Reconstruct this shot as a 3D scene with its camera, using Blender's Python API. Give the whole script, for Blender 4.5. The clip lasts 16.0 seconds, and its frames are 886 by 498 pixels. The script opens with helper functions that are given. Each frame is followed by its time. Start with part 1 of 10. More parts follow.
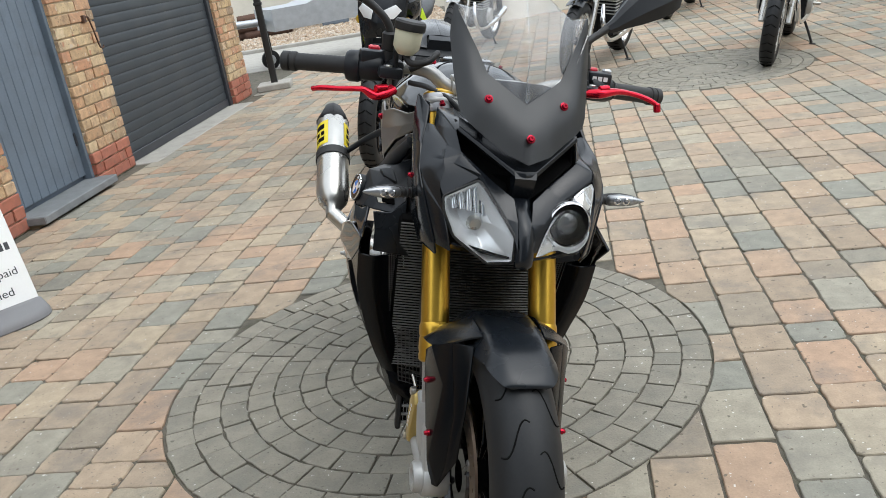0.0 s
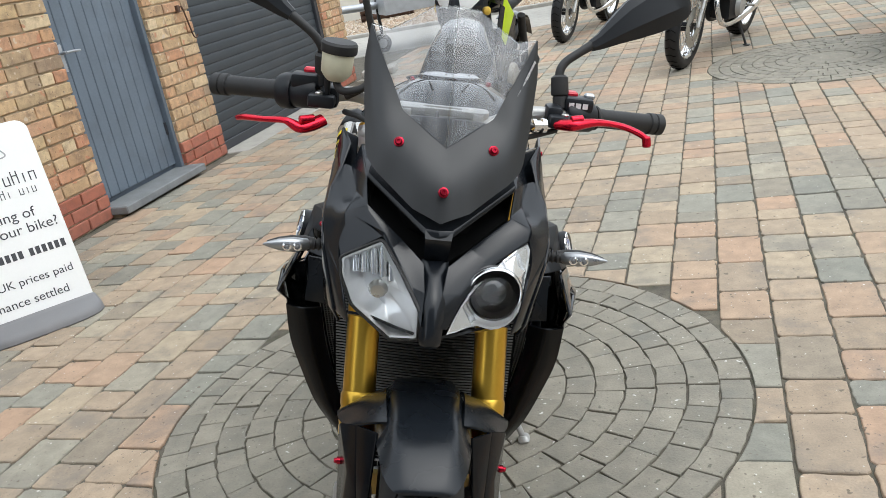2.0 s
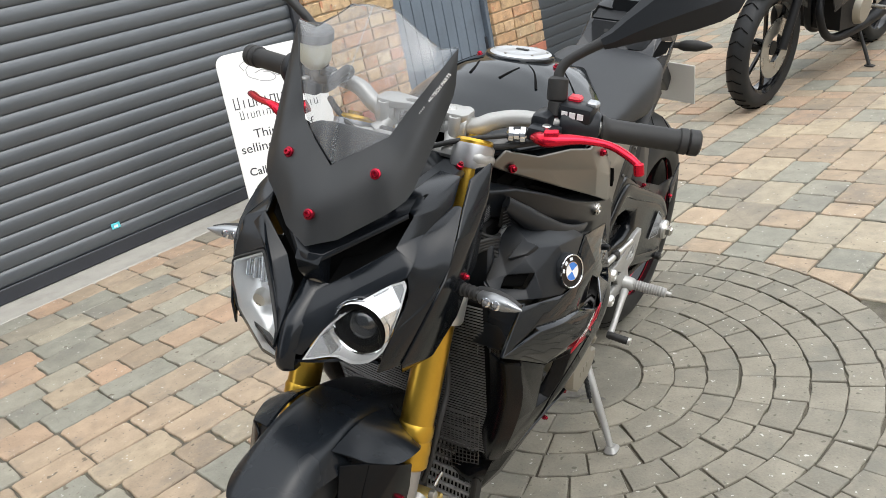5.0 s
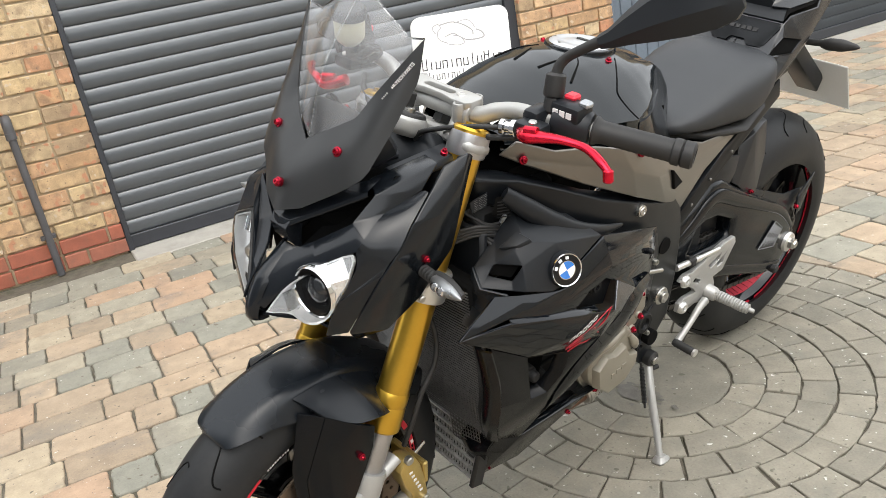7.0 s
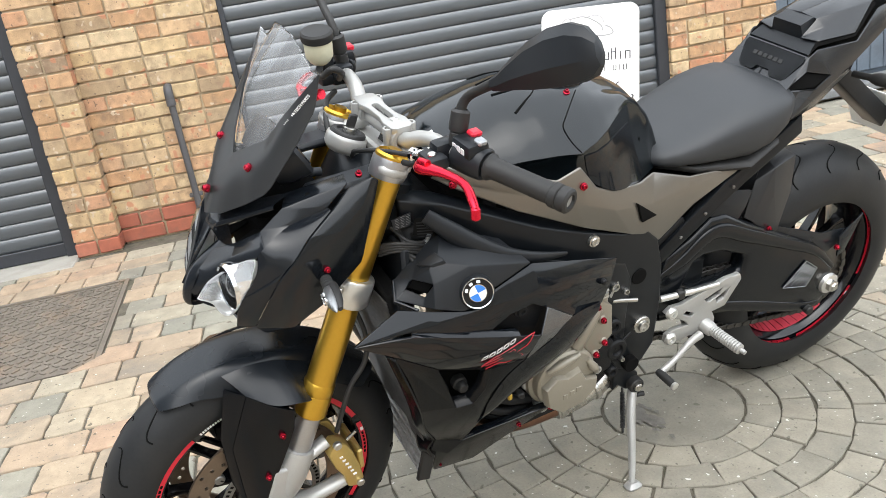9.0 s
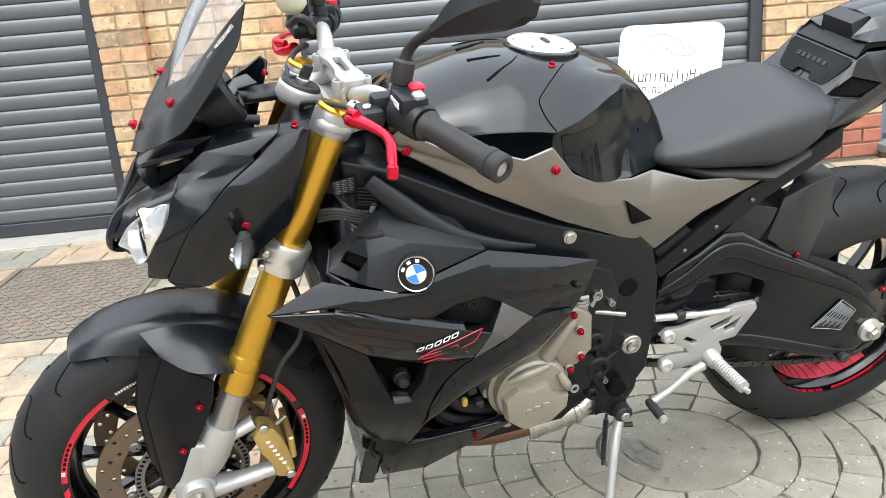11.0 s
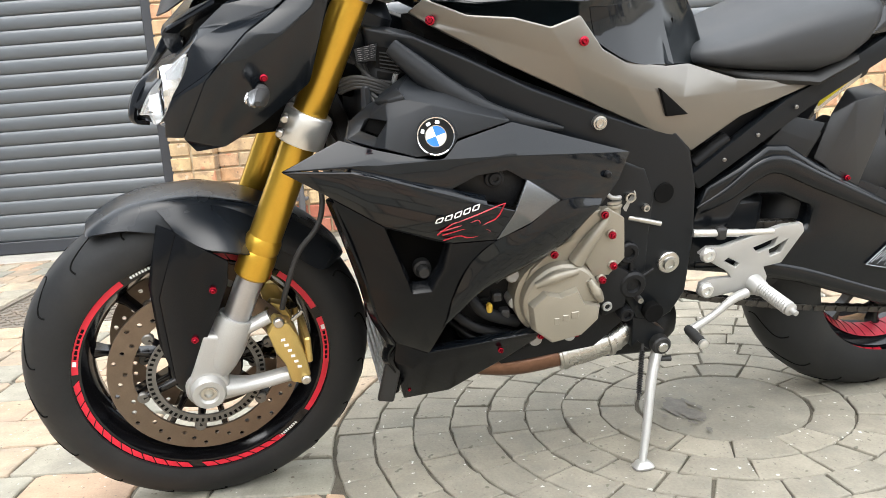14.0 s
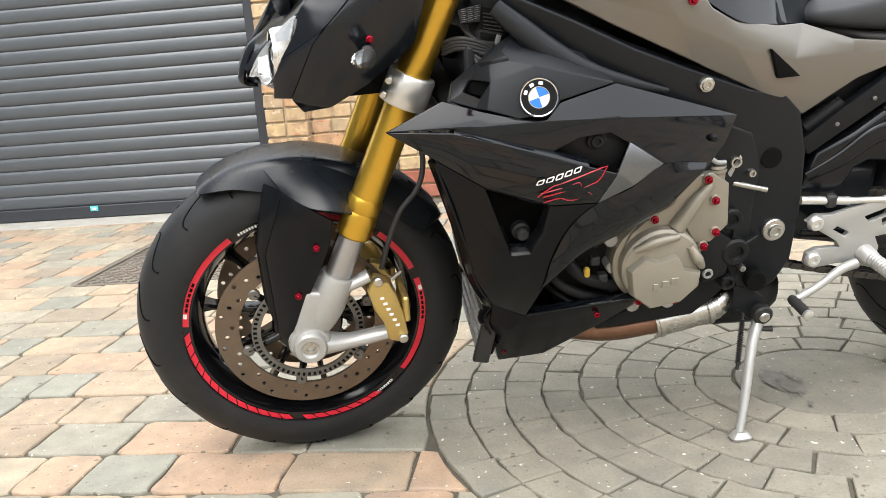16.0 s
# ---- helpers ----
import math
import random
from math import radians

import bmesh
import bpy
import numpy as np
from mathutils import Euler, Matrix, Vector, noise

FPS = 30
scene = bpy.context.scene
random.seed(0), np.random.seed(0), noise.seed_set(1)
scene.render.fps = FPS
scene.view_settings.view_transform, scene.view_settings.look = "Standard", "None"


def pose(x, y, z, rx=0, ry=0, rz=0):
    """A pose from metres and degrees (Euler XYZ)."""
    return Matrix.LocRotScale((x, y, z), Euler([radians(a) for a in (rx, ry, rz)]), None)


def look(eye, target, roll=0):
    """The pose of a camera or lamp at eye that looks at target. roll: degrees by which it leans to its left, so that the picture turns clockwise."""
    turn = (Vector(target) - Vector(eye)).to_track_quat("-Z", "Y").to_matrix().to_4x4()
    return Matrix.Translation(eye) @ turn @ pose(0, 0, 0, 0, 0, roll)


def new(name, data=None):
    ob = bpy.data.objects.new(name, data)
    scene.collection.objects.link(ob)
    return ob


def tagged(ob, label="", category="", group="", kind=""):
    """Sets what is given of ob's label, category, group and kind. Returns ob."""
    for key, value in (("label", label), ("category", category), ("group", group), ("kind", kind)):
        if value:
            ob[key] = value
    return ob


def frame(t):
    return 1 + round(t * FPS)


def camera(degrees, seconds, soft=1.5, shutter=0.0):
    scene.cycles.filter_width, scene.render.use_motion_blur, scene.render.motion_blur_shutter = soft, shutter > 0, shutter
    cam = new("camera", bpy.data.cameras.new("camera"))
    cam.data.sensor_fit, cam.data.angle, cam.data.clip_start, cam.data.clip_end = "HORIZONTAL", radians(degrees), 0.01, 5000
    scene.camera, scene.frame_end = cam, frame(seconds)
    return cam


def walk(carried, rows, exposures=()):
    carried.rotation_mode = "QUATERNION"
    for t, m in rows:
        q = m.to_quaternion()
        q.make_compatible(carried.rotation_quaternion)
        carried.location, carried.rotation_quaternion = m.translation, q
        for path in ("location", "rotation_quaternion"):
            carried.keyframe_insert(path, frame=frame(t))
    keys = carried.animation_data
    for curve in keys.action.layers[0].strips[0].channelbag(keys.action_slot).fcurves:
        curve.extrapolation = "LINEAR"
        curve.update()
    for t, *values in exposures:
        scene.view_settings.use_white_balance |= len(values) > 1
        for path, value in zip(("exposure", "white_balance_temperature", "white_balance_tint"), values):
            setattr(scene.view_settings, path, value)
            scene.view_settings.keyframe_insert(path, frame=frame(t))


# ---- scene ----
cam = camera(55.9, 16.0, soft=0.85)
PATH = [
    (0, (-0.193, -1.332, 1.236), (-0.101, 0.544, 0.549), -9.2),
    (0.5, (-0.093, -1.278, 1.234), (-0.047, 0.604, 0.558), -9.7),
    (1, (0.031, -1.23, 1.235), (0.003, 0.655, 0.565), -10.2),
    (1.5, (0.099, -1.186, 1.229), (-0.023, 0.694, 0.558), -10.5),
    (2, (0.165, -1.082, 1.227), (-0.062, 0.783, 0.543), -10.6),
    (2.5, (0.213, -0.961, 1.227), (-0.142, 0.876, 0.521), -10.9),
    (3, (0.29, -0.901, 1.219), (-0.213, 0.893, 0.491), -11.4),
    (3.5, (0.458, -0.876, 1.226), (-0.208, 0.858, 0.483), -12.0),
    (4, (0.602, -0.852, 1.227), (-0.222, 0.813, 0.487), -12.6),
    (4.2, (0.636, -0.831, 1.224), (-0.247, 0.804, 0.486), -12.6),
    (6.3, (1.029, -0.587, 1.217), (-0.358, 0.673, 0.518), -11.2),
    (6.5, (1.058, -0.574, 1.213), (-0.369, 0.641, 0.515), -11.1),
    (7, (1.098, -0.495, 1.187), (-0.415, 0.613, 0.493), -10.5),
    (7.5, (1.136, -0.397, 1.194), (-0.45, 0.604, 0.499), -10.2),
    (8, (1.192, -0.31, 1.2), (-0.458, 0.585, 0.509), -9.9),
    (8.5, (1.318, -0.211, 1.215), (-0.389, 0.578, 0.532), -9.7),
    (9, (1.406, -0.136, 1.211), (-0.345, 0.556, 0.536), -9.3),
    (9.2, (1.414, -0.099, 1.202), (-0.351, 0.559, 0.529), -9.1),
    (11.3, (1.367, 0.134, 1.019), (-0.496, 0.608, 0.466), -4.3),
    (11.5, (1.365, 0.137, 0.989), (-0.508, 0.605, 0.466), -4.0),
    (12, (1.38, 0.141, 0.898), (-0.516, 0.59, 0.446), -3.5),
    (12.5, (1.391, 0.133, 0.825), (-0.521, 0.562, 0.422), -3.4),
    (13, (1.394, 0.125, 0.774), (-0.525, 0.541, 0.397), -3.5),
    (13.5, (1.395, 0.126, 0.745), (-0.526, 0.532, 0.369), -3.9),
    (14, (1.409, 0.141, 0.732), (-0.514, 0.528, 0.345), -4.4),
    (14.5, (1.43, 0.146, 0.736), (-0.499, 0.497, 0.34), -4.7),
    (15, (1.431, 0.135, 0.733), (-0.505, 0.427, 0.326), -4.8),
    (15.5, (1.423, 0.12, 0.726), (-0.519, 0.347, 0.303), -4.7),
    (16, (1.416, 0.114, 0.723), (-0.526, 0.297, 0.281), -4.6),
]
walk(cam, [(t, look(eye, target, roll)) for t, eye, target, roll in PATH],
     exposures=[(0, 0.58, 6350, 8), (4.2, 0.77, 6550, 9), (7, 1.05, 6850, 10), (9.2, 1.27, 6550, 9), (12, 1.64, 6450, 8.5), (14, 1.66, 6650, 9.5), (16, 1.46, 6750, 10)])

# ---- sky, sun ----
SUN_EL, SUN_ROT = radians(62), radians(112)
world = bpy.data.worlds.new("overcast_sky")
scene.world = world
world.use_nodes = True
wn, wl = world.node_tree.nodes, world.node_tree.links
wn.clear()
sky = wn.new("ShaderNodeTexSky")
sky.sky_type, sky.sun_disc = "NISHITA", False
sky.sun_elevation, sky.sun_rotation = SUN_EL, SUN_ROT
sky.air_density, sky.dust_density, sky.ozone_density = 1.0, 4.0, 1.5
cloud = wn.new("ShaderNodeHueSaturation")
cloud.inputs["Saturation"].default_value = 0.22
back = wn.new("ShaderNodeBackground")
back.inputs["Strength"].default_value = 0.215
wout = wn.new("ShaderNodeOutputWorld")
wl.new(sky.outputs[0], cloud.inputs["Color"])
veil = wn.new("ShaderNodeMix")  # an even cloud cover over the clear sky
veil.data_type = "RGBA"
veil.inputs["Factor"].default_value = 0.6
veil.inputs["B"].default_value = (5.5, 5.9, 6.4, 1)
wl.new(cloud.outputs[0], veil.inputs["A"])
wl.new(veil.outputs["Result"], back.inputs["Color"])
wl.new(back.outputs[0], wout.inputs[0])
sun_data = bpy.data.lights.new("sun", "SUN")
sun_data.energy, sun_data.angle, sun_data.color = 0.40, radians(60), (1.0, 0.975, 0.935)
sun = new("sun", sun_data)
sun.matrix_world = look((2, -3, 8), (0, 0, 0))
sun.rotation_euler = (radians(90) - SUN_EL, 0, radians(180) - SUN_ROT)


# ---- materials ----
def surf(name, col, rough=0.5, metal=0.0, var=0.12, scale=8.0, fine=120.0, bump=0.15, coat=0.0, rvar=0.1, ramp=None, stain=None, dist=0.002, specks=None,
         spec=0.5, coat_rough=0.05):
    """A principled surface with variation at two scales, fine relief, and, where ramp is given, colours that differ from piece to piece."""
    m = bpy.data.materials.new(name)
    m.use_nodes = True
    n, l = m.node_tree.nodes, m.node_tree.links
    p = n["Principled BSDF"]
    geo = n.new("ShaderNodeTexCoord")
    big, small = n.new("ShaderNodeTexNoise"), n.new("ShaderNodeTexNoise")
    for tex, s, d in ((big, scale, 4), (small, fine, 3)):
        tex.inputs["Scale"].default_value, tex.inputs["Detail"].default_value = s, d
        l.new(geo.outputs["Object"], tex.inputs["Vector"])
    if ramp:
        own, far, shift = n.new("ShaderNodeObjectInfo"), n.new("ShaderNodeMath"), n.new("ShaderNodeVectorMath")
        far.operation, far.inputs[1].default_value = "MULTIPLY", 40.0
        l.new(own.outputs["Random"], far.inputs[0])
        l.new(geo.outputs["Object"], shift.inputs[0])
        l.new(far.outputs[0], shift.inputs[1])
        coords = shift.outputs[0]
    else:
        coords = geo.outputs["Object"]
    for tex in (big, small):
        l.new(coords, tex.inputs["Vector"])
    both = n.new("ShaderNodeMath")
    both.operation = "MULTIPLY_ADD"
    l.new(small.outputs["Fac"], both.inputs[0])
    both.inputs[1].default_value = 0.5
    l.new(big.outputs["Fac"], both.inputs[2])
    span = n.new("ShaderNodeMapRange")
    span.inputs["From Min"].default_value, span.inputs["From Max"].default_value = 0.45, 1.05
    span.inputs["To Min"].default_value, span.inputs["To Max"].default_value = 1 - var, 1 + var
    l.new(both.outputs[0], span.inputs["Value"])
    shade = n.new("ShaderNodeMix")
    shade.data_type, shade.blend_type = "RGBA", "MULTIPLY"
    shade.inputs["Factor"].default_value = 1.0
    if ramp:
        info, isle, add, frac = n.new("ShaderNodeObjectInfo"), n.new("ShaderNodeNewGeometry"), n.new("ShaderNodeMath"), n.new("ShaderNodeMath")
        add.operation, frac.operation = "ADD", "FRACT"
        l.new(info.outputs["Random"], add.inputs[0])
        l.new(isle.outputs["Random Per Island"], add.inputs[1])
        l.new(add.outputs[0], frac.inputs[0])
        r = n.new("ShaderNodeValToRGB")
        r.color_ramp.interpolation = "LINEAR"
        while len(r.color_ramp.elements) < len(ramp):
            r.color_ramp.elements.new(0.5)
        for k, c in enumerate(ramp):
            r.color_ramp.elements[k].position = k / max(1, len(ramp) - 1)
            r.color_ramp.elements[k].color = (*c, 1)
        l.new(frac.outputs[0], r.inputs[0])
        l.new(r.outputs[0], shade.inputs["A"])
    else:
        shade.inputs["A"].default_value = (*col, 1)
    l.new(span.outputs[0], shade.inputs["B"])
    colour = shade.outputs["Result"]
    if stain:
        scol, sscale, amount = stain
        st, cut, mix = n.new("ShaderNodeTexNoise"), n.new("ShaderNodeMapRange"), n.new("ShaderNodeMix")
        st.inputs["Scale"].default_value, st.inputs["Detail"].default_value, st.inputs["Roughness"].default_value = sscale, 6, 0.65
        l.new(coords, st.inputs["Vector"])
        cut.inputs["From Min"].default_value, cut.inputs["From Max"].default_value = 0.52, 0.68
        cut.inputs["To Max"].default_value = amount
        l.new(st.outputs["Fac"], cut.inputs["Value"])
        mix.data_type = "RGBA"
        mix.inputs["B"].default_value = (*scol, 1)
        l.new(cut.outputs[0], mix.inputs["Factor"])
        l.new(colour, mix.inputs["A"])
        colour = mix.outputs["Result"]
    for kcol, kscale, lo in specks or ():
        sp, kc, km = n.new("ShaderNodeTexNoise"), n.new("ShaderNodeMapRange"), n.new("ShaderNodeMix")
        sp.inputs["Scale"].default_value, sp.inputs["Detail"].default_value = kscale, 1.5
        l.new(coords, sp.inputs["Vector"])
        kc.inputs["From Min"].default_value, kc.inputs["From Max"].default_value = lo, lo + 0.04
        kc.inputs["To Max"].default_value = 0.85
        l.new(sp.outputs["Fac"], kc.inputs["Value"])
        km.data_type = "RGBA"
        km.inputs["B"].default_value = (*kcol, 1)
        l.new(kc.outputs[0], km.inputs["Factor"])
        l.new(colour, km.inputs["A"])
        colour = km.outputs["Result"]
    l.new(colour, p.inputs["Base Color"])
    rr = n.new("ShaderNodeMapRange")
    rr.inputs["From Min"].default_value, rr.inputs["From Max"].default_value = 0.3, 0.7
    rr.inputs["To Min"].default_value, rr.inputs["To Max"].default_value = max(0.02, rough - rvar * rough), min(1, rough + rvar * rough)
    l.new(big.outputs["Fac"], rr.inputs["Value"])
    l.new(rr.outputs[0], p.inputs["Roughness"])
    p.inputs["Metallic"].default_value = metal
    p.inputs["Coat Weight"].default_value = coat
    p.inputs["Coat Roughness"].default_value = coat_rough
    p.inputs["Specular IOR Level"].default_value = spec
    if bump:
        b = n.new("ShaderNodeBump")
        b.inputs["Strength"].default_value, b.inputs["Distance"].default_value = bump, dist
        l.new(both.outputs[0], b.inputs["Height"])
        l.new(b.outputs[0], p.inputs["Normal"])
    return m


def glass(name, tint=(1, 1, 1), rough=0.02, ior=1.45, clear=0.0, haze=0.0):
    """Clear plastic or glass; clear is the share that lets light straight through, as a thin sheet does."""
    m = bpy.data.materials.new(name)
    m.use_nodes = True
    n, l = m.node_tree.nodes, m.node_tree.links
    p = n["Principled BSDF"]
    p.inputs["Base Color"].default_value = (*tint, 1)
    p.inputs["Roughness"].default_value, p.inputs["IOR"].default_value = rough, ior
    p.inputs["Transmission Weight"].default_value = 1.0
    if clear:
        tr, mx, gl, fr, out = n.new("ShaderNodeBsdfTransparent"), n.new("ShaderNodeMixShader"), n.new("ShaderNodeBsdfGlossy"), n.new("ShaderNodeFresnel"), n["Material Output"]
        tr.inputs[0].default_value = (*tint, 1)
        gl.inputs["Roughness"].default_value = rough
        fr.inputs["IOR"].default_value = ior
        l.new(fr.outputs[0], mx.inputs[0])
        l.new(tr.outputs[0], mx.inputs[1])
        l.new(gl.outputs[0], mx.inputs[2])
        last = mx.outputs[0]
        if haze:  # a streaked pale diffuse layer, painted for the sky's reflection in the sheet
            df, hz = n.new("ShaderNodeBsdfDiffuse"), n.new("ShaderNodeMixShader")
            df.inputs[0].default_value = (0.75, 0.76, 0.78, 1)
            streak, wide, amt = n.new("ShaderNodeTexNoise"), n.new("ShaderNodeMapping"), n.new("ShaderNodeMapRange")
            tc = n.new("ShaderNodeTexCoord")
            wide.inputs["Scale"].default_value = (26, 3, 3)
            l.new(tc.outputs["Object"], wide.inputs["Vector"])
            l.new(wide.outputs[0], streak.inputs["Vector"])
            streak.inputs["Scale"].default_value, streak.inputs["Detail"].default_value = 1.6, 5
            amt.inputs["From Min"].default_value, amt.inputs["From Max"].default_value = 0.35, 0.7
            amt.inputs["To Min"].default_value, amt.inputs["To Max"].default_value = haze * 0.5, haze * 1.6
            l.new(streak.outputs["Fac"], amt.inputs["Value"])
            l.new(amt.outputs[0], hz.inputs[0])
            l.new(last, hz.inputs[1])
            l.new(df.outputs[0], hz.inputs[2])
            last = hz.outputs[0]
        l.new(last, out.inputs[0])
    return m


PAVER = [(0.392, 0.268, 0.183), (0.367, 0.263, 0.183), (0.379, 0.312, 0.222), (0.314, 0.285, 0.222), (0.255, 0.247, 0.204), (0.224, 0.221, 0.184), (0.289, 0.227, 0.163), (0.379, 0.294, 0.209), (0.318, 0.252, 0.184), (0.346, 0.278, 0.199)]
BRICK = [(0.49, 0.352, 0.19), (0.53, 0.395, 0.23), (0.41, 0.262, 0.145), (0.49, 0.288, 0.155), (0.55, 0.43, 0.27), (0.45, 0.21, 0.12), (0.50, 0.36, 0.20), (0.30, 0.215, 0.14), (0.54, 0.405, 0.24), (0.47, 0.265, 0.152)]
M_PAVER = surf("tumbled_concrete_paver", (0.4, 0.33, 0.27), 0.85, var=0.22, scale=18, fine=190, bump=0.8, ramp=PAVER, stain=((0.165, 0.155, 0.138), 5, 0.55), dist=0.0025, specks=(((0.62, 0.60, 0.55), 75, 0.725), ((0.12, 0.10, 0.075), 38, 0.70), ((0.17, 0.145, 0.115), 110, 0.69)))
M_RING = surf("grey_concrete_sett", (0.29, 0.277, 0.24), 0.85, var=0.22, scale=16, fine=180, bump=0.8, stain=((0.17, 0.168, 0.145), 7, 0.5), dist=0.003, specks=(((0.62, 0.61, 0.57), 70, 0.715), ((0.11, 0.105, 0.08), 45, 0.70), ((0.16, 0.155, 0.125), 120, 0.68)),
              ramp=[(0.236, 0.217, 0.174), (0.262, 0.241, 0.194), (0.206, 0.193, 0.157), (0.248, 0.228, 0.184)])
M_JOINT = surf("dark_joint_sand", (0.105, 0.094, 0.072), 0.95, var=0.45, scale=26, fine=400, bump=0.8, stain=((0.05, 0.055, 0.028), 9, 0.8), dist=0.004)
M_BRICK = surf("buff_brick", (0.5, 0.35, 0.2), 0.9, var=0.28, scale=22, fine=300, bump=1.0, ramp=BRICK, stain=((0.22, 0.145, 0.095), 14, 0.72), dist=0.006, specks=(((0.55, 0.45, 0.33), 26, 0.66), ((0.47, 0.21, 0.12), 17, 0.66), ((0.16, 0.115, 0.08), 60, 0.69)))
M_REDBRICK = surf("red_plinth_brick", (0.36, 0.10, 0.06), 0.85, var=0.2, scale=20, fine=260, bump=0.5, ramp=[(0.36, 0.115, 0.07), (0.29, 0.095, 0.06), (0.40, 0.15, 0.095), (0.33, 0.12, 0.08)], stain=((0.16, 0.10, 0.07), 12, 0.5), dist=0.003)
M_MORTAR = surf("sand_mortar", (0.41, 0.325, 0.215), 0.95, var=0.2, scale=16, fine=400, bump=0.8, dist=0.003)
M_SHUTTER = surf("anthracite_roller_shutter", (0.058, 0.068, 0.078), 0.38, coat=0.10, coat_rough=0.35, spec=1.0, var=0.06, scale=3, fine=300, bump=0.05, rvar=0.15)
M_SHUTDARK = surf("dark_slate_roller_shutter", (0.036, 0.043, 0.050), 0.50, var=0.08, scale=3, fine=300, bump=0.05, rvar=0.15, spec=0.35)
M_SHUTFRAME = surf("anthracite_shutter_frame", (0.03, 0.033, 0.04), 0.45, var=0.08, scale=5)
M_DOORPAINT = surf("slate_blue_door_paint", (0.115, 0.145, 0.18), 0.55, var=0.12, scale=5, fine=60, bump=0.12, stain=((0.075, 0.09, 0.11), 4, 0.5))
M_SLATE = surf("slate_step", (0.17, 0.18, 0.185), 0.7, var=0.25, scale=12, fine=160, bump=0.5)
M_CONC = surf("pale_concrete", (0.36, 0.345, 0.31), 0.9, var=0.15, scale=9, fine=250, bump=0.5, stain=((0.24, 0.23, 0.2), 7, 0.5))
M_RENDER = surf("cream_render_wall", (0.66, 0.62, 0.53), 0.9, var=0.08, scale=2, fine=90, bump=0.4, stain=((0.45, 0.42, 0.36), 1.2, 0.35))
M_MANHOLE = surf("weathered_cast_iron_cover", (0.20, 0.175, 0.145), 0.75, metal=0.35, var=0.25, scale=10, fine=140, bump=0.3, stain=((0.25, 0.17, 0.11), 5, 0.5))
M_GREYPLASTIC = surf("grey_moulded_plastic", (0.17, 0.17, 0.175), 0.55, var=0.08, scale=8, fine=300, bump=0.15)
M_OIL = surf("old_oil_stain", (0.15, 0.142, 0.125), 0.7, var=0.3, scale=40, fine=200, bump=0.3)
M_PEBBLE = surf("grey_roughcast", (0.20, 0.21, 0.225), 0.9, var=0.15, scale=3, fine=80, bump=0.6)
M_PIPE = surf("dark_grey_pipe", (0.075, 0.075, 0.08), 0.5, var=0.15, scale=10)
M_WHITE = surf("white_panel", (0.80, 0.80, 0.78), 0.45, var=0.03, scale=4, bump=0.0)
M_TEXT = surf("dark_grey_lettering", (0.045, 0.045, 0.05), 0.5, var=0.05, bump=0)
M_TEXTGREY = surf("mid_grey_line_drawing", (0.33, 0.33, 0.33), 0.5, var=0.05, bump=0)
M_GRAVEL = surf("pea_gravel", (0.38, 0.29, 0.2), 0.9, var=0.2, scale=20, bump=0.4, ramp=[(0.45, 0.36, 0.26), (0.30, 0.22, 0.15), (0.52, 0.46, 0.38), (0.36, 0.25, 0.16)])
M_RUST = surf("rusty_iron", (0.12, 0.07, 0.05), 0.8, metal=0.5, var=0.3, scale=30)
M_GREYMETAL = surf("galvanised_steel", (0.42, 0.44, 0.46), 0.45, metal=0.7, var=0.15, scale=12)
M_CABINET = surf("grey_utility_cabinet", (0.16, 0.19, 0.23), 0.55, var=0.1, scale=4)


# ---- building helpers ----
def mesh_of(name, verts, faces, mat, smooth=False):
    me = bpy.data.meshes.new(name)
    me.from_pydata([tuple(v) for v in verts], [], faces)
    me.materials.append(mat)
    if smooth:
        me.polygons.foreach_set("use_smooth", [True] * len(me.polygons))
    me.update()
    return me


def part(name, src, mat, parent=None, label="", smooth=None, m=None):
    """Links a bmesh, or a mesh, as one object under a thing or a part. smooth: the angle in degrees under which edges shade smooth."""
    if isinstance(src, bmesh.types.BMesh):
        bmesh.ops.recalc_face_normals(src, faces=src.faces)
        me = bpy.data.meshes.new(name)
        src.to_mesh(me)
        src.free()
        me.materials.append(mat)
    else:
        me = src
        if mat is not None and not me.materials:
            me.materials.append(mat)
    if smooth:
        me.polygons.foreach_set("use_smooth", [True] * len(me.polygons))
        me.set_sharp_from_angle(angle=radians(smooth))
    ob = new(name, me)
    if m is not None:
        ob.matrix_basis = m
    if parent is not None:
        ob.parent = parent
    if label:
        tagged(ob, label)
    return ob


def thing(name, label, category, m=None, group="", kind=""):
    ob = new(name)
    ob.empty_display_size = 0.1
    if m is not None:
        ob.matrix_basis = m
    return tagged(ob, label, category, group, kind)


def box_bm(cx, cy, cz, sx, sy, sz, bevel=0.0, m=None, seg=1, bm=None):
    """A box by its centre and sizes, with bevelled edges, added to bm."""
    b = bmesh.new()
    bmesh.ops.create_cube(b, size=1, matrix=Matrix.Translation((cx, cy, cz)) @ Matrix.Diagonal((sx, sy, sz, 1)))
    if bevel:
        bmesh.ops.bevel(b, geom=b.edges[:], offset=bevel, segments=seg, affect="EDGES", profile=0.5)
    if m is not None:
        b.transform(m)
    return joined(bm, b)


def joined(bm, b):
    if bm is None:
        return b
    tmp = bpy.data.meshes.new("tmp")
    b.to_mesh(tmp)
    b.free()
    bm.from_mesh(tmp)
    bpy.data.meshes.remove(tmp)
    return bm


def between(a, b):
    """A pose at a whose z axis points to b, and the distance."""
    a, b = Vector(a), Vector(b)
    return Matrix.Translation(a) @ (b - a).to_track_quat("Z", "Y").to_matrix().to_4x4(), (b - a).length


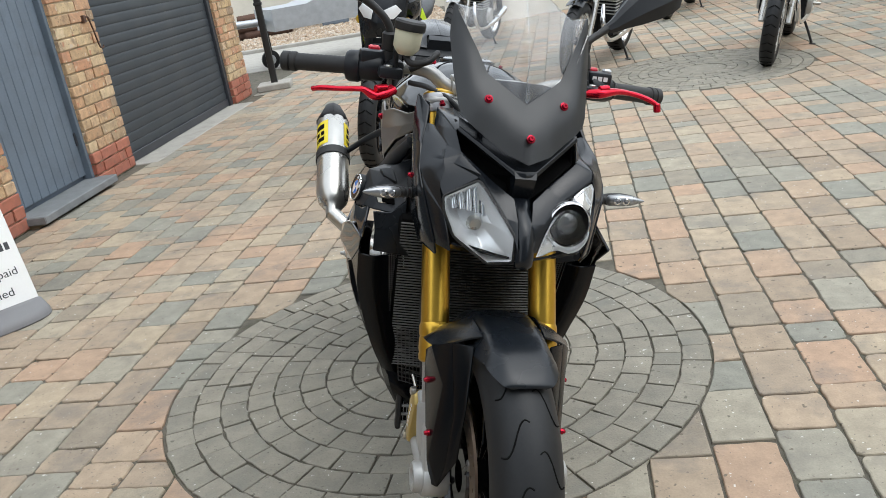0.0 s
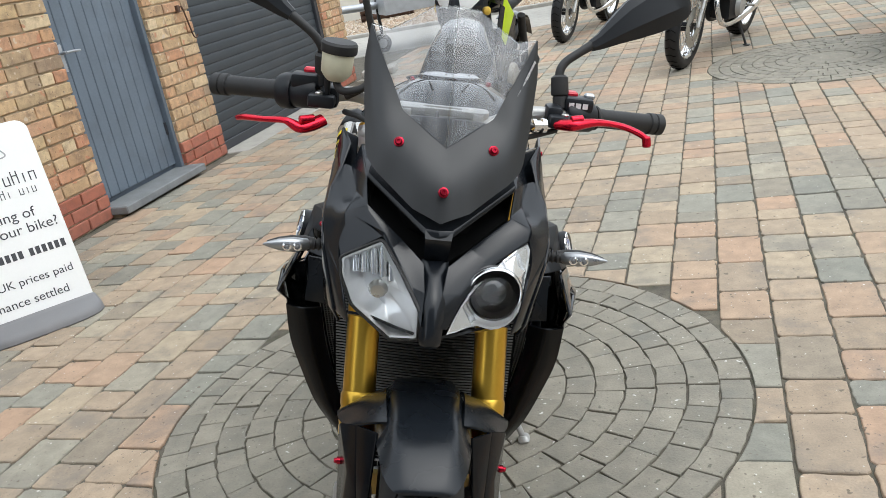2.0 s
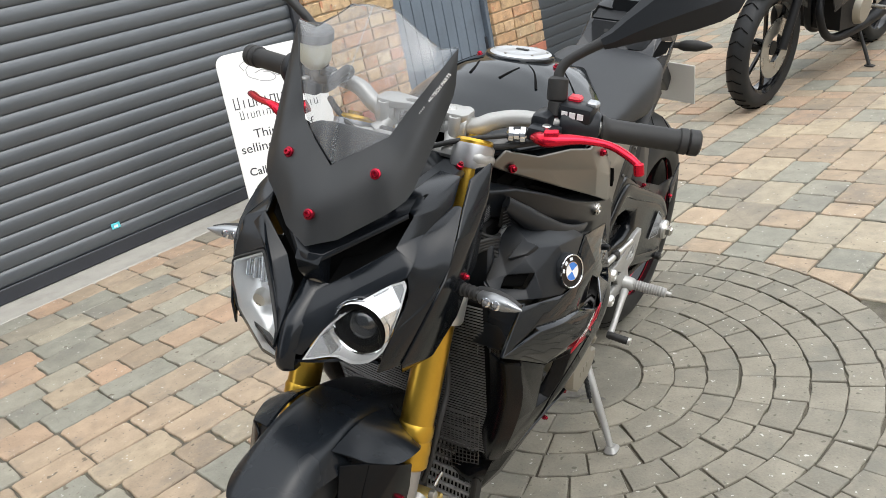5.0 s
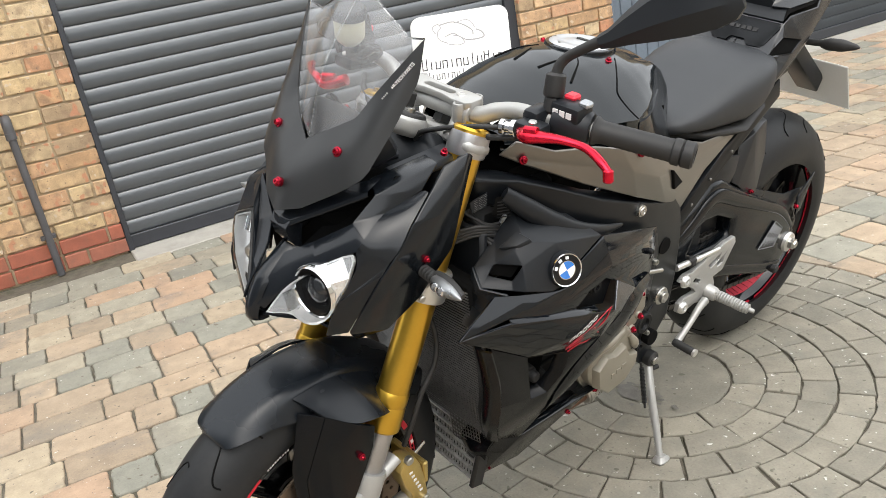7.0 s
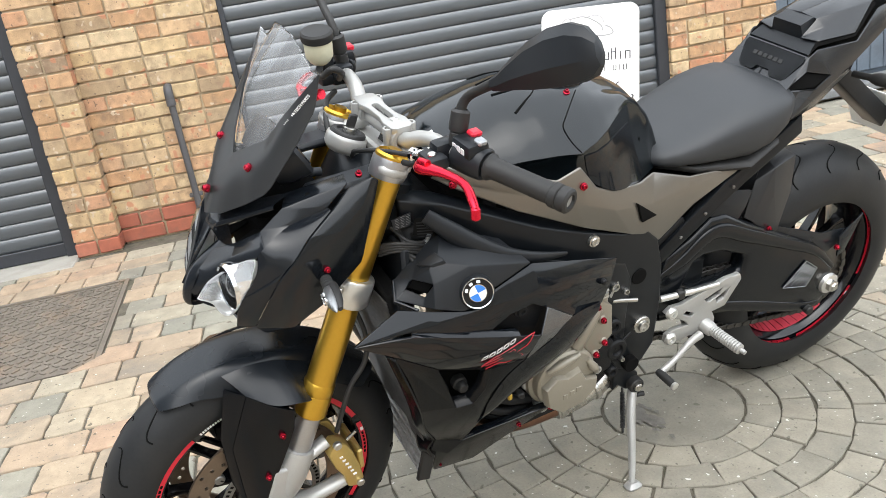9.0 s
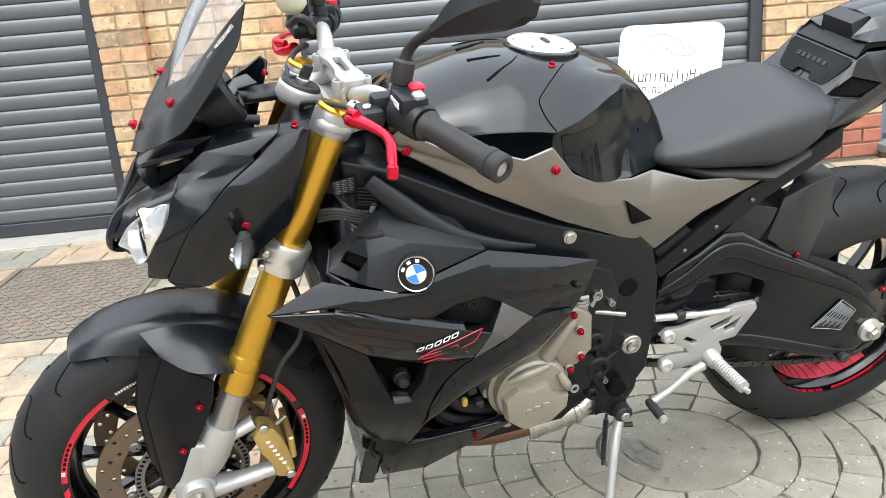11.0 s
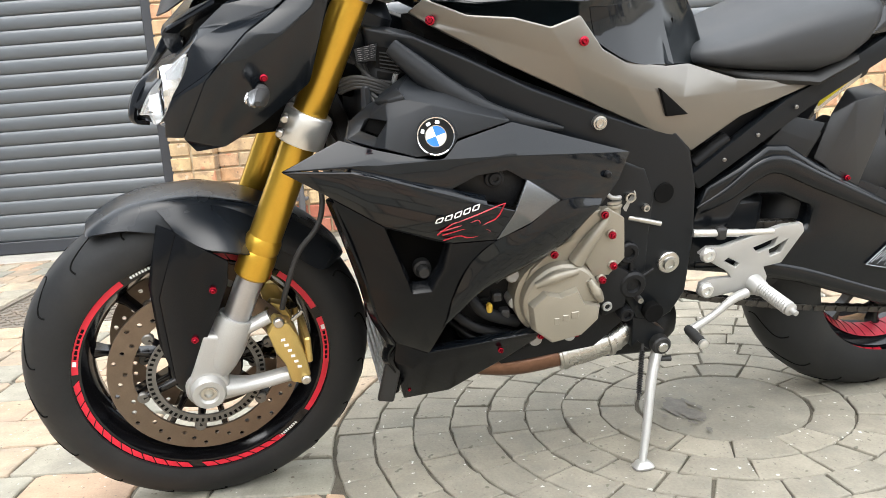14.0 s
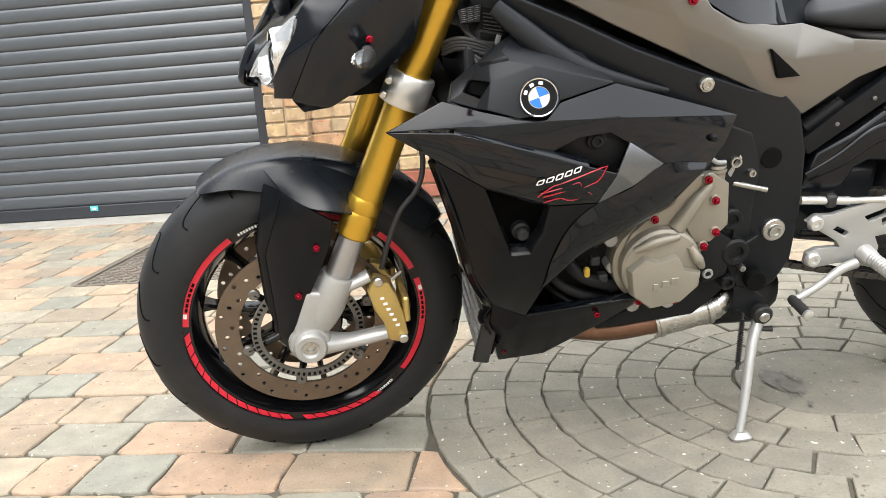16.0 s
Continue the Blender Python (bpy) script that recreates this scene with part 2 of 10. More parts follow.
def rod_bm(a, b, r, r2=None, n=16, bevel=0.0, bm=None, caps=True):
    """A round bar from a to b, with bevelled rims."""
    m, d = between(a, b)
    r2 = r if r2 is None else r2
    e = min(bevel, d * 0.45)
    prof = [(r - e, 0), (r, e), (r2, d - e), (r2 - e, d)] if e else [(r, 0), (r2, d)]
    return lathe_bm(prof, n, m, bm, caps)


def lathe_bm(prof, n=24, m=None, bm=None, caps=True, sweep=None):
    """Turns a profile of (radius, height) about z."""
    b = bmesh.new()
    full = sweep is None
    turn = 2 * math.pi if full else radians(sweep)
    count = n if full else n + 1
    rings = [[b.verts.new((r * math.cos(turn * k / n), r * math.sin(turn * k / n), z)) for k in range(count)] for r, z in prof]
    for lo, hi in zip(rings, rings[1:]):
        for k in range(n):
            j = (k + 1) % count
            b.faces.new((lo[k], lo[j], hi[j], hi[k]))
    if caps and full:
        for ring in (rings[0], rings[-1]):
            b.faces.new(ring)
    bmesh.ops.remove_doubles(b, verts=b.verts[:], dist=1e-6)
    if m is not None:
        b.transform(m)
    return joined(bm, b)


def smooth_path(pts, n=8):
    """Catmull-Rom points through pts."""
    P = [Vector(p) for p in pts]
    P = [2 * P[0] - P[1]] + P + [2 * P[-1] - P[-2]]
    out = []
    for i in range(1, len(P) - 2):
        a, b, c, d = P[i - 1:i + 3]
        for k in range(n):
            t = k / n
            out.append(0.5 * (2 * b + (c - a) * t + (2 * a - 5 * b + 4 * c - d) * t * t + (3 * b - a - 3 * c + d) * t ** 3))
    return out + [P[-2]]


def tube_bm(pts, r, n=10, steps=6, bm=None, caps=True, flat=None):
    """A tube along a smooth path; r is one radius or one for each given point; flat squeezes it along one axis (vector, factor)."""
    path = smooth_path(pts, steps)
    rs = r if isinstance(r, (list, tuple)) else [r] * len(pts)
    b = bmesh.new()
    up = Vector((0, 0, 1))
    first = (path[1] - path[0]).normalized()
    if abs(first.dot(up)) > 0.95:
        up = Vector((1, 0, 0))
    side = first.cross(up).normalized()
    rings = []
    for i, p in enumerate(path):
        d = (path[min(i + 1, len(path) - 1)] - path[max(i - 1, 0)]).normalized()
        side = (side - d * side.dot(d)).normalized()
        top = side.cross(d).normalized()
        f = i / (len(path) - 1) * (len(rs) - 1)
        k = min(int(f), len(rs) - 2) if len(rs) > 1 else 0
        rad = rs[k] + (rs[k + 1] - rs[k]) * (f - k) if len(rs) > 1 else rs[0]
        ring = []
        for j in range(n):
            a = 2 * math.pi * j / n
            o = (side * math.cos(a) + top * math.sin(a)) * rad
            if flat:
                ax = Vector(flat[0]).normalized()
                o -= ax * o.dot(ax) * (1 - flat[1])
            ring.append(b.verts.new(p + o))
        rings.append(ring)
    for lo, hi in zip(rings, rings[1:]):
        for j in range(n):
            b.faces.new((lo[j], lo[(j + 1) % n], hi[(j + 1) % n], hi[j]))
    if caps:
        b.faces.new(rings[0])
        b.faces.new(rings[-1])
    return joined(bm, b)


def plate_bm(poly, lo, hi, axis="x", bevel=0.0, bm=None, holes=(), seg=1):
    """A plate: an outline in the plane across the axis, from lo to hi along it. With x the outline is (y, z), with y (x, z), with z (x, y)."""
    def at(p, h):
        return {"x": (h, p[0], p[1]), "y": (p[0], h, p[1]), "z": (p[0], p[1], h)}[axis]
    b = bmesh.new()
    if holes:
        edges = []
        for loop in (poly, *holes):
            vs = [b.verts.new(at(p, lo)) for p in loop]
            edges += [b.edges.new((vs[i], vs[(i + 1) % len(vs)])) for i in range(len(vs))]
        bmesh.ops.triangle_fill(b, use_beauty=True, use_dissolve=False, edges=edges)
    else:
        b.faces.new([b.verts.new(at(p, lo)) for p in poly])
    base = b.faces[:]
    ext = bmesh.ops.extrude_face_region(b, geom=base)
    step = Vector(at((0, 0), hi - lo))
    bmesh.ops.translate(b, verts=[v for v in ext["geom"] if isinstance(v, bmesh.types.BMVert)], vec=step)
    bmesh.ops.recalc_face_normals(b, faces=b.faces[:])
    if bevel:
        sharp = [e for e in b.edges if len(e.link_faces) == 2 and e.calc_face_angle(0) > radians(35)]
        bmesh.ops.bevel(b, geom=sharp, offset=bevel, segments=seg, affect="EDGES", profile=0.5, clamp_overlap=True)
    return joined(bm, b)


def loft_bm(sections, bm=None, close=False, caps=True, loop=True):
    """Skins sections, each a list of as many points; loop: each section closes on itself."""
    b = bmesh.new()
    rings = [[b.verts.new(tuple(p)) for p in s] for s in sections]
    pairs = list(zip(rings, rings[1:])) + ([(rings[-1], rings[0])] if close else [])
    for lo, hi in pairs:
        n = len(lo)
        for j in range(n if loop else n - 1):
            k = (j + 1) % n
            b.faces.new((lo[j], lo[k], hi[k], hi[j]))
    if caps and loop and not close:
        b.faces.new(rings[0])
        b.faces.new(rings[-1])
    bmesh.ops.remove_doubles(b, verts=b.verts[:], dist=1e-5)
    return joined(bm, b)


def text_mesh(body, size, mat, depth=0.0008, align="CENTER", shear=0.0, bold=0.0):
    cu = bpy.data.curves.new("lettering", "FONT")
    cu.body, cu.size, cu.align_x, cu.align_y, cu.extrude, cu.shear, cu.offset = body, size, align, "CENTER", depth, shear, bold
    ob = bpy.data.objects.new("lettering", cu)
    scene.collection.objects.link(ob)
    me = bpy.data.meshes.new_from_object(ob.evaluated_get(bpy.context.evaluated_depsgraph_get()))
    bpy.data.objects.remove(ob)
    bpy.data.curves.remove(cu)
    me.materials.clear()
    me.materials.append(mat)
    return me


# ---- the court: ground, paving, garage wall ----
rnd = random.Random(7)
WA = radians(11.6)
WALL = Matrix.Translation((-3.12, 0, 0)) @ Matrix(((math.cos(WA), math.sin(WA), 0, 0), (-math.sin(WA), math.cos(WA), 0, 0), (0, 0, 1, 0), (0, 0, 0, 1)))
# In the wall's frame x points into the court, y along the wall, z up.

part("ground", box_bm(0, 0, -0.257, 400, 400, 0.5), M_JOINT, None)
tagged(bpy.data.objects["ground"], "dark sandy ground under the paving", "ground", kind="structure")

C1, R1 = (-0.16, 1.05), 0.842
C2, R2 = (2.35, 5.05), 0.80
SLOPE = 0.235
PA = math.atan(SLOPE)
PITCH = 0.16 * math.cos(PA)
PAVE = Matrix.Rotation(-PA, 4, "Z")


def stone_mesh(poly, depth=0.03, edge=0.0042, mat=None, name="paver"):
    """A stone with a worn upper edge from its outline about its own middle."""
    n = len(poly)
    c = sum((Vector((x, y)) for x, y in poly), Vector((0, 0))) / n
    verts = []
    for z, inset in ((-depth, 0.0), (-edge, 0.0), (-edge * 0.25, edge * 0.45), (0.0, edge * 1.25)):
        for x, y in poly:
            d = Vector((x, y)) - c
            s = max(0.3, 1 - inset / max(d.length, 1e-4))
            verts.append((c.x + d.x * s, c.y + d.y * s, z))
    faces = [tuple(range(3 * n, 4 * n))]
    for r in range(3):
        faces += [(r * n + k, r * n + (k + 1) % n, (r + 1) * n + (k + 1) % n, (r + 1) * n + k) for k in range(n)]
    return verts, faces


def rounded(w, h, cut, jit):
    pts = []
    for sx, sy in ((1, -1), (1, 1), (-1, 1), (-1, -1)):
        x, y = sx * w / 2, sy * h / 2
        a, b = (x - sx * cut, y), (x, y - sy * cut)
        pts += [a, b] if sx * sy < 0 else [b, a]
    full = []
    for i, p in enumerate(pts):
        q = pts[(i + 1) % len(pts)]
        full.append(p)
        if math.dist(p, q) > 0.05:
            full += [(p[0] + (q[0] - p[0]) * k / 5, p[1] + (q[1] - p[1]) * k / 5) for k in (1, 2, 3, 4)]
    return [(x + rnd.uniform(-jit, jit), y + rnd.uniform(-jit, jit)) for x, y in full]


pavement = thing("pavement", "tumbled concrete block paving in grey, buff and terracotta", "paving", kind="structure")
circle_1 = thing("paving_circle", "ring of grey concrete setts laid round a disc", "paving circle", kind="structure")
variants = {}
for length in (0.12, 0.16, 0.20, 0.24):
    variants[length] = [mesh_of("paver", *stone_mesh(rounded(length - 0.006, PITCH - 0.006, 0.010, 0.0024)), M_PAVER) for _ in range(6)]


def clipped(poly, flags):
    """The outline pushed out of the circles and the cover; None where too little is left."""
    mx, my = sum(p[0] for p in poly) / 4, sum(p[1] for p in poly) / 4
    if math.hypot(mx - C1[0], my - C1[1]) < R1 - 0.035 or math.hypot(mx - C2[0], my - C2[1]) < R2 - 0.035:
        return None, True
    w = WALL.inverted() @ Vector((mx, my, 0))
    if 0.61 < w.x < 1.50 and -0.69 < w.y < -0.05:
        return None, True
    fine = []
    for i, p in enumerate(poly):
        q = poly[(i + 1) % len(poly)]
        k = max(1, round(math.dist(p, q) / 0.025))
        fine += [(p[0] + (q[0] - p[0]) * j / k, p[1] + (q[1] - p[1]) * j / k) for j in range(k)]
    out, hit = [], False
    for x, y in fine:
        for (cx, cy), r in ((C1, R1 + 0.006), (C2, R2 + 0.006)):
            d = math.hypot(x - cx, y - cy)
            if d < r:
                hit = True
                x, y = cx + (x - cx) / max(d, 1e-5) * r, cy + (y - cy) / max(d, 1e-5) * r
        w = WALL.inverted() @ Vector((x, y, 0))
        if 0.57 < w.x < 1.54 and -0.73 < w.y < -0.01:
            hit = True
            gaps = {w.x - 0.57: (0.57, w.y), 1.54 - w.x: (1.54, w.y), w.y + 0.73: (w.x, -0.73), -0.01 - w.y: (w.x, -0.01)}
            e = gaps[min(gaps)]
            w = WALL @ Vector((*e, 0))
            x, y = w.x, w.y
        if not out or math.hypot(x - out[-1][0], y - out[-1][1]) > 0.012:
            out.append((x, y))
    if not hit:
        return poly, False
    area = abs(sum(a[0] * b[1] - b[0] * a[1] for a, b in zip(out, out[1:] + out[:1]))) / 2
    return (out, True) if area > 0.006 and len(out) > 3 else (None, True)


far_v, far_f = [], []
lane0 = -0.105
for k in range(-26, 50):
    c_lo = (lane0 + 0.16 * k) * math.cos(PA)
    y = -6.4 + rnd.uniform(0, 0.2)
    while y < 13.2:
        length = rnd.choice((0.12, 0.16, 0.16, 0.20, 0.24, 0.24))
        mid = PAVE @ Vector((c_lo + PITCH / 2, y + length / 2, 0))
        y += length
        w = WALL.inverted() @ mid
        if w.x < 0.12 or mid.x > 6.3:
            continue
        lift, tip = rnd.uniform(-0.002, 0.002), (rnd.uniform(-0.6, 0.6), rnd.uniform(-0.6, 0.6), rnd.uniform(-0.8, 0.8))
        spot = Matrix.Translation((mid.x, mid.y, lift)) @ Matrix.Rotation(-PA, 4, "Z") @ pose(0, 0, 0, *tip) @ Matrix.Rotation(radians(90), 4, "Z")
        me = variants[length][rnd.randrange(6)]
        outline = [(spot @ Vector((sx * (length - 0.007) / 2, sy * (PITCH - 0.007) / 2, 0))).to_2d()[:] for sx, sy in ((1, -1), (1, 1), (-1, 1), (-1, -1))]
        near = math.hypot(mid.x - 0.15, mid.y - 0.25) < 1.75
        cut, touched = clipped(outline, None)
        if cut is None:
            continue
        if touched:
            o = (sum(p[0] for p in cut) / len(cut), sum(p[1] for p in cut) / len(cut))
            v, f = stone_mesh([(p[0] - o[0], p[1] - o[1]) for p in cut])
            if near:
                part("paver", mesh_of("paver", v, f, M_PAVER), None, pavement, m=Matrix.Translation((*o, lift)))
            else:
                b0 = len(far_v)
                far_v += [(p[0] + o[0], p[1] + o[1], p[2] + lift) for p in v]
                far_f += [tuple(i + b0 for i in q) for q in f]
        elif near:
            part("paver", me, None, pavement, m=spot)
        else:
            b0 = len(far_v)
            far_v += [spot @ v.co for v in me.vertices]
            far_f += [tuple(i + b0 for i in q.vertices) for q in me.polygons]
tagged(part("paver_field", mesh_of("paver_field", far_v, far_f, M_PAVER), None, pavement), kind="stuff")


def ring_stone(c, r0, r1, a0, a1):
    k = max(2, round((a1 - a0) * r1 / 0.03))
    g = 0.0022
    pts = [(r0 + g, a0 + g / r0), (r1 - g, a0 + g / r1)]
    pts += [(r1 - g, a0 + (a1 - a0) * j / k) for j in range(1, k)] + [(r1 - g, a1 - g / r1), (r0 + g, a1 - g / r0)]
    pts += [(r0 + g, a0 + (a1 - a0) * j / k) for j in range(k - 1, 0, -1)]
    pts = [(r + rnd.uniform(-0.003, 0.003), a + rnd.uniform(-0.003, 0.003) / r) for r, a in pts]
    return [(c[0] + r * math.cos(a), c[1] + r * math.sin(a)) for r, a in pts]


def circle_of(c, rim, loose, owner):
    step = (rim - 0.182) / 8
    fv, ff = [], []
    rings = [(0.182 + step * k, 0.182 + step * (k + 1)) for k in range(8)]
    stones = [[(c[0] + 0.178 * math.cos(a), c[1] + 0.178 * math.sin(a)) for a in (math.pi * j / 14 for j in range(28))]]
    for r0, r1 in rings:
        n = round(2 * math.pi * (r0 + r1) / 2 / 0.108)
        cuts = sorted((2 * math.pi * (j + rnd.uniform(-0.16, 0.16)) / n for j in range(n)))
        for j, a in enumerate(cuts):
            b = cuts[(j + 1) % n] + (2 * math.pi if j == n - 1 else 0)
            stones.append(ring_stone(c, r0, r1, a, b))
    for s in stones:
        o = (sum(p[0] for p in s) / len(s), sum(p[1] for p in s) / len(s))
        v, f = stone_mesh([(p[0] - o[0], p[1] - o[1]) for p in s], edge=0.0028)
        m = Matrix.Translation((*o, rnd.uniform(-0.0015, 0.0015))) @ pose(0, 0, 0, rnd.uniform(-0.5, 0.5), rnd.uniform(-0.5, 0.5))
        if loose:
            part("sett", mesh_of("sett", v, f, M_RING), None, owner, m=m)
        else:
            b0 = len(fv)
            fv += [m @ Vector(p) for p in v]
            ff += [tuple(i + b0 for i in q) for q in f]
    if fv:
        tagged(part("sett_field", mesh_of("sett_field", fv, ff, M_RING), None, owner), kind="stuff")


circle_of(C1, R1, True, circle_1)
circle_2 = thing("paving_circle", "far ring of grey concrete setts", "paving circle", kind="structure")
circle_of(C2, R2, False, circle_2)

# manhole cover
cover = thing("manhole_cover", "weathered cast-iron inspection cover with raised chequer pattern", "manhole cover", m=WALL @ Matrix.Translation((1.055, -0.37, 0)), kind="structure")
part("cover_frame", plate_bm([(-0.475, -0.35), (0.475, -0.35), (0.475, 0.35), (-0.475, 0.35)], -0.03, 0.0, "z", holes=[[(-0.455, -0.33), (-0.455, 0.33), (0.455, 0.33), (0.455, -0.33)]]), M_MANHOLE, cover)
part("cover_plate", box_bm(0, 0, -0.0185, 0.895, 0.645, 0.027, 0.003), M_MANHOLE, cover)
cb = bmesh.new()
for i in range(22):
    for j in range(17):
        px, py = -0.425 + i * 0.0405, -0.30 + j * 0.0375
        turn = pose(px, py, -0.005, 0, 0, 45 if (i + j) % 2 else -45)
        box_bm(0, 0, 0.002, 0.030, 0.010, 0.005, 0, turn, bm=cb)
tagged(part("raised_stud", cb, M_MANHOLE, cover), kind="stuff")

# ---- garage wall, built from brick piers between the doors ----
BW, BH, JT = 0.218, 0.067, 0.010


def brick_mesh(w, h, d, seed):
    r = random.Random(seed)
    b = bmesh.new()
    bmesh.ops.create_cube(b, size=1, matrix=Matrix.Diagonal((d, w, h, 1)))
    bmesh.ops.bevel(b, geom=b.edges[:], offset=0.004, segments=1, affect="EDGES")
    for v in b.verts:
        v.co += Vector((r.uniform(-0.002, 0.002), r.uniform(-0.0025, 0.0025), r.uniform(-0.002, 0.002)))
    me = bpy.data.meshes.new("brick")
    b.to_mesh(me)
    b.free()
    return me


def brick_set(mat, seed):
    out = {}
    for w in (BW, 0.1025, 0.158):
        out[w] = []
        for k in range(4):
            me = brick_mesh(w, BH, 0.03, seed + k)
            me.materials.append(mat)
            out[w].append(me)
    return out


BRICKS, REDS = brick_set(M_BRICK, 11), brick_set(M_REDBRICK, 31)


def pier(name, s0, s1, face, height, depth, label, plinth=3, side=0):
    """A brick pier from s0 to s1 along the wall, its face that far into the court."""
    top = thing(name, label, "brick wall", m=WALL.copy(), kind="structure")
    part("mortar_core", box_bm(face - 0.010 - depth / 2, (s0 + s1) / 2, height / 2 - 0.02, depth, s1 - s0 - 0.012, height + 0.04, 0.0), M_MORTAR, top)
    row, z = 0, 0.006
    while z + BH < height + 0.02:
        kit = REDS if row < plinth else BRICKS
        s = s0
        odd = row % 2
        while s < s1 - 0.05:
            w = 0.1025 if (s == s0 and odd) else rnd.choice((BW, BW, BW, 0.1025))
            if s + w > s1 - 0.02:
                fit_w = s1 - s
                w = min((BW, 0.158, 0.1025), key=lambda q: abs(q - fit_w))
                squeeze = fit_w / w
            else:
                squeeze = 1.0
            proud = rnd.uniform(-0.003, 0.003) + (0.006 if row < plinth else 0)
            m = Matrix.Translation((face - 0.012 + proud, s + w * squeeze / 2, z + BH / 2)) @ pose(0, 0, 0, rnd.uniform(-0.7, 0.7), 0, rnd.uniform(-0.6, 0.6)) @ Matrix.Diagonal((1, squeeze, 1, 1))
            part("brick", kit[w][rnd.randrange(4)], None, top, m=m)
            s += w * squeeze + JT
        for end, sgn in ((s0, -1), (s1, 1)):
            if side in (sgn, 2):
                d = 0.1025 if odd else BW
                at = face - 0.02
                while at - d > face - depth - 0.05:
                    m = Matrix.Translation((at - d / 2, end - sgn * 0.013, z + BH / 2)) @ pose(0, 0, 0, 0, 0, 90)
                    part("brick", kit[d][rnd.randrange(4)], None, top, m=m)
                    at -= d + JT
                    d = BW
        z += BH + JT
        row += 1
    return top


HT = 2.25
pier("wall_1", -3.75, -2.75, 0.02, HT, 0.30, "buff brick garage wall with red brick plinth")
pier("wall_2", -0.335, -0.115, 0.075, HT, 0.34, "projecting buff brick pier beside a roller shutter", plinth=1, side=2)
pier("wall_3", -0.115, 0.63, -0.03, HT, 0.25, "buff brick garage wall with red brick plinth", plinth=2, side=1)
pier("wall_4", 3.05, 3.72, 0.0, HT, 0.25, "buff brick pier with red brick plinth", side=2)
pier("wall_5", 4.62, 5.16, 0.0, HT, 0.25, "buff brick pier between wooden door and shutter", side=2)
pier("wall_6", 7.50, 8.02, 0.0, HT, 0.25, "buff brick pier at the garage corner", side=2)
# lintel band over all openings, and a plain gable behind it
upper = thing("wall_upper", "brick band and lintels above the garage doors", "brick wall", m=WALL.copy(), kind="structure")
part("lintel", box_bm(-0.16, 2.13, HT + 0.33, 0.34, 11.8, 0.6, 0.004), M_MORTAR, upper)
part("coping", box_bm(-0.14, 2.13, HT + 0.66, 0.44, 11.9, 0.05, 0.01), M_CONC, upper)
part("garage_back", box_bm(-2.6, 2.13, 1.2, 0.2, 11.8, 2.4), M_MORTAR, upper)
part("garage_roof", box_bm(-1.4, 2.13, HT + 0.60, 2.6, 11.8, 0.05), M_CONC, upper)


def shutter(name, s0, s1, face, mat=None, curve=1.0, label="closed anthracite roller shutter of horizontal curved slats"):
    """A roller shutter of curved slats between two guide rails."""
    mat = mat or M_SHUTTER
    top = thing(name, label, "roller door", m=WALL.copy(), kind="structure")
    pitch, z = 0.0728, 0.075
    prof = [(-0.003, 0.0), (0.000, 0.003), (0.004, 0.012), (0.0062, 0.026), (0.0066, 0.042), (0.005, 0.055), (0.002, 0.065), (-0.003, 0.0705)]
    prof = [(x * curve, h) for x, h in prof]
    v = [(face + x, s, h) for s in (s0 + 0.02, s1 - 0.02) for x, h in prof] + [(face - 0.014, s, h) for s in (s0 + 0.02, s1 - 0.02) for h in (0.0705, 0.0)]
    n = len(prof)
    f = [(i, i + 1, n + i + 1, n + i) for i in range(n - 1)] + [(n - 1, 2 * n, 2 * n + 2, 2 * n - 1), (2 * n, 2 * n + 1, 2 * n + 3, 2 * n + 2), (2 * n + 1, 0, n, 2 * n + 3)]
    me = mesh_of("slat", v, f, mat)
    me.polygons.foreach_set("use_smooth", [True] * len(me.polygons))
    me.set_sharp_from_angle(angle=radians(40))
    while z < HT - 0.02:
        part("slat", me, None, top, m=Matrix.Translation((0, 0, z)))
        z += pitch
    part("bottom_rail", box_bm(face - 0.002, (s0 + s1) / 2, 0.04, 0.028, s1 - s0 - 0.04, 0.068, 0.004), M_SHUTFRAME, top)
    for s, w in ((s0 + 0.014, 0.028), (s1 - 0.035, 0.07)):
        part("guide_rail", box_bm(face + 0.012, s, HT / 2, 0.04, w, HT, 0.004), M_SHUTFRAME, top)
    part("shutter_back", box_bm(face - 0.03, (s0 + s1) / 2, HT / 2, 0.01, s1 - s0 - 0.05, HT), M_SHUTFRAME, top)
    apron = box_bm(face + 0.09, (s0 + s1) / 2, -0.012, 0.30, s1 - s0 - 0.01, 0.03, 0.006)
    part("threshold", apron, M_CONC, top, "pale worn concrete threshold strip")
    return top


shutter("door_1", -2.75, -0.335, -0.03)
shutter("door_2", 0.63, 3.05, -0.06)
shutter("door_3", 5.16, 7.50, -0.06, M_SHUTDARK, 0.35, "closed dark grey-blue roller shutter with fine flat slats")

# wooden side door with its step
door = thing("door_4", "closed slate-blue boarded wooden door with a slate step", "door", m=WALL.copy(), kind="structure")
x = 3.745
while x < 4.59:
    part("plank", box_bm(-0.075, x + 0.046, 1.09, 0.022, 0.089, 1.98, 0.004), M_DOORPAINT, door)
    x += 0.0935
for s in (3.735, 4.605):
    part("door_frame", box_bm(-0.07, s, 1.08, 0.09, 0.035, 2.16, 0.004), M_DOORPAINT, door)
part("door_back", box_bm(-0.11, 4.17, 1.1, 0.03, 0.88, 2.1), M_DOORPAINT, door)
handle = part("door_handle", rod_bm((-0.064, 3.80, 1.0), (-0.02, 3.80, 1.0), 0.009), M_GREYMETAL, door, "steel lever handle")
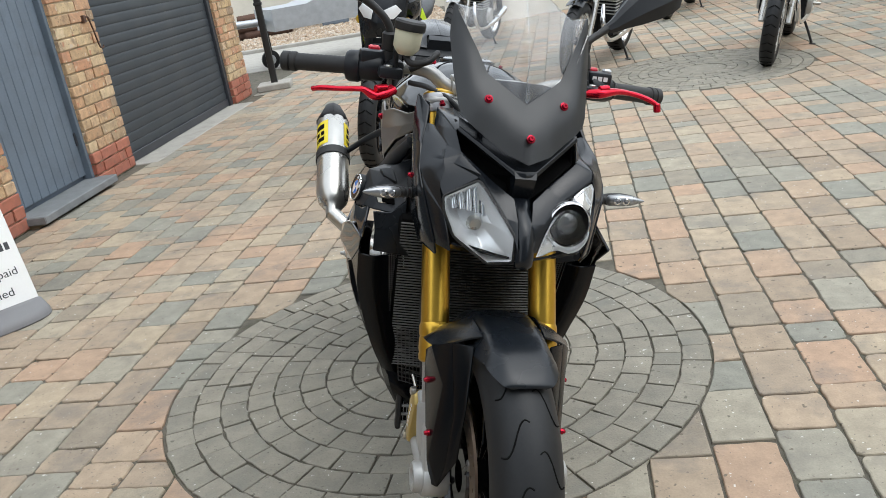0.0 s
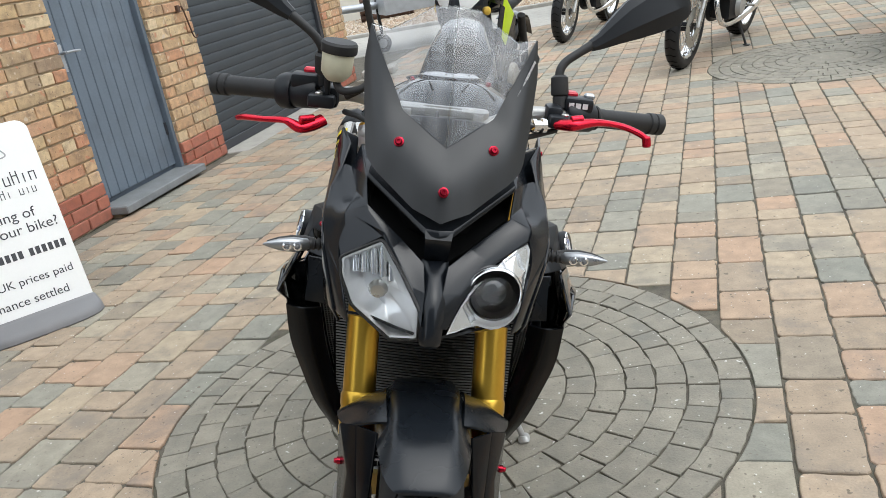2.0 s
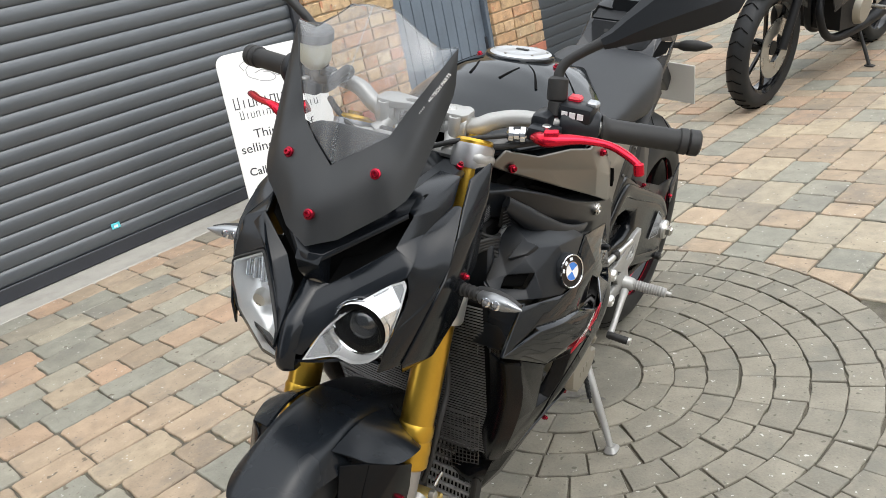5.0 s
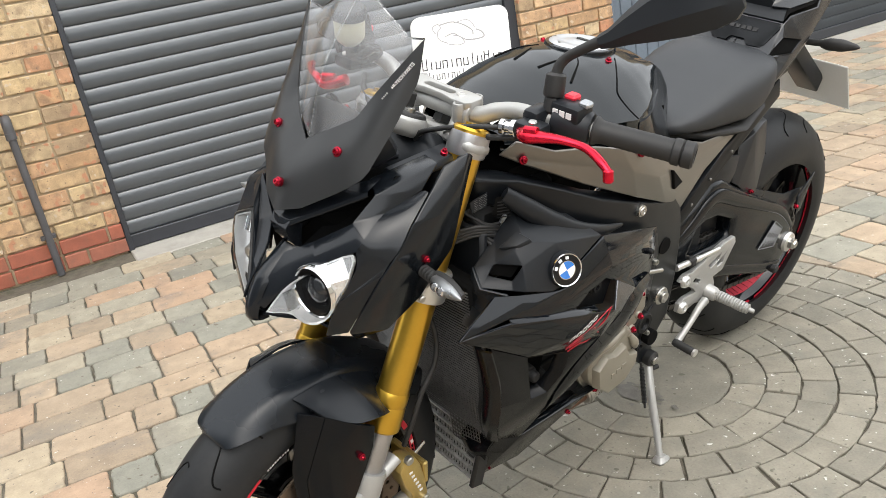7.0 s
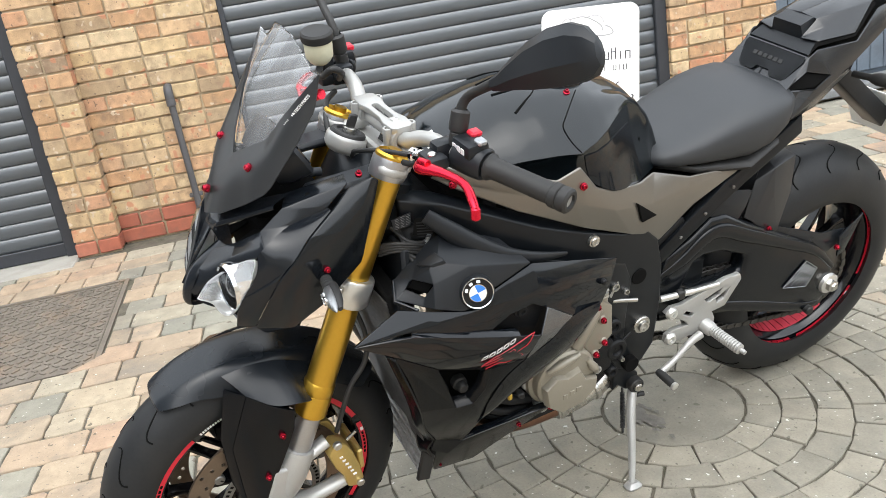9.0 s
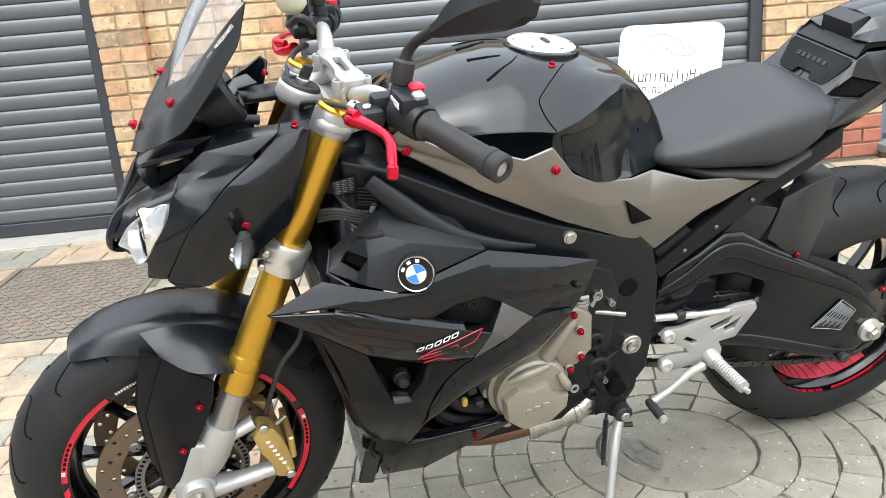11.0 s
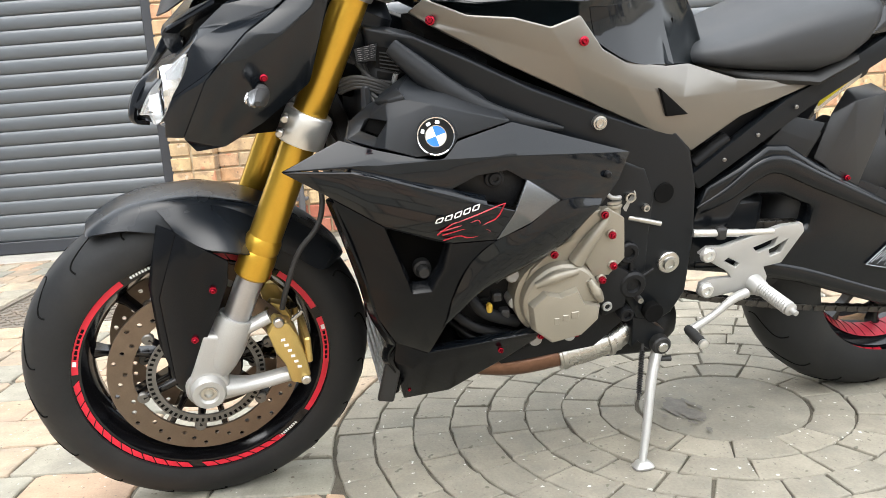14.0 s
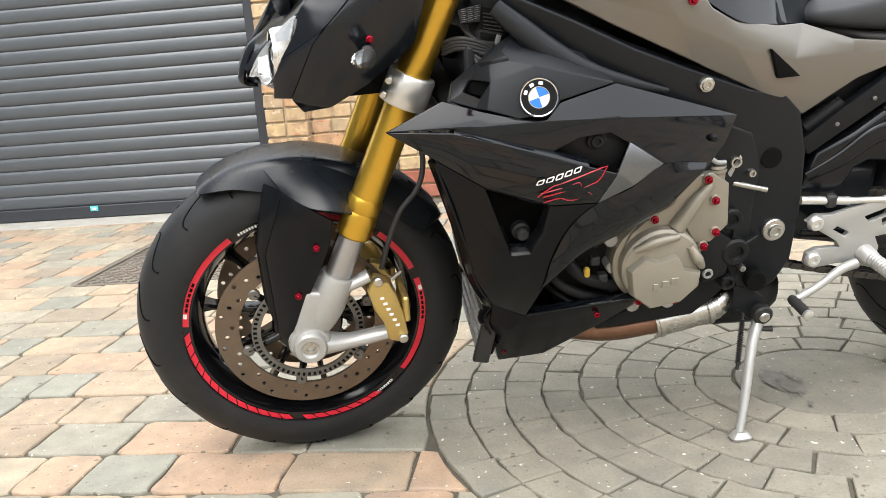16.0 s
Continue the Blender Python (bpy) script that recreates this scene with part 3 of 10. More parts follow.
part("lever", tube_bm([(-0.02, 3.80, 1.0), (-0.015, 3.85, 1.0), (-0.018, 3.92, 0.995)], 0.008), M_GREYMETAL, handle, smooth=50)
part("escutcheon", box_bm(-0.062, 3.80, 0.97, 0.006, 0.04, 0.16, 0.002), M_GREYMETAL, handle)
for z in (0.35, 1.75):
    part("hinge", box_bm(-0.060, 4.585, z, 0.012, 0.03, 0.09, 0.003), M_SHUTFRAME, door)
part("step", box_bm(0.02, 4.17, 0.045, 0.22, 0.93, 0.05, 0.006), M_SLATE, door, "worn slate door step")
part("step_riser", box_bm(-0.02, 4.17, 0.0, 0.14, 0.88, 0.06, 0.003), M_MORTAR, door)


# ---- the motorcycle: x to its left, y to its rear, z up, standing upright; the thing leans on its stand ----
M_MATT = surf("satin_black_paint", (0.0085, 0.0108, 0.0140), 0.26, var=0.1, scale=6, fine=500, bump=0.03, rvar=0.2, spec=0.33)
M_HUGGER = surf("satin_grey_black_moulding", (0.020, 0.021, 0.023), 0.38, var=0.1, scale=6, fine=500, bump=0.03, rvar=0.1, spec=0.4)
M_MASK = surf("satin_black_mask_paint", (0.0065, 0.0082, 0.0108), 0.21, var=0.1, scale=6, fine=500, bump=0.03, rvar=0.2, spec=0.36)
M_COWL = surf("gloss_black_cowl_lacquer", (0.005, 0.0065, 0.0085), 0.16, var=0.06, scale=5, fine=400, bump=0.01, rvar=0.2, spec=0.38)
M_SCREEN = surf("matt_dark_screen_plastic", (0.018, 0.019, 0.020), 0.40, var=0.08, scale=6, fine=600, bump=0.03, rvar=0.1, spec=0.45)
M_SATIN = surf("dark_satin_paint", (0.0035, 0.0041, 0.0052), 0.20, var=0.1, scale=6, fine=500, bump=0.02, rvar=0.15, spec=0.20)
M_GLOSS = surf("gloss_black_paint", (0.0034, 0.0046, 0.0064), 0.07, var=0.05, scale=4, fine=300, bump=0.0, rvar=0.2, spec=0.38)
M_PLASTIC = surf("grained_dark_plastic", (0.011, 0.0128, 0.0155), 0.42, var=0.12, scale=10, fine=700, bump=0.2, dist=0.0006, spec=0.30)
M_FRAME = surf("black_frame_coating", (0.0065, 0.0080, 0.0100), 0.33, var=0.12, scale=8, fine=600, bump=0.15, dist=0.0006, spec=0.24)
M_GRAPHITE = surf("warm_graphite_metallic", (0.180, 0.169, 0.151), 0.34, metal=0.75, var=0.06, scale=5, fine=900, bump=0.03, coat=0.3)
M_GREYFIN = surf("grey_metallic_fin", (0.15, 0.157, 0.165), 0.24, metal=0.85, var=0.05, scale=5, bump=0.0)
M_ARM = surf("gloss_black_arm_paint", (0.0045, 0.0056, 0.0072), 0.19, var=0.06, scale=5, fine=400, bump=0.02, rvar=0.2, spec=0.32)
M_GOLD = surf("gold_anodised_fork", (0.62, 0.38, 0.055), 0.30, metal=0.95, var=0.06, scale=5, fine=200, bump=0.03)
M_ALU = surf("clear_anodised_aluminium", (0.68, 0.68, 0.66), 0.34, metal=0.85, var=0.06, scale=8, fine=400, bump=0.08, dist=0.0006)
M_ALUPAINT = surf("silver_painted_casting", (0.37, 0.37, 0.358), 0.40, metal=0.40, var=0.10, scale=12, fine=500, bump=0.2, dist=0.0008)
M_INNER = surf("brushed_fork_slider", (0.42, 0.42, 0.43), 0.38, metal=0.9, var=0.08, scale=14, fine=300, bump=0.05)
M_CAPALU = surf("brushed_cap_aluminium", (0.50, 0.51, 0.52), 0.40, metal=0.8, var=0.06, scale=8, fine=400, bump=0.05, dist=0.0005)
M_CASE = surf("champagne_engine_cover", (0.29, 0.268, 0.220), 0.40, metal=0.45, var=0.06, scale=10, fine=500, bump=0.2, dist=0.0008)
M_BLOCK = surf("dark_engine_casting", (0.0075, 0.0080, 0.0090), 0.5, metal=0.1, var=0.2, scale=12, fine=300, bump=0.3, spec=0.25)
M_TYRE = surf("tyre_rubber", (0.0145, 0.0155, 0.0168), 0.50, var=0.2, scale=9, fine=160, bump=0.2, stain=((0.034, 0.033, 0.031), 7, 0.3), dist=0.001, spec=0.27)
# near-black for grooves, seams and print, and for shade painted into recesses
M_SHADEBLACK = surf("groove_and_shade_black", (0.004, 0.004, 0.004), 0.9, bump=0, spec=0.1)
M_RIM = surf("gloss_black_rim", (0.004, 0.004, 0.005), 0.12, var=0.1, scale=6, bump=0.0)
M_DISC = surf("bronze_brake_disc", (0.19, 0.145, 0.11), 0.42, metal=0.85, var=0.14, scale=30, fine=300, bump=0.15, dist=0.0005)
M_CALIPER = surf("gold_caliper", (0.50, 0.37, 0.13), 0.38, metal=0.7, var=0.1, scale=20, fine=500, bump=0.15, dist=0.0006)
M_RED = surf("red_anodised_metal", (0.62, 0.012, 0.035), 0.24, metal=0.75, var=0.06, scale=20, bump=0.0)
M_BOLT = surf("crimson_anodised_bolt", (0.36, 0.010, 0.030), 0.22, metal=0.85, var=0.06, scale=20, bump=0.0)
M_REDDECAL = surf("red_rim_tape", (0.60, 0.014, 0.036), 0.4, var=0.06, scale=8, bump=0)
M_BARRELTAPE = surf("dull_red_barrel_tape", (0.60, 0.045, 0.075), 0.45, var=0.15, scale=12, bump=0)
M_CRIMSONDECAL = surf("crimson_line_print", (0.42, 0.008, 0.022), 0.35, var=0.06, scale=8, bump=0)
M_WHITEDECAL = surf("white_print", (0.75, 0.75, 0.75), 0.4, var=0.03, bump=0)
M_TANK = surf("satin_gloss_tank_lacquer", (0.003, 0.0050, 0.0064), 0.11, var=0.05, scale=4, fine=300, bump=0.01, rvar=0.2, spec=0.50)
M_TAIL = surf("satin_black_tail_lacquer", (0.012, 0.0135, 0.016), 0.24, var=0.05, scale=4, fine=300, bump=0.01, rvar=0.2, spec=0.55)
M_SEAT = surf("black_grained_seat_cover", (0.027, 0.0295, 0.033), 0.55, var=0.1, scale=8, fine=900, bump=0.35, dist=0.0008, spec=0.42)
M_RUBBER = surf("black_rubber", (0.015, 0.015, 0.015), 0.6, var=0.15, scale=12, fine=300, bump=0.1, dist=0.0006)
M_CHROME = surf("bright_chrome", (0.82, 0.83, 0.84), 0.10, metal=1.0, var=0.03, scale=8, bump=0)
M_BEZEL = surf("chromed_plastic", (0.80, 0.81, 0.82), 0.16, metal=0.75, var=0.04, scale=20, bump=0)
M_BOWL = surf("silvered_reflector", (0.90, 0.91, 0.92), 0.22, metal=0.40, var=0.04, scale=20, bump=0)
M_CLEAR = glass("clear_screen", (0.74, 0.75, 0.76), 0.05, 1.6, clear=1.0, haze=0.15)
M_LENS = glass("clear_lamp_cover", (0.97, 0.98, 0.98), 0.02, 1.4, clear=1.0)
M_DARKGLASS = surf("dark_projector_lens", (0.012, 0.013, 0.015), 0.05, var=0.05, bump=0, coat=1.0)
M_COPPER = surf("heat_tinted_steel", (0.23, 0.13, 0.09), 0.32, metal=0.95, var=0.25, scale=14, fine=120, bump=0.05)
M_STEEL = surf("brushed_stainless", (0.50, 0.49, 0.46), 0.28, metal=0.95, var=0.1, scale=14, fine=300, bump=0.05)
M_FLUID = surf("milky_reservoir", (0.62, 0.60, 0.44), 0.35, var=0.08, scale=20, bump=0.05)
M_FIN = surf("radiator_fin", (0.12, 0.117, 0.112), 0.45, metal=0.6, var=0.2, scale=60, bump=0.1)
M_COOLER = surf("oil_cooler_fin", (0.33, 0.33, 0.325), 0.45, metal=0.4, var=0.25, scale=60, bump=0.1)
M_LAMPSILVER = surf("silvered_indicator_shell", (0.34, 0.35, 0.36), 0.30, metal=0.8, var=0.08, scale=30, bump=0)
M_RINGSTEEL = surf("dull_sensor_ring_steel", (0.17, 0.165, 0.155), 0.45, metal=0.7, var=0.15, scale=40, bump=0.05)
M_CHAIN = surf("oily_chain_steel", (0.09, 0.085, 0.08), 0.35, metal=0.9, var=0.3, scale=90, bump=0.1)
M_YELLOW = surf("yellow_sticker", (0.75, 0.60, 0.02), 0.4, var=0.05, bump=0)
M_BLUE = surf("blue_enamel", (0.02, 0.18, 0.62), 0.25, var=0.03, bump=0, coat=1)
M_ENAMEL = surf("white_enamel", (0.78, 0.80, 0.82), 0.25, var=0.03, bump=0, coat=1)
M_AMBER = surf("amber_connector", (0.55, 0.36, 0.04), 0.4, bump=0)

RAKE = radians(24.6)
S_FOOT = Vector((0, -0.0985, 0))
S_AXIS = Vector((0, math.sin(RAKE), math.cos(RAKE)))
STEER = Matrix.Translation(S_FOOT) @ Matrix.Rotation(radians(4.9), 4, S_AXIS) @ Matrix.Translation(-S_FOOT)
FORK = STEER @ Matrix.Translation((0, 0, 0.9)) @ Matrix.Rotation(radians(-1.6), 4, "Y") @ Matrix.Translation((0, 0, -0.9))  # fork and front wheel stand a touch steeper than the body
FLIP = Matrix.Diagonal((-1, 1, 1, 1))

bike = thing("motorcycle", "black naked sports motorcycle with gold forks, leaning on its side stand", "motorcycle",
             m=Matrix.Translation((-0.205, 0, 0)) @ Matrix.Rotation(radians(14), 4, "Y"))


def skin_bm(rows, n=4, thick=0.003, bm=None, m=None):
    """A sheet through a grid of points, smooth both ways, with thickness."""
    fine = [smooth_path(r, n) for r in rows]
    cols = [smooth_path([r[k] for r in fine], m or n) for k in range(len(fine[0]))]
    b = bmesh.new()
    grid = [[b.verts.new(p) for p in c] for c in cols]
    for a, c in zip(grid, grid[1:]):
        for j in range(len(a) - 1):
            b.faces.new((a[j], a[j + 1], c[j + 1], c[j]))
    if thick:
        bmesh.ops.recalc_face_normals(b, faces=b.faces[:])
        bmesh.ops.solidify(b, geom=b.faces[:], thickness=thick)
    return joined(bm, b)


def facets_bm(verts, faces, thick=0.004, bevel=0.002, sub=0):
    """A folded panel of flat facets with eased folds and a thickness."""
    b = bmesh.new()
    vs = [b.verts.new(v) for v in verts]
    for f in faces:
        b.faces.new([vs[i] for i in f])
    bmesh.ops.recalc_face_normals(b, faces=b.faces[:])
    c = sum((v.co for v in vs), Vector()) / len(vs)
    out = sum((f.normal * f.calc_area() for f in b.faces), Vector())
    if out.x * (c.x if abs(c.x) > 0.02 else 1) < 0:
        bmesh.ops.reverse_faces(b, faces=b.faces[:])
    if sub:
        bmesh.ops.subdivide_edges(b, edges=b.edges[:], cuts=sub, use_grid_fill=True, smooth=0.6)
    if thick:
        bmesh.ops.solidify(b, geom=b.faces[:], thickness=thick)
    if bevel:
        sharp = [e for e in b.edges if len(e.link_faces) == 2 and e.calc_face_angle(0) > radians(12)]
        bmesh.ops.bevel(b, geom=sharp, offset=bevel, segments=2, affect="EDGES", profile=0.5, clamp_overlap=True)
    return b


def panel_bm(poly, thick=0.02, bevel=0.003, holes=(), seg=2):
    """A plate from an outline of (x, y, z) points that may bend, extruded inwards along x."""
    b = bmesh.new()
    if holes:
        edges = []
        for loop in (poly, *holes):
            vs = [b.verts.new(p) for p in loop]
            edges += [b.edges.new((vs[i], vs[(i + 1) % len(vs)])) for i in range(len(vs))]
        bmesh.ops.triangle_fill(b, use_beauty=True, use_dissolve=False, edges=edges, normal=(1, 0, 0))
    else:
        f = b.faces.new([b.verts.new(p) for p in poly])
        bmesh.ops.triangulate(b, faces=[f])
    ext = bmesh.ops.extrude_face_region(b, geom=b.faces[:])
    bmesh.ops.translate(b, verts=[v for v in ext["geom"] if isinstance(v, bmesh.types.BMVert)], vec=(-thick if poly[0][0] >= 0 else thick, 0, 0))
    bmesh.ops.recalc_face_normals(b, faces=b.faces[:])
    if bevel:
        sharp = [e for e in b.edges if len(e.link_faces) == 2 and e.calc_face_angle(0) > radians(50)]
        bmesh.ops.bevel(b, geom=sharp, offset=bevel, segments=seg, affect="EDGES", profile=0.5, clamp_overlap=True)
    return b


def mirrored(bm):
    b = bm.copy()
    b.transform(FLIP)
    return b


def pair(name, bm, mat, parent, label="", smooth=35, m=None):
    """The same part on both sides."""
    other = mirrored(bm)
    a = part(name, bm, mat, parent, label, smooth, m)
    b = part(name, other, mat, parent, label, smooth, m)
    return a, b


def oval(c, ax, bx, a, b, n=16, power=2.0):
    """Points of a rounded outline about c in the plane of ax and bx."""
    out = []
    for k in range(n):
        t = 2 * math.pi * k / n
        ct, st = math.cos(t), math.sin(t)
        out.append(Vector(c) + Vector(ax) * (a * math.copysign(abs(ct) ** (2 / power), ct)) + Vector(bx) * (b * math.copysign(abs(st) ** (2 / power), st)))
    return out


AXLE = Matrix.Rotation(radians(90), 4, "Y")  # turns the lathe's z to x


def red_bolt(parent, at, way, m=None, r=0.0075, mat=None):
    """A flanged button-head bolt."""
    mm, _ = between(at, Vector(at) + Vector(way))
    r *= 0.86
    b = lathe_bm([(0.0, -0.004), (r, -0.004), (r, 0.001), (r * 0.72, 0.0018), (r * 0.68, 0.0045), (r * 0.52, 0.006), (r * 0.3, 0.006), (r * 0.26, 0.0035), (0.0, 0.0035)], 14, mm, caps=False)
    return part("bolt", b, mat or M_BOLT, parent, "red anodised bolt" if mat is None else "", 40, m)


# ---- wheels ----
def wheel(c, tyre_r, tyre_w, rim_r, rim_w, m, label, spokes=10, stripes=()):
    base = Matrix.Translation(c) @ AXLE
    hub = part("wheel", lathe_bm([(0.012, -rim_w * 0.42), (0.030, -rim_w * 0.42), (0.034, -rim_w * 0.3), (0.030, 0), (0.034, rim_w * 0.3), (0.030, rim_w * 0.42), (0.012, rim_w * 0.42)], 28, base), M_RIM, bike, label, 40, m)
    h, tw = rim_w / 2, tyre_w / 2
    prof = [(rim_r - 0.012, -h + 0.004), (rim_r + 0.004, -h), (rim_r + 0.016, -h - 0.004)]
    k = 18
    cr = tw * 1.02  # crown radius
    side = []
    for j in range(k + 1):
        a = radians(-112 + 224 * j / k)
        side.append((tyre_r - cr + cr * math.cos(a) * (1 if math.cos(a) > 0 else 0.75), tw * math.sin(a)))
    prof = [(rim_r - 0.012, -h + 0.004), (rim_r + 0.004, -h + 0.001)] + side + [(rim_r + 0.004, h - 0.001), (rim_r - 0.012, h - 0.004)]
    tyre = part("tyre", lathe_bm(prof, 96, base, caps=False), M_TYRE, hub, "black sports tyre with fine tread grooves", 60)
    for q in range(18):
        a0 = 2 * math.pi * q / 18
        for sgn in (-1, 1):
            pts = []
            for j in range(7):
                t = j / 6
                z = sgn * tw * (0.10 + 0.72 * t)
                r = tyre_r - cr + math.sqrt(max(0, cr * cr - z * z)) - 0.0009
                a = a0 + (0.17 if sgn > 0 else 0.0) + 0.16 * t - 0.05 * math.sin(t * 6)
                pts.append(base @ Vector((r * math.cos(a), r * math.sin(a), z)))
            gb = tube_bm(pts, 0.0016, 5, 2, None) if q == 0 and sgn < 0 else tube_bm(pts, 0.0016, 5, 2, gb)
    tagged(part("groove_and_shade_black", gb, M_SHADEBLACK, tyre), kind="stuff")
    rp = [(rim_r - 0.013, -h - 0.001), (rim_r + 0.005, -h - 0.003), (rim_r + 0.006, -h + 0.004), (rim_r - 0.010, -h + 0.014), (rim_r - 0.024, -h * 0.5), (rim_r - 0.026, 0), (rim_r - 0.024, h * 0.5),
          (rim_r - 0.010, h - 0.014), (rim_r + 0.006, h - 0.004), (rim_r + 0.005, h + 0.003), (rim_r - 0.013, h + 0.001), (rim_r - 0.022, h - 0.012), (rim_r - 0.032, h * 0.4), (rim_r - 0.034, 0), (rim_r - 0.032, -h * 0.4), (rim_r - 0.022, -h + 0.012), (rim_r - 0.013, -h - 0.001)]
    part("rim", lathe_bm(rp, 96, base, caps=False), M_RIM, hub, "gloss black cast rim with red tape", 40)
    for q in range(spokes):
        a = 2 * math.pi * q / spokes + 0.1
        b = bmesh.new()
        secs = []
        for r, wd, th, z in ((0.026, 0.020, 0.030, 0.0), (0.07, 0.013, 0.024, 0.004), (rim_r * 0.62, 0.010, 0.020, 0.004), (rim_r - 0.05, 0.011, 0.022, 0.0), (rim_r - 0.028, 0.020, 0.030, 0.0)):
            secs.append([(r, -wd / 2, z - th / 2), (r, -wd * 0.2, z - th * 0.62), (r, wd * 0.2, z - th * 0.62), (r, wd / 2, z - th / 2), (r, wd / 2, z + th / 2), (r, wd * 0.2, z + th * 0.62), (r, -wd * 0.2, z + th * 0.62), (r, -wd / 2, z + th / 2)])
        b.free()
        b = loft_bm(secs)
        b.transform(base @ Matrix.Rotation(a, 4, "Z"))
        part("spoke", b, M_RIM, hub, smooth=50)
    for a0, a1, kind in stripes:
        for sgn in (1, -1):
            n = max(3, int(abs(a1 - a0) / 4))
            zz = sgn * (h + 0.0035)

            def at(r, a, lift=0.0):
                aa = radians(a)
                return base @ Vector((-r * math.sin(aa), r * math.cos(aa), zz + sgn * lift))
            b = bmesh.new()
            lo, hi = rim_r - 0.0090, rim_r + 0.0015
            if kind == "bars":
                for j in range(9):
                    s, e = a0 + (a1 - a0) * (j + 0.1) / 9, a0 + (a1 - a0) * (j + 0.75) / 9
                    b.faces.new([b.verts.new(at(rr, aa)) for rr, aa in ((rim_r - 0.007, s), (rim_r - 0.007, e), (rim_r - 0.002, e), (rim_r - 0.002, s))])
                part("rim_print", b, M_WHITEDECAL, hub)
            elif kind == "hatch":
                step, s = 6.0, a0
                while s < a1 - 3:
                    b.faces.new([b.verts.new(at(rr, aa)) for rr, aa in ((lo, s), (lo, s + 5.3), (hi, s + 8.1), (hi, s + 2.8))])
                    s += step
                part("rim_tape", b, M_REDDECAL, hub, "red hatched rim tape")
            else:
                for j in range(n):
                    s, e = a0 + (a1 - a0) * j / n, a0 + (a1 - a0) * (j + 1) / n
                    b.faces.new([b.verts.new(at(rr, aa)) for rr, aa in ((lo, s), (lo, e), (hi, e), (hi, s))])
                bmesh.ops.remove_doubles(b, verts=b.verts[:], dist=1e-5)
                part("rim_tape", b, M_REDDECAL, hub, "red rim tape")
                w = bmesh.new()
                s0 = a1 - 24 if kind == "text" else None
                if s0 is not None:
                    for j in range(6):
                        s = s0 + j * 2.8
                        w.faces.new([w.verts.new(at(rr, aa, 0.0006)) for rr, aa in ((lo + 0.003, s), (lo + 0.003, s + 2.0), (hi - 0.003, s + 2.0), (hi - 0.003, s))])
                    part("rim_print", w, M_SHADEBLACK, hub)
                    w = bmesh.new()
                    w.faces.new([w.verts.new(at(rr, aa, 0.0006)) for rr, aa in ((lo + 0.003, s + 3.0), (lo + 0.003, s + 5.6), (hi - 0.001, s + 5.6), (hi - 0.001, s + 3.0))])
                    part("rim_print", w, M_WHITEDECAL, hub)
                else:
                    w.free()
    return hub


FW = Vector((0, -0.010, 0.304))
RW = Vector((0, 1.412, 0.325))
STRIPES = [(121, 173, "text"), (176, 252, "hatch"), (260, 300, "hatch"), (301, 313, "bars"), (321, 376, "text"), (22, 48, "tape"), (104, 117, "bars"), (60, 84, "hatch")]
front_wheel = wheel(FW, 0.300, 0.122, 0.217, 0.096, FORK, "front wheel with gloss black rim", 10, STRIPES)
rear_wheel = wheel(RW, 0.325, 0.186, 0.217, 0.132, None, "rear wheel with wide tyre", 10, [(196, 268, "hatch"), (275, 330, "text"), (-20, 44, "text"), (52, 104, "hatch"), (112, 186, "text")])


def low_arc(a0, a1, n, prof, turn):
    """A strip of a turned profile between two angles of the wheel, seen along its axle."""
    b = bmesh.new()
    rings = []
    for k in range(n + 1):
        a = radians(a0 + (a1 - a0) * k / n)
        rings.append([b.verts.new(turn @ Vector((x, r * math.cos(a), r * math.sin(a)))) for r, x in prof])
    for p, q in zip(rings, rings[1:]):
        for j in range(len(prof) - 1):
            b.faces.new((p[j], p[j + 1], q[j + 1], q[j]))
    return b


AT_RW = Matrix.Translation(RW)
barrel = low_arc(208, 306, 40, [(0.1810, 0.006), (0.1826, 0.026), (0.1912, 0.050)], AT_RW)
part("barrel_tape", barrel, M_BARRELTAPE, rear_wheel, "broad dull red tape inside the rim", 40)
tb = bmesh.new()
for j in range(13):
    a = radians(212 + 7.4 * j)
    tube_bm([AT_RW @ Vector((x, r * math.cos(a + e), r * math.sin(a + e))) for r, x, e in ((0.1806, 0.008, 0.0), (0.1822, 0.026, 0.03), (0.1905, 0.048, 0.06))], 0.0009, 4, 2, tb)
tagged(part("tape_rule", tb, M_SHADEBLACK, rear_wheel, "thin dark rules across the tape"), kind="stuff")


def disc_bm(c, u, ro, ri, th, holes=44):
    def ring(r, n, ph=0.0):
        return [(c.y + r * math.cos(2 * math.pi * j / n + ph), c.z + r * math.sin(2 * math.pi * j / n + ph)) for j in range(n)]
    hl = []
    for j in range(holes):
        a = 2 * math.pi * j / holes
        r = ri + (ro - ri) * (0.28, 0.52, 0.76)[j % 3]
        hl.append([(c.y + r * math.cos(a) + 0.0042 * math.cos(t), c.z + r * math.sin(a) + 0.0042 * math.sin(t)) for t in (2 * math.pi * q / 8 for q in range(8))])
    return plate_bm(ring(ro, 72), u - th / 2, u + th / 2, "x", 0, None, [ring(ri, 48)] + hl)


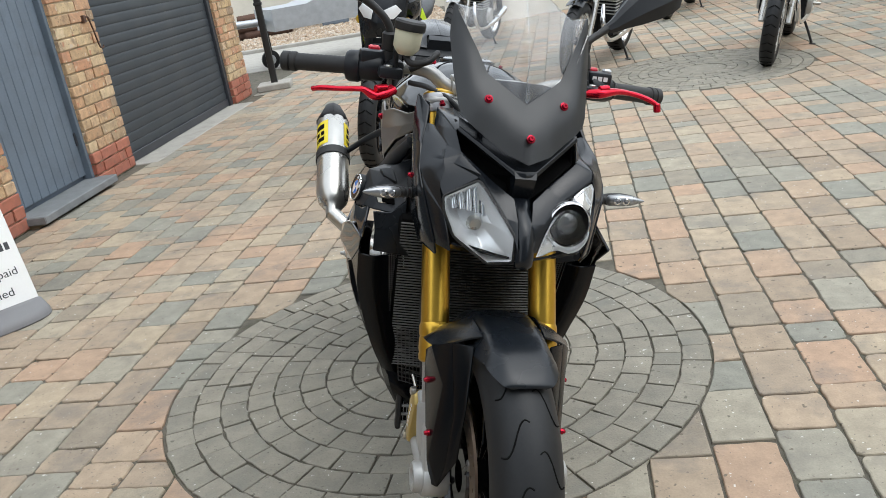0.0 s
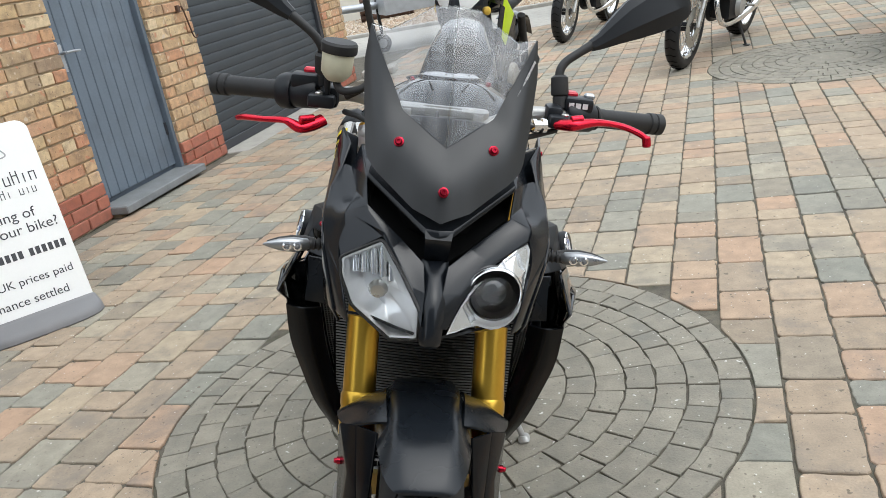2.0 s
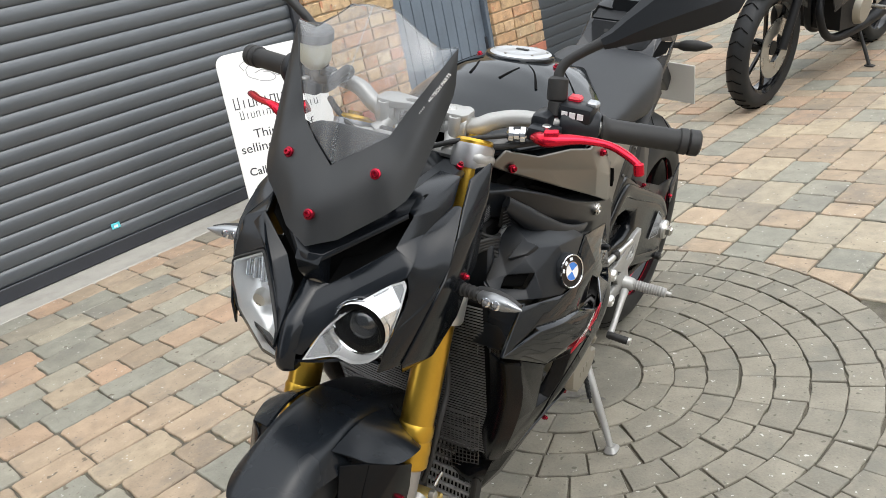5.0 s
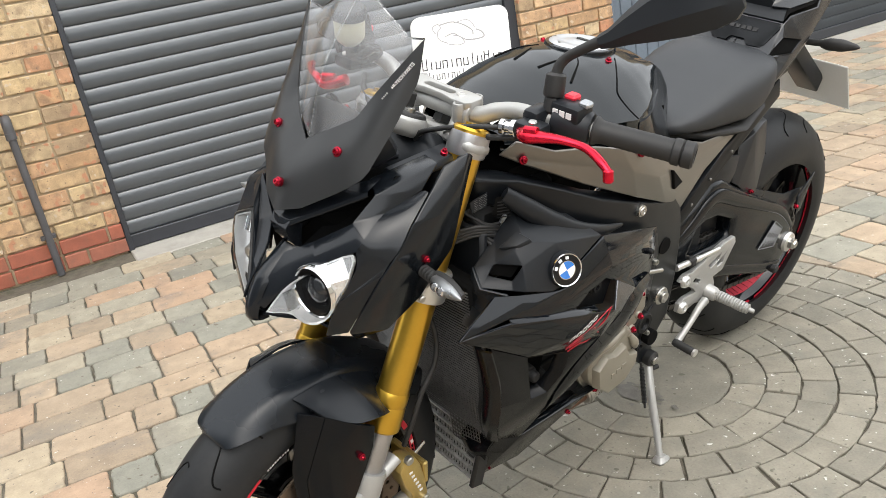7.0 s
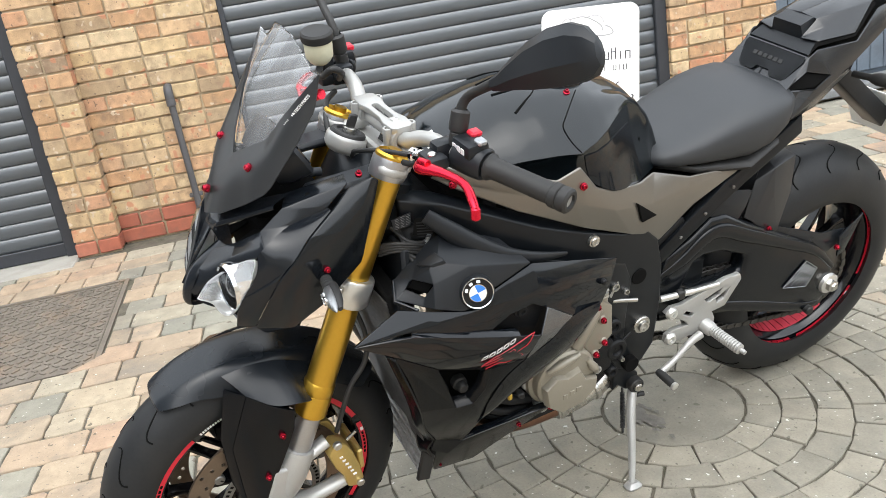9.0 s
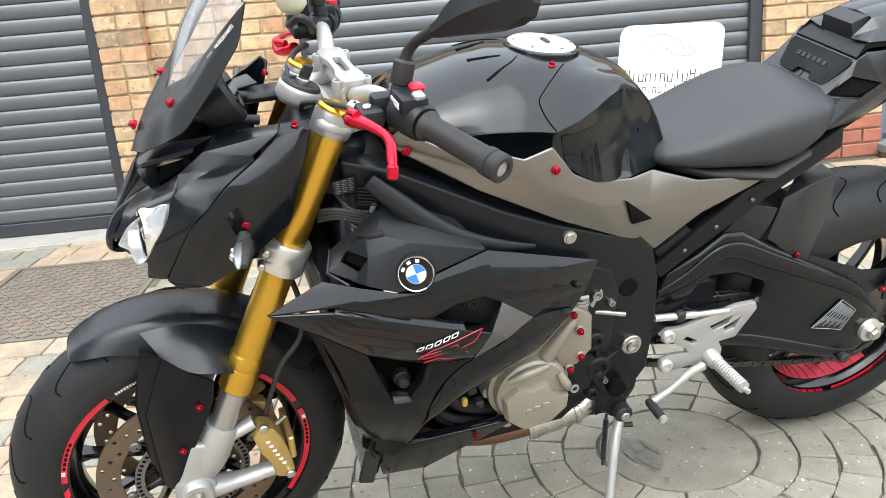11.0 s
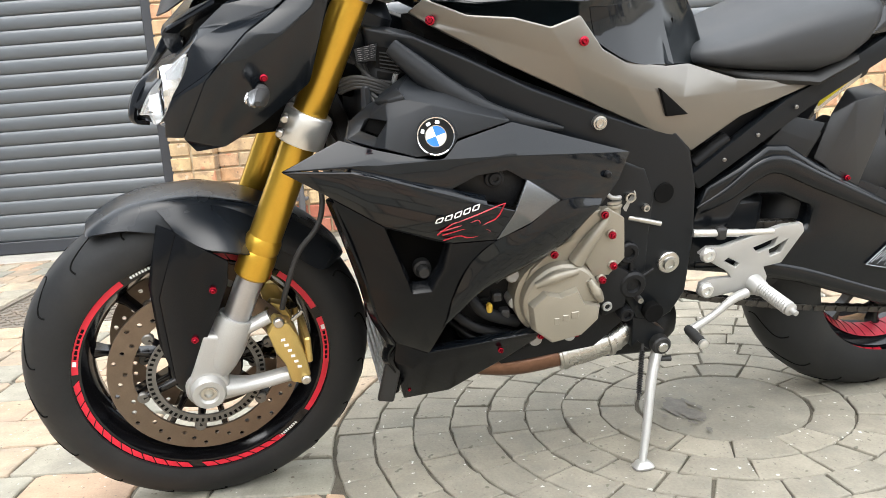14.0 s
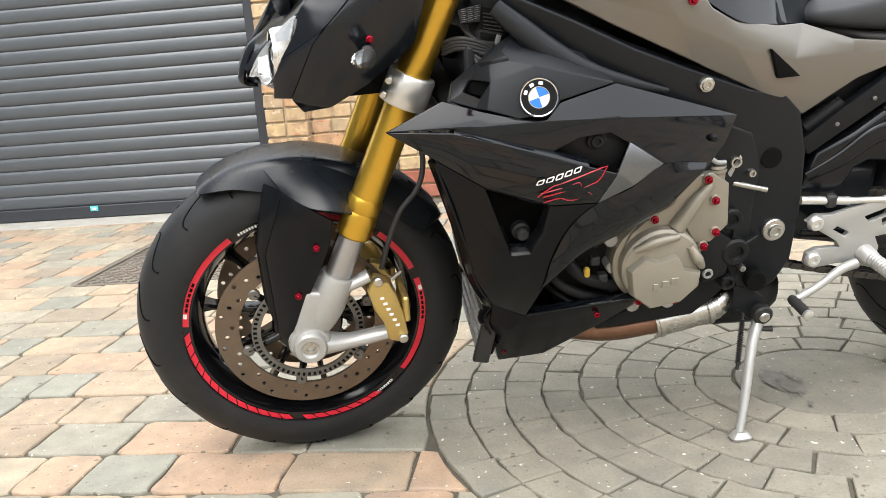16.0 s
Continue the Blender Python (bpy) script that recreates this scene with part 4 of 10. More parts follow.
for sgn in (1, -1):
    u = sgn * 0.064
    disc = part("brake_disc", disc_bm(FW, u, 0.163, 0.122, 0.005), M_DISC, bike, "drilled bronze-coloured floating brake disc", 30, FORK)
    carrier = lathe_bm([(0.030, -0.006), (0.060, -0.006), (0.064, 0.0), (0.060, 0.006), (0.030, 0.006), (0.030, -0.006)], 36, Matrix.Translation((u - sgn * 0.012, FW.y, FW.z)) @ AXLE, caps=False)
    part("disc_carrier", carrier, M_RIM, disc, smooth=40)
    for j in range(6):
        a = 2 * math.pi * j / 6 + 0.3
        p0 = Vector((u - sgn * 0.008, FW.y + 0.055 * math.cos(a), FW.z + 0.055 * math.sin(a)))
        p1 = Vector((u, FW.y + 0.116 * math.cos(a), FW.z + 0.116 * math.sin(a)))
        part("carrier_arm", rod_bm(p0, p1, 0.008, 0.006, 8), M_RIM, disc, smooth=50)
        pin = rod_bm(p1 - Vector((sgn * 0.005, 0, 0)), p1 + Vector((sgn * 0.005, 0, 0)), 0.0105, None, 16, 0.002)
        part("disc_bobbin", pin, M_RINGSTEEL, disc, smooth=40)
# toothed speed ring on the left
tb = lathe_bm([(0.084, -0.002), (0.100, -0.002), (0.100, 0.002), (0.084, 0.002), (0.084, -0.002)], 72, Matrix.Translation((0.079, FW.y, FW.z)) @ AXLE, caps=False)
ring = part("speed_sensor_ring", tb, M_RINGSTEEL, bike, "toothed sensor ring", 40, FORK)
tb = bmesh.new()
for j in range(60):
    a = 2 * math.pi * j / 60
    box_bm(0, 0.094, 0, 0.0046, 0.0065, 0.0045, 0, Matrix.Translation((0.0795, FW.y, FW.z)) @ Matrix.Rotation(a, 4, "X"), bm=tb)
tagged(part("sensor_slot", tb, M_SHADEBLACK, ring), kind="stuff")

# ---- fork ----
F_DIR = Vector((0, math.sin(RAKE), math.cos(RAKE)))
for sgn in (1, -1):
    u = sgn * 0.106
    top = Vector((u, 0.297, 0.955))

    def on(d, u=u, top=top):
        return top - F_DIR * d
    leg = part("fork_leg", rod_bm(on(0.0), on(0.440), 0.0270, None, 32), M_GOLD, bike, "gold anodised upside-down fork tube", 50, FORK)
    sleeve = lathe_bm([(0.0270, 0), (0.0295, 0.006), (0.0295, 0.022), (0.028, 0.026), (0.0295, 0.030), (0.0305, 0.048), (0.0295, 0.056), (0.0305, 0.060), (0.0300, 0.070), (0.026, 0.074)], 32, between(on(0.435), on(0.52))[0])
    part("seal_sleeve", sleeve, M_GOLD, leg, smooth=40)
    part("fork_slider", rod_bm(on(0.50), on(0.64), 0.0225, None, 28), M_INNER, leg, "bare metal fork slider", 50)
    part("fork_cap", lathe_bm([(0.0, 0.0), (0.030, 0.0), (0.030, 0.010), (0.026, 0.014), (0.024, 0.010), (0.012, 0.010), (0.012, 0.020), (0.0, 0.020)], 24, between(top - F_DIR * 0.004, top + F_DIR)[0], caps=False), M_GOLD, leg, smooth=40)
    part("fork_collar", lathe_bm([(0.0272, -0.030), (0.0305, -0.030), (0.0318, -0.026), (0.0318, 0.002), (0.0310, 0.006), (0.0300, 0.004)], 32, between(top - F_DIR * 0.004, top + F_DIR)[0], caps=False), M_INNER, leg, "bare aluminium clamp collar", smooth=40)
    foot = part("fork_foot", lathe_bm([(0.0225, 0.0), (0.029, 0.0), (0.0315, 0.008), (0.0315, 0.060), (0.028, 0.085), (0.024, 0.10), (0.018, 0.115)], 28, between(on(0.585), on(0.75))[0]), M_ALUPAINT, leg, "silver cast fork foot", 45)
    ax = Vector((sgn * 0.106, FW.y, FW.z))
    part("axle_boss", lathe_bm([(0.0, -0.024), (0.034, -0.024), (0.037, -0.018), (0.037, 0.018), (0.033, 0.024), (0.026, 0.026), (0.026, 0.020), (0.014, 0.020), (0.014, 0.010), (0.0, 0.010)], 32, Matrix.Translation(ax) @ Matrix.Rotation(radians(90 * sgn), 4, "Y"), caps=False), M_ALUPAINT, foot, smooth=40)
    part("axle_collar", lathe_bm([(0.0265, 0.0), (0.0265, 0.004), (0.018, 0.006), (0.016, 0.0)], 24, Matrix.Translation(ax + Vector((sgn * 0.024, 0, 0))) @ Matrix.Rotation(radians(90 * sgn), 4, "Y"), caps=False), M_STEEL, foot, smooth=40)
    web = panel_bm([(sgn * 0.130, 0.045, 0.395), (sgn * 0.130, 0.022, 0.300 + 0.025), (sgn * 0.130, -0.036, 0.285), (sgn * 0.130, -0.040, 0.318), (sgn * 0.130, -0.005, 0.41)], 0.045, 0.008, seg=3)
    part("foot_web", web, M_ALUPAINT, foot, smooth=45)
    part("caliper_arm", tube_bm([(sgn * 0.112, 0.022, 0.375), (sgn * 0.114, 0.06, 0.398), (sgn * 0.112, 0.105, 0.415)], [0.016, 0.010, 0.011], 10, 5, flat=((1, 0, 0), 1.5)), M_ALUPAINT, foot, smooth=60)
    part("caliper_arm", tube_bm([(sgn * 0.112, 0.0, 0.295), (sgn * 0.112, 0.06, 0.290), (sgn * 0.112, 0.135, 0.297)], [0.022, 0.013, 0.012], 10, 5, flat=((1, 0, 0), 1.4)), M_ALUPAINT, foot, smooth=60)
    part("axle_collar", lathe_bm([(0.0135, 0.0), (0.0135, 0.012), (0.017, 0.015), (0.026, 0.015), (0.0295, 0.010), (0.0295, -0.012)], 30, Matrix.Translation((sgn * 0.132, FW.y, FW.z)) @ Matrix.Rotation(radians(90 * sgn), 4, "Y"), caps=False), M_ALUPAINT, foot, smooth=40)
    part("axle_bore", lathe_bm([(0.0, 0.003), (0.0085, 0.003), (0.0085, 0.010), (0.0138, 0.010), (0.0138, 0.0)], 24, Matrix.Translation((sgn * 0.132, FW.y, FW.z)) @ Matrix.Rotation(radians(90 * sgn), 4, "Y"), caps=False), M_STEEL, foot, "steel axle end", smooth=40)
    # caliper
    cal = part("brake_caliper", panel_bm([(sgn * 0.134, y, z) for y, z in ((0.098, 0.392), (0.112, 0.415), (0.136, 0.405), (0.148, 0.378), (0.158, 0.335), (0.163, 0.298), (0.150, 0.282), (0.128, 0.290), (0.122, 0.325), (0.108, 0.352))], 0.036, 0.005, seg=2), M_CALIPER, bike, "gold four-piston brake caliper", 40, FORK)
    part("caliper_rear_half", panel_bm([(sgn * 0.052, y, z) for y, z in ((0.102, 0.390), (0.114, 0.408), (0.134, 0.400), (0.146, 0.374), (0.156, 0.330), (0.158, 0.300), (0.148, 0.288), (0.130, 0.294), (0.124, 0.326), (0.110, 0.352))], 0.024, 0.004), M_CALIPER, cal, smooth=40)
    part("caliper_bridge", box_bm(sgn * 0.085, 0.163, 0.345, 0.09, 0.012, 0.05, 0.003, None), M_CALIPER, cal)
    for y, z in ((0.118, 0.412), (0.153, 0.292)):
        part("caliper_bolt", rod_bm((sgn * 0.128, y, z), (sgn * 0.140, y, z), 0.0085, None, 12, 0.002), M_STEEL, cal, smooth=40)
    tb = bmesh.new()
    for j in range(6):
        box_bm(sgn * 0.1345, 0.122 + j * 0.0045, 0.378 - j * 0.0115, 0.0012, 0.007, 0.0045, 0, None, bm=tb)
    part("caliper_print", tb, M_WHITEDECAL, cal, "row of white print marks")
    part("bleed_nipple", rod_bm((sgn * 0.125, 0.142, 0.408), (sgn * 0.130, 0.160, 0.425), 0.004, 0.003, 10), M_STEEL, cal, smooth=40)
    part("brake_hose", tube_bm([(sgn * 0.112, 0.128, 0.425), (sgn * 0.120, 0.140, 0.470), (sgn * 0.122, 0.165, 0.530), (sgn * 0.118, 0.200, 0.570), (sgn * 0.108, 0.212, 0.620), (sgn * 0.09, 0.20, 0.69)], 0.0048, 8, 6), M_RUBBER, bike, "grey braided brake hose", 60, FORK)
# bridge clamps of the fork
low = Vector((0, 0.297, 0.955)) - F_DIR * 0.245
tilt = Matrix.Rotation(-RAKE, 4, "X")
lower = part("lower_fork_bridge", box_bm(0, 0.02, 0, 0.16, 0.06, 0.040, 0.008, Matrix.Translation(low) @ tilt), M_FRAME, bike, "", 40, FORK)
for sgn in (1, -1):
    ring_b = lathe_bm([(0.0275, -0.026), (0.036, -0.026), (0.0385, -0.022), (0.0385, 0.022), (0.036, 0.026), (0.0275, 0.026)], 32, Matrix.Translation(low + Vector((sgn * 0.106, 0, 0))) @ tilt, caps=False)
    part("bridge_clamp", ring_b, M_ALU, lower, "bare aluminium fork clamp", 40)
    for z in (-0.012, 0.012):
        p0 = low + tilt @ Vector((sgn * 0.125, -0.038, z))
        part("clamp_bolt", rod_bm(p0, p0 + Vector((sgn * 0.02, -0.004, 0)), 0.006, None, 12, 0.0015), M_STEEL, lower, smooth=40)
tc = Vector((0, 0.297, 0.955)) - F_DIR * 0.012
tri_b = plate_bm([(-0.140, -0.008), (-0.128, -0.029), (-0.094, -0.032), (-0.070, -0.010), (-0.03, 0.012), (0.03, 0.012), (0.070, -0.010), (0.094, -0.032), (0.128, -0.029), (0.140, -0.008), (0.136, 0.018), (0.112, 0.033), (0.068, 0.072), (-0.068, 0.072), (-0.112, 0.033), (-0.136, 0.018)], -0.012, 0.006, "z", 0.005, None,
                 [[(0.106 + 0.026 * math.cos(t), 0.026 * math.sin(t)) for t in (-2 * math.pi * j / 20 for j in range(20))], [(-0.106 + 0.026 * math.cos(t), 0.026 * math.sin(t)) for t in (-2 * math.pi * j / 20 for j in range(20))]])
tri_b.transform(Matrix.Translation(tc) @ tilt)
top_bridge = part("top_fork_bridge", tri_b, M_ALUPAINT, bike, "silver forged top fork bridge", 40, STEER)
part("steering_nut", lathe_bm([(0.0, 0.02), (0.012, 0.02), (0.016, 0.016), (0.018, 0.0)], 6, Matrix.Translation(tc + tilt @ Vector((0, 0.05, 0.008))) @ tilt), M_RUBBER, top_bridge)
for sgn in (1, -1):
    leg_b = tube_bm([tc + tilt @ Vector((sgn * 0.066, 0.010, 0.002)), Vector((sgn * 0.060, 0.312, 0.950)), Vector((sgn * 0.056, 0.330, 0.960))], [0.017, 0.012, 0.016], 12, 5, flat=((0, 1, 0), 1.3))
    part("bar_riser", leg_b, M_ALUPAINT, top_bridge, "silver forged handlebar riser", 50)
    part("bridge_brace", tube_bm([tc + tilt @ Vector((sgn * 0.108, 0.026, 0.0)), tc + tilt @ Vector((sgn * 0.086, 0.040, 0.008)), Vector((sgn * 0.064, 0.340, 0.958))], [0.013, 0.008, 0.011], 10, 5, flat=((0, 0, 1), 0.8)), M_ALUPAINT, top_bridge, smooth=50)
    # half shells round the bar
    sh = lathe_bm([(0.0150, -0.017), (0.0215, -0.017), (0.0230, -0.0145), (0.0230, 0.0145), (0.0215, 0.017), (0.0150, 0.017)], 28, Matrix.Translation((sgn * 0.062, 0.335, 0.9675)) @ AXLE, caps=False)
    shell = part("clamp_shell", sh, M_ALUPAINT, top_bridge, "silver clamp shell round the handlebar", 40)
    for y in (0.3135, 0.3565):
        ear = lathe_bm([(0.0, -0.016), (0.0085, -0.016), (0.0095, -0.014), (0.0095, 0.018), (0.0085, 0.020), (0.0055, 0.020), (0.0050, 0.015), (0.0, 0.015)], 20, Matrix.Translation((sgn * 0.062, y, 0.970)), caps=False)
        part("clamp_screw_boss", ear, M_ALUPAINT, shell, smooth=40)
        part("clamp_screw", rod_bm((sgn * 0.062, y, 0.980), (sgn * 0.062, y, 0.9875), 0.0046, None, 6, 0.0006), M_STEEL, shell, smooth=30)
# the open beam that joins both shells
beam_out = [(-0.080, -0.012), (-0.074, -0.020), (-0.046, -0.022), (-0.020, -0.0165), (0.020, -0.0165), (0.046, -0.022), (0.074, -0.020), (0.080, -0.012), (0.080, 0.012), (0.074, 0.020), (0.046, 0.022), (0.020, 0.0165), (-0.020, 0.0165), (-0.046, 0.022), (-0.074, 0.020), (-0.080, 0.012)]
beam_hole = [(0.034 * c, 0.0065 * w) for c, w in ((-0.8, 1), (0.8, 1), (0.95, 0.6), (1, 0), (0.95, -0.6), (0.8, -1), (-0.8, -1), (-0.95, -0.6), (-1, 0), (-0.95, 0.6))]
beam_b = plate_bm(beam_out, -0.006, 0.006, "z", 0.003, None, [beam_hole], 2)
beam_b.transform(Matrix.Translation((0, 0.335, 0.987)))
beam = part("riser_bridge", beam_b, M_ALUPAINT, top_bridge, "one-piece silver handlebar clamp with an open slot", smooth=35)
part("clamp_badge", lathe_bm([(0.0, 0.0018), (0.0062, 0.0018), (0.0075, 0.0)], 18, Matrix.Translation((0.047, 0.335, 0.993)), caps=False), M_STEEL, beam, "round steel plug", smooth=40)
# ignition lock in its silver housing
head = Vector((-0.010, 0.264, -0.004))
house = lathe_bm([(0.0, 0.936), (0.028, 0.936), (0.034, 0.942), (0.0365, 0.947), (0.0365, 0.961), (0.0350, 0.965), (0.0325, 0.967), (0.031, 0.964), (0.0, 0.964)], 40, Matrix.Translation(head) @ Matrix.Translation((0, 0, 0.95)) @ tilt @ Matrix.Translation((0, 0, -0.95)), caps=False)
hs = part("lock_housing", house, M_ALUPAINT, top_bridge, "round silver ignition lock housing", 40)
lk = Matrix.Translation(head + Vector((0, 0, 0.95))) @ tilt
part("lock_ring", lathe_bm([(0.0315, 0.012), (0.0315, 0.020), (0.029, 0.023), (0.022, 0.023), (0.020, 0.019), (0.0, 0.019)], 36, lk, caps=False), M_RUBBER, hs, "black plastic lock ring", 40)
part("ignition_lock", lathe_bm([(0.0, 0.030), (0.008, 0.030), (0.011, 0.028), (0.0115, 0.020)], 24, lk, caps=False), M_STEEL, hs, smooth=40)
part("ignition_key", box_bm(0, 0, 0.040, 0.006, 0.018, 0.026, 0.0025, lk), M_RUBBER, hs, "black ignition key", 40)

# ---- handlebar, grips, levers, mirrors ----
BAR = [(-0.402, 0.424, 0.976), (-0.30, 0.388, 0.984), (-0.20, 0.355, 0.990), (-0.160, 0.347, 0.997), (-0.120, 0.341, 0.992), (-0.080, 0.335, 0.969), (0, 0.334, 0.966), (0.080, 0.336, 0.969), (0.112, 0.345, 0.982), (0.15, 0.352, 0.993), (0.20, 0.356, 0.996), (0.30, 0.390, 0.990), (0.404, 0.428, 0.982)]
bar = part("handlebar", tube_bm(BAR, [0.011, 0.011, 0.0115, 0.0125, 0.0138, 0.0145, 0.0145, 0.0145, 0.0138, 0.0125, 0.0115, 0.011, 0.011], 14, 6), M_ALUPAINT, bike, "silver tapered handlebar", 60, STEER)


def bar_at(u):
    pts = sorted(BAR)
    for a, b in zip(pts, pts[1:]):
        if a[0] <= u <= b[0]:
            return Vector(a).lerp(Vector(b), (u - a[0]) / (b[0] - a[0]))
    return Vector(pts[-1] if u > 0 else pts[0])


for sgn in (1, -1):
    g0, g1 = bar_at(sgn * 0.270), bar_at(sgn * 0.395)
    mm, d = between(g0, g1)
    prof = [(0.012, 0), (0.021, 0.0), (0.022, 0.003), (0.0185, 0.008), (0.0170, 0.014)]
    for j in range(12):
        z = 0.02 + (d - 0.03) * j / 11
        prof += [(0.0172, z), (0.0166, z + 0.002)]
    prof += [(0.0175, d)]
    grip = part("grip", lathe_bm(prof, 20, mm), M_RUBBER, bar, "ribbed black rubber grip", 35)
    part("bar_end_weight", lathe_bm([(0.0175, 0.0), (0.0195, 0.002), (0.0195, 0.012), (0.017, 0.014), (0.0195, 0.016), (0.0195, 0.029), (0.016, 0.032), (0.011, 0.032), (0.010, 0.024), (0.0, 0.024)], 22, between(g1 - (g1 - g0).normalized() * 0.018, g1 + (g1 - g0))[0], caps=False), M_RUBBER, bar, "black bar end weight", 35)
    s = bar_at(sgn * 0.240)
    turn = between(s, g1)[0].to_3x3().to_4x4()
    box = lathe_bm([(0.0, -0.030), (0.023, -0.030), (0.026, -0.026), (0.027, 0.0), (0.026, 0.024), (0.023, 0.028), (0.0, 0.028)], 20, Matrix.Translation(s) @ turn)
    box_bm(sgn * 0.236, s.y - 0.002, s.z + 0.022, 0.052, 0.040, 0.026, 0.007, bm=box, seg=2)
    sw = part("switch_housing", box, M_PLASTIC, bar, "black switch housing", 40)
    if sgn > 0:
        part("indicator_switch", box_bm(0.236, s.y + 0.022, s.z - 0.004, 0.022, 0.012, 0.012, 0.003), M_GREYPLASTIC, sw)
        part("hazard_button", box_bm(0.226, s.y + 0.012, s.z + 0.036, 0.020, 0.020, 0.010, 0.003), M_REDDECAL, sw, "red button")
        part("menu_switch", box_bm(0.256, s.y + 0.004, s.z + 0.036, 0.018, 0.016, 0.010, 0.003), M_GREYMETAL, sw, "pale grey rocker")
        tb = bmesh.new()
        for j in range(3):
            box_bm(0.222 + j * 0.012, s.y - 0.0225, s.z + 0.022, 0.009, 0.0012, 0.009, 0, bm=tb)
        part("switch_symbol", tb, M_WHITEDECAL, sw)
    else:
        part("stop_switch", box_bm(-0.232, s.y + 0.014, s.z + 0.036, 0.022, 0.018, 0.012, 0.003), M_REDDECAL, sw, "red stop switch")
        part("throttle_tube", lathe_bm([(0.0, 0.0), (0.029, 0.0), (0.031, 0.004), (0.031, 0.022), (0.028, 0.028), (0.0, 0.028)], 22, between(bar_at(-0.255), g1)[0]), M_PLASTIC, bar, smooth=40)
    pc = bar_at(sgn * 0.192)
    perch = box_bm(pc.x, pc.y - 0.008, pc.z, 0.030, 0.046, 0.038, 0.009, seg=2)
    box_bm(pc.x + sgn * 0.012, pc.y - 0.036, pc.z - 0.004, 0.046, 0.034, 0.022, 0.006, bm=perch, seg=2)
    pp = part("lever_perch", perch, M_PLASTIC, bar, "black lever clamp", 40)
    part("perch_bolt", rod_bm((pc.x + sgn * 0.016, pc.y - 0.040, pc.z + 0.004), (pc.x + sgn * 0.016, pc.y - 0.040, pc.z + 0.011), 0.007, None, 12, 0.0015), M_STEEL, pp, smooth=40)
for _ in (0,):
    lv = part("clutch_lever", tube_bm([(0.196, 0.311, 0.988), (0.217, 0.292, 0.993), (0.238, 0.296, 0.997), (0.262, 0.305, 0.999), (0.290, 0.315, 0.997), (0.312, 0.315, 0.994), (0.334, 0.309, 0.988), (0.349, 0.305, 0.981)], [0.012, 0.0135, 0.0115, 0.0085, 0.0072, 0.0072, 0.0072, 0.0062], 12, 6, flat=((0, 0, 1), 0.75)), M_RED, bar, "red anodised adjustable clutch lever", 60)
    part("lever_adjuster", rod_bm((0.214, 0.290, 1.002), (0.234, 0.294, 1.005), 0.007, None, 12, 0.001), M_RED, lv, smooth=40)
    part("lever_tip", rod_bm((0.349, 0.305, 0.984), (0.353, 0.303, 0.966), 0.0075, None, 14, 0.002), M_RED, lv, smooth=40)
    lv = part("brake_lever", tube_bm([(-0.198, 0.303, 0.958), (-0.216, 0.291, 0.950), (-0.234, 0.283, 0.946), (-0.250, 0.282, 0.953), (-0.262, 0.284, 0.9555), (-0.300, 0.305, 0.949), (-0.330, 0.328, 0.944), (-0.347, 0.344, 0.938)], [0.013, 0.0135, 0.0125, 0.009, 0.0072, 0.0068, 0.0075, 0.0065], 12, 6, flat=((0, 0, 1), 0.75)), M_RED, bar, "red anodised adjustable brake lever", 60)
    part("lever_adjuster", rod_bm((-0.212, 0.290, 0.962), (-0.234, 0.278, 0.960), 0.007, None, 12, 0.001), M_RED, lv, smooth=40)
# clutch cable and adjuster, brake hoses
part("cable_adjuster", lathe_bm([(0.006, 0), (0.013, 0.002), (0.013, 0.009), (0.009, 0.011), (0.009, 0.018), (0.012, 0.020), (0.012, 0.026), (0.005, 0.03)], 14, between((0.178, 0.318, 0.983), (0.12, 0.30, 0.98))[0]), M_CHROME, bar, "bright knurled cable adjuster", 35)
part("clutch_cable", tube_bm([(0.155, 0.309, 0.981), (0.11, 0.285, 0.975), (0.06, 0.268, 0.960), (0.02, 0.262, 0.935), (0.03, 0.272, 0.88)], 0.0042, 8, 6), M_RUBBER, bar, "", 60)
part("switch_cable", tube_bm([(0.20, 0.338, 0.972), (0.15, 0.310, 0.962), (0.10, 0.288, 0.955), (0.07, 0.275, 0.92), (0.05, 0.275, 0.86)], 0.005, 8, 6), M_RUBBER, bar, "", 60)
part("brake_hose", tube_bm([(-0.165, 0.318, 0.972), (-0.13, 0.285, 0.970), (-0.08, 0.262, 0.945), (-0.05, 0.262, 0.88), (-0.04, 0.262, 0.80)], 0.0052, 8, 6), M_RUBBER, bar, "", 60)
# brake fluid reservoir
res = part("brake_reservoir", lathe_bm([(0.0, 0.0), (0.014, 0.0), (0.020, 0.006), (0.0255, 0.014), (0.0265, 0.044), (0.0255, 0.047), (0.0, 0.047)], 26, Matrix.Translation((-0.182, 0.303, 1.026)) @ pose(0, 0, 0, 3, 4)), M_FLUID, bar, "translucent brake fluid reservoir", 40)
part("reservoir_lid", lathe_bm([(0.0, 0.0), (0.029, 0.0), (0.030, 0.002), (0.030, 0.014), (0.027, 0.018), (0.0, 0.018)], 26, Matrix.Translation((-0.1785, 0.3005, 1.072)) @ pose(0, 0, 0, 3, 4)), M_RUBBER, res, "black screw lid", 35)
part("reservoir_bracket", box_bm(-0.196, 0.322, 1.030, 0.010, 0.022, 0.075, 0.003), M_PLASTIC, res, smooth=40)
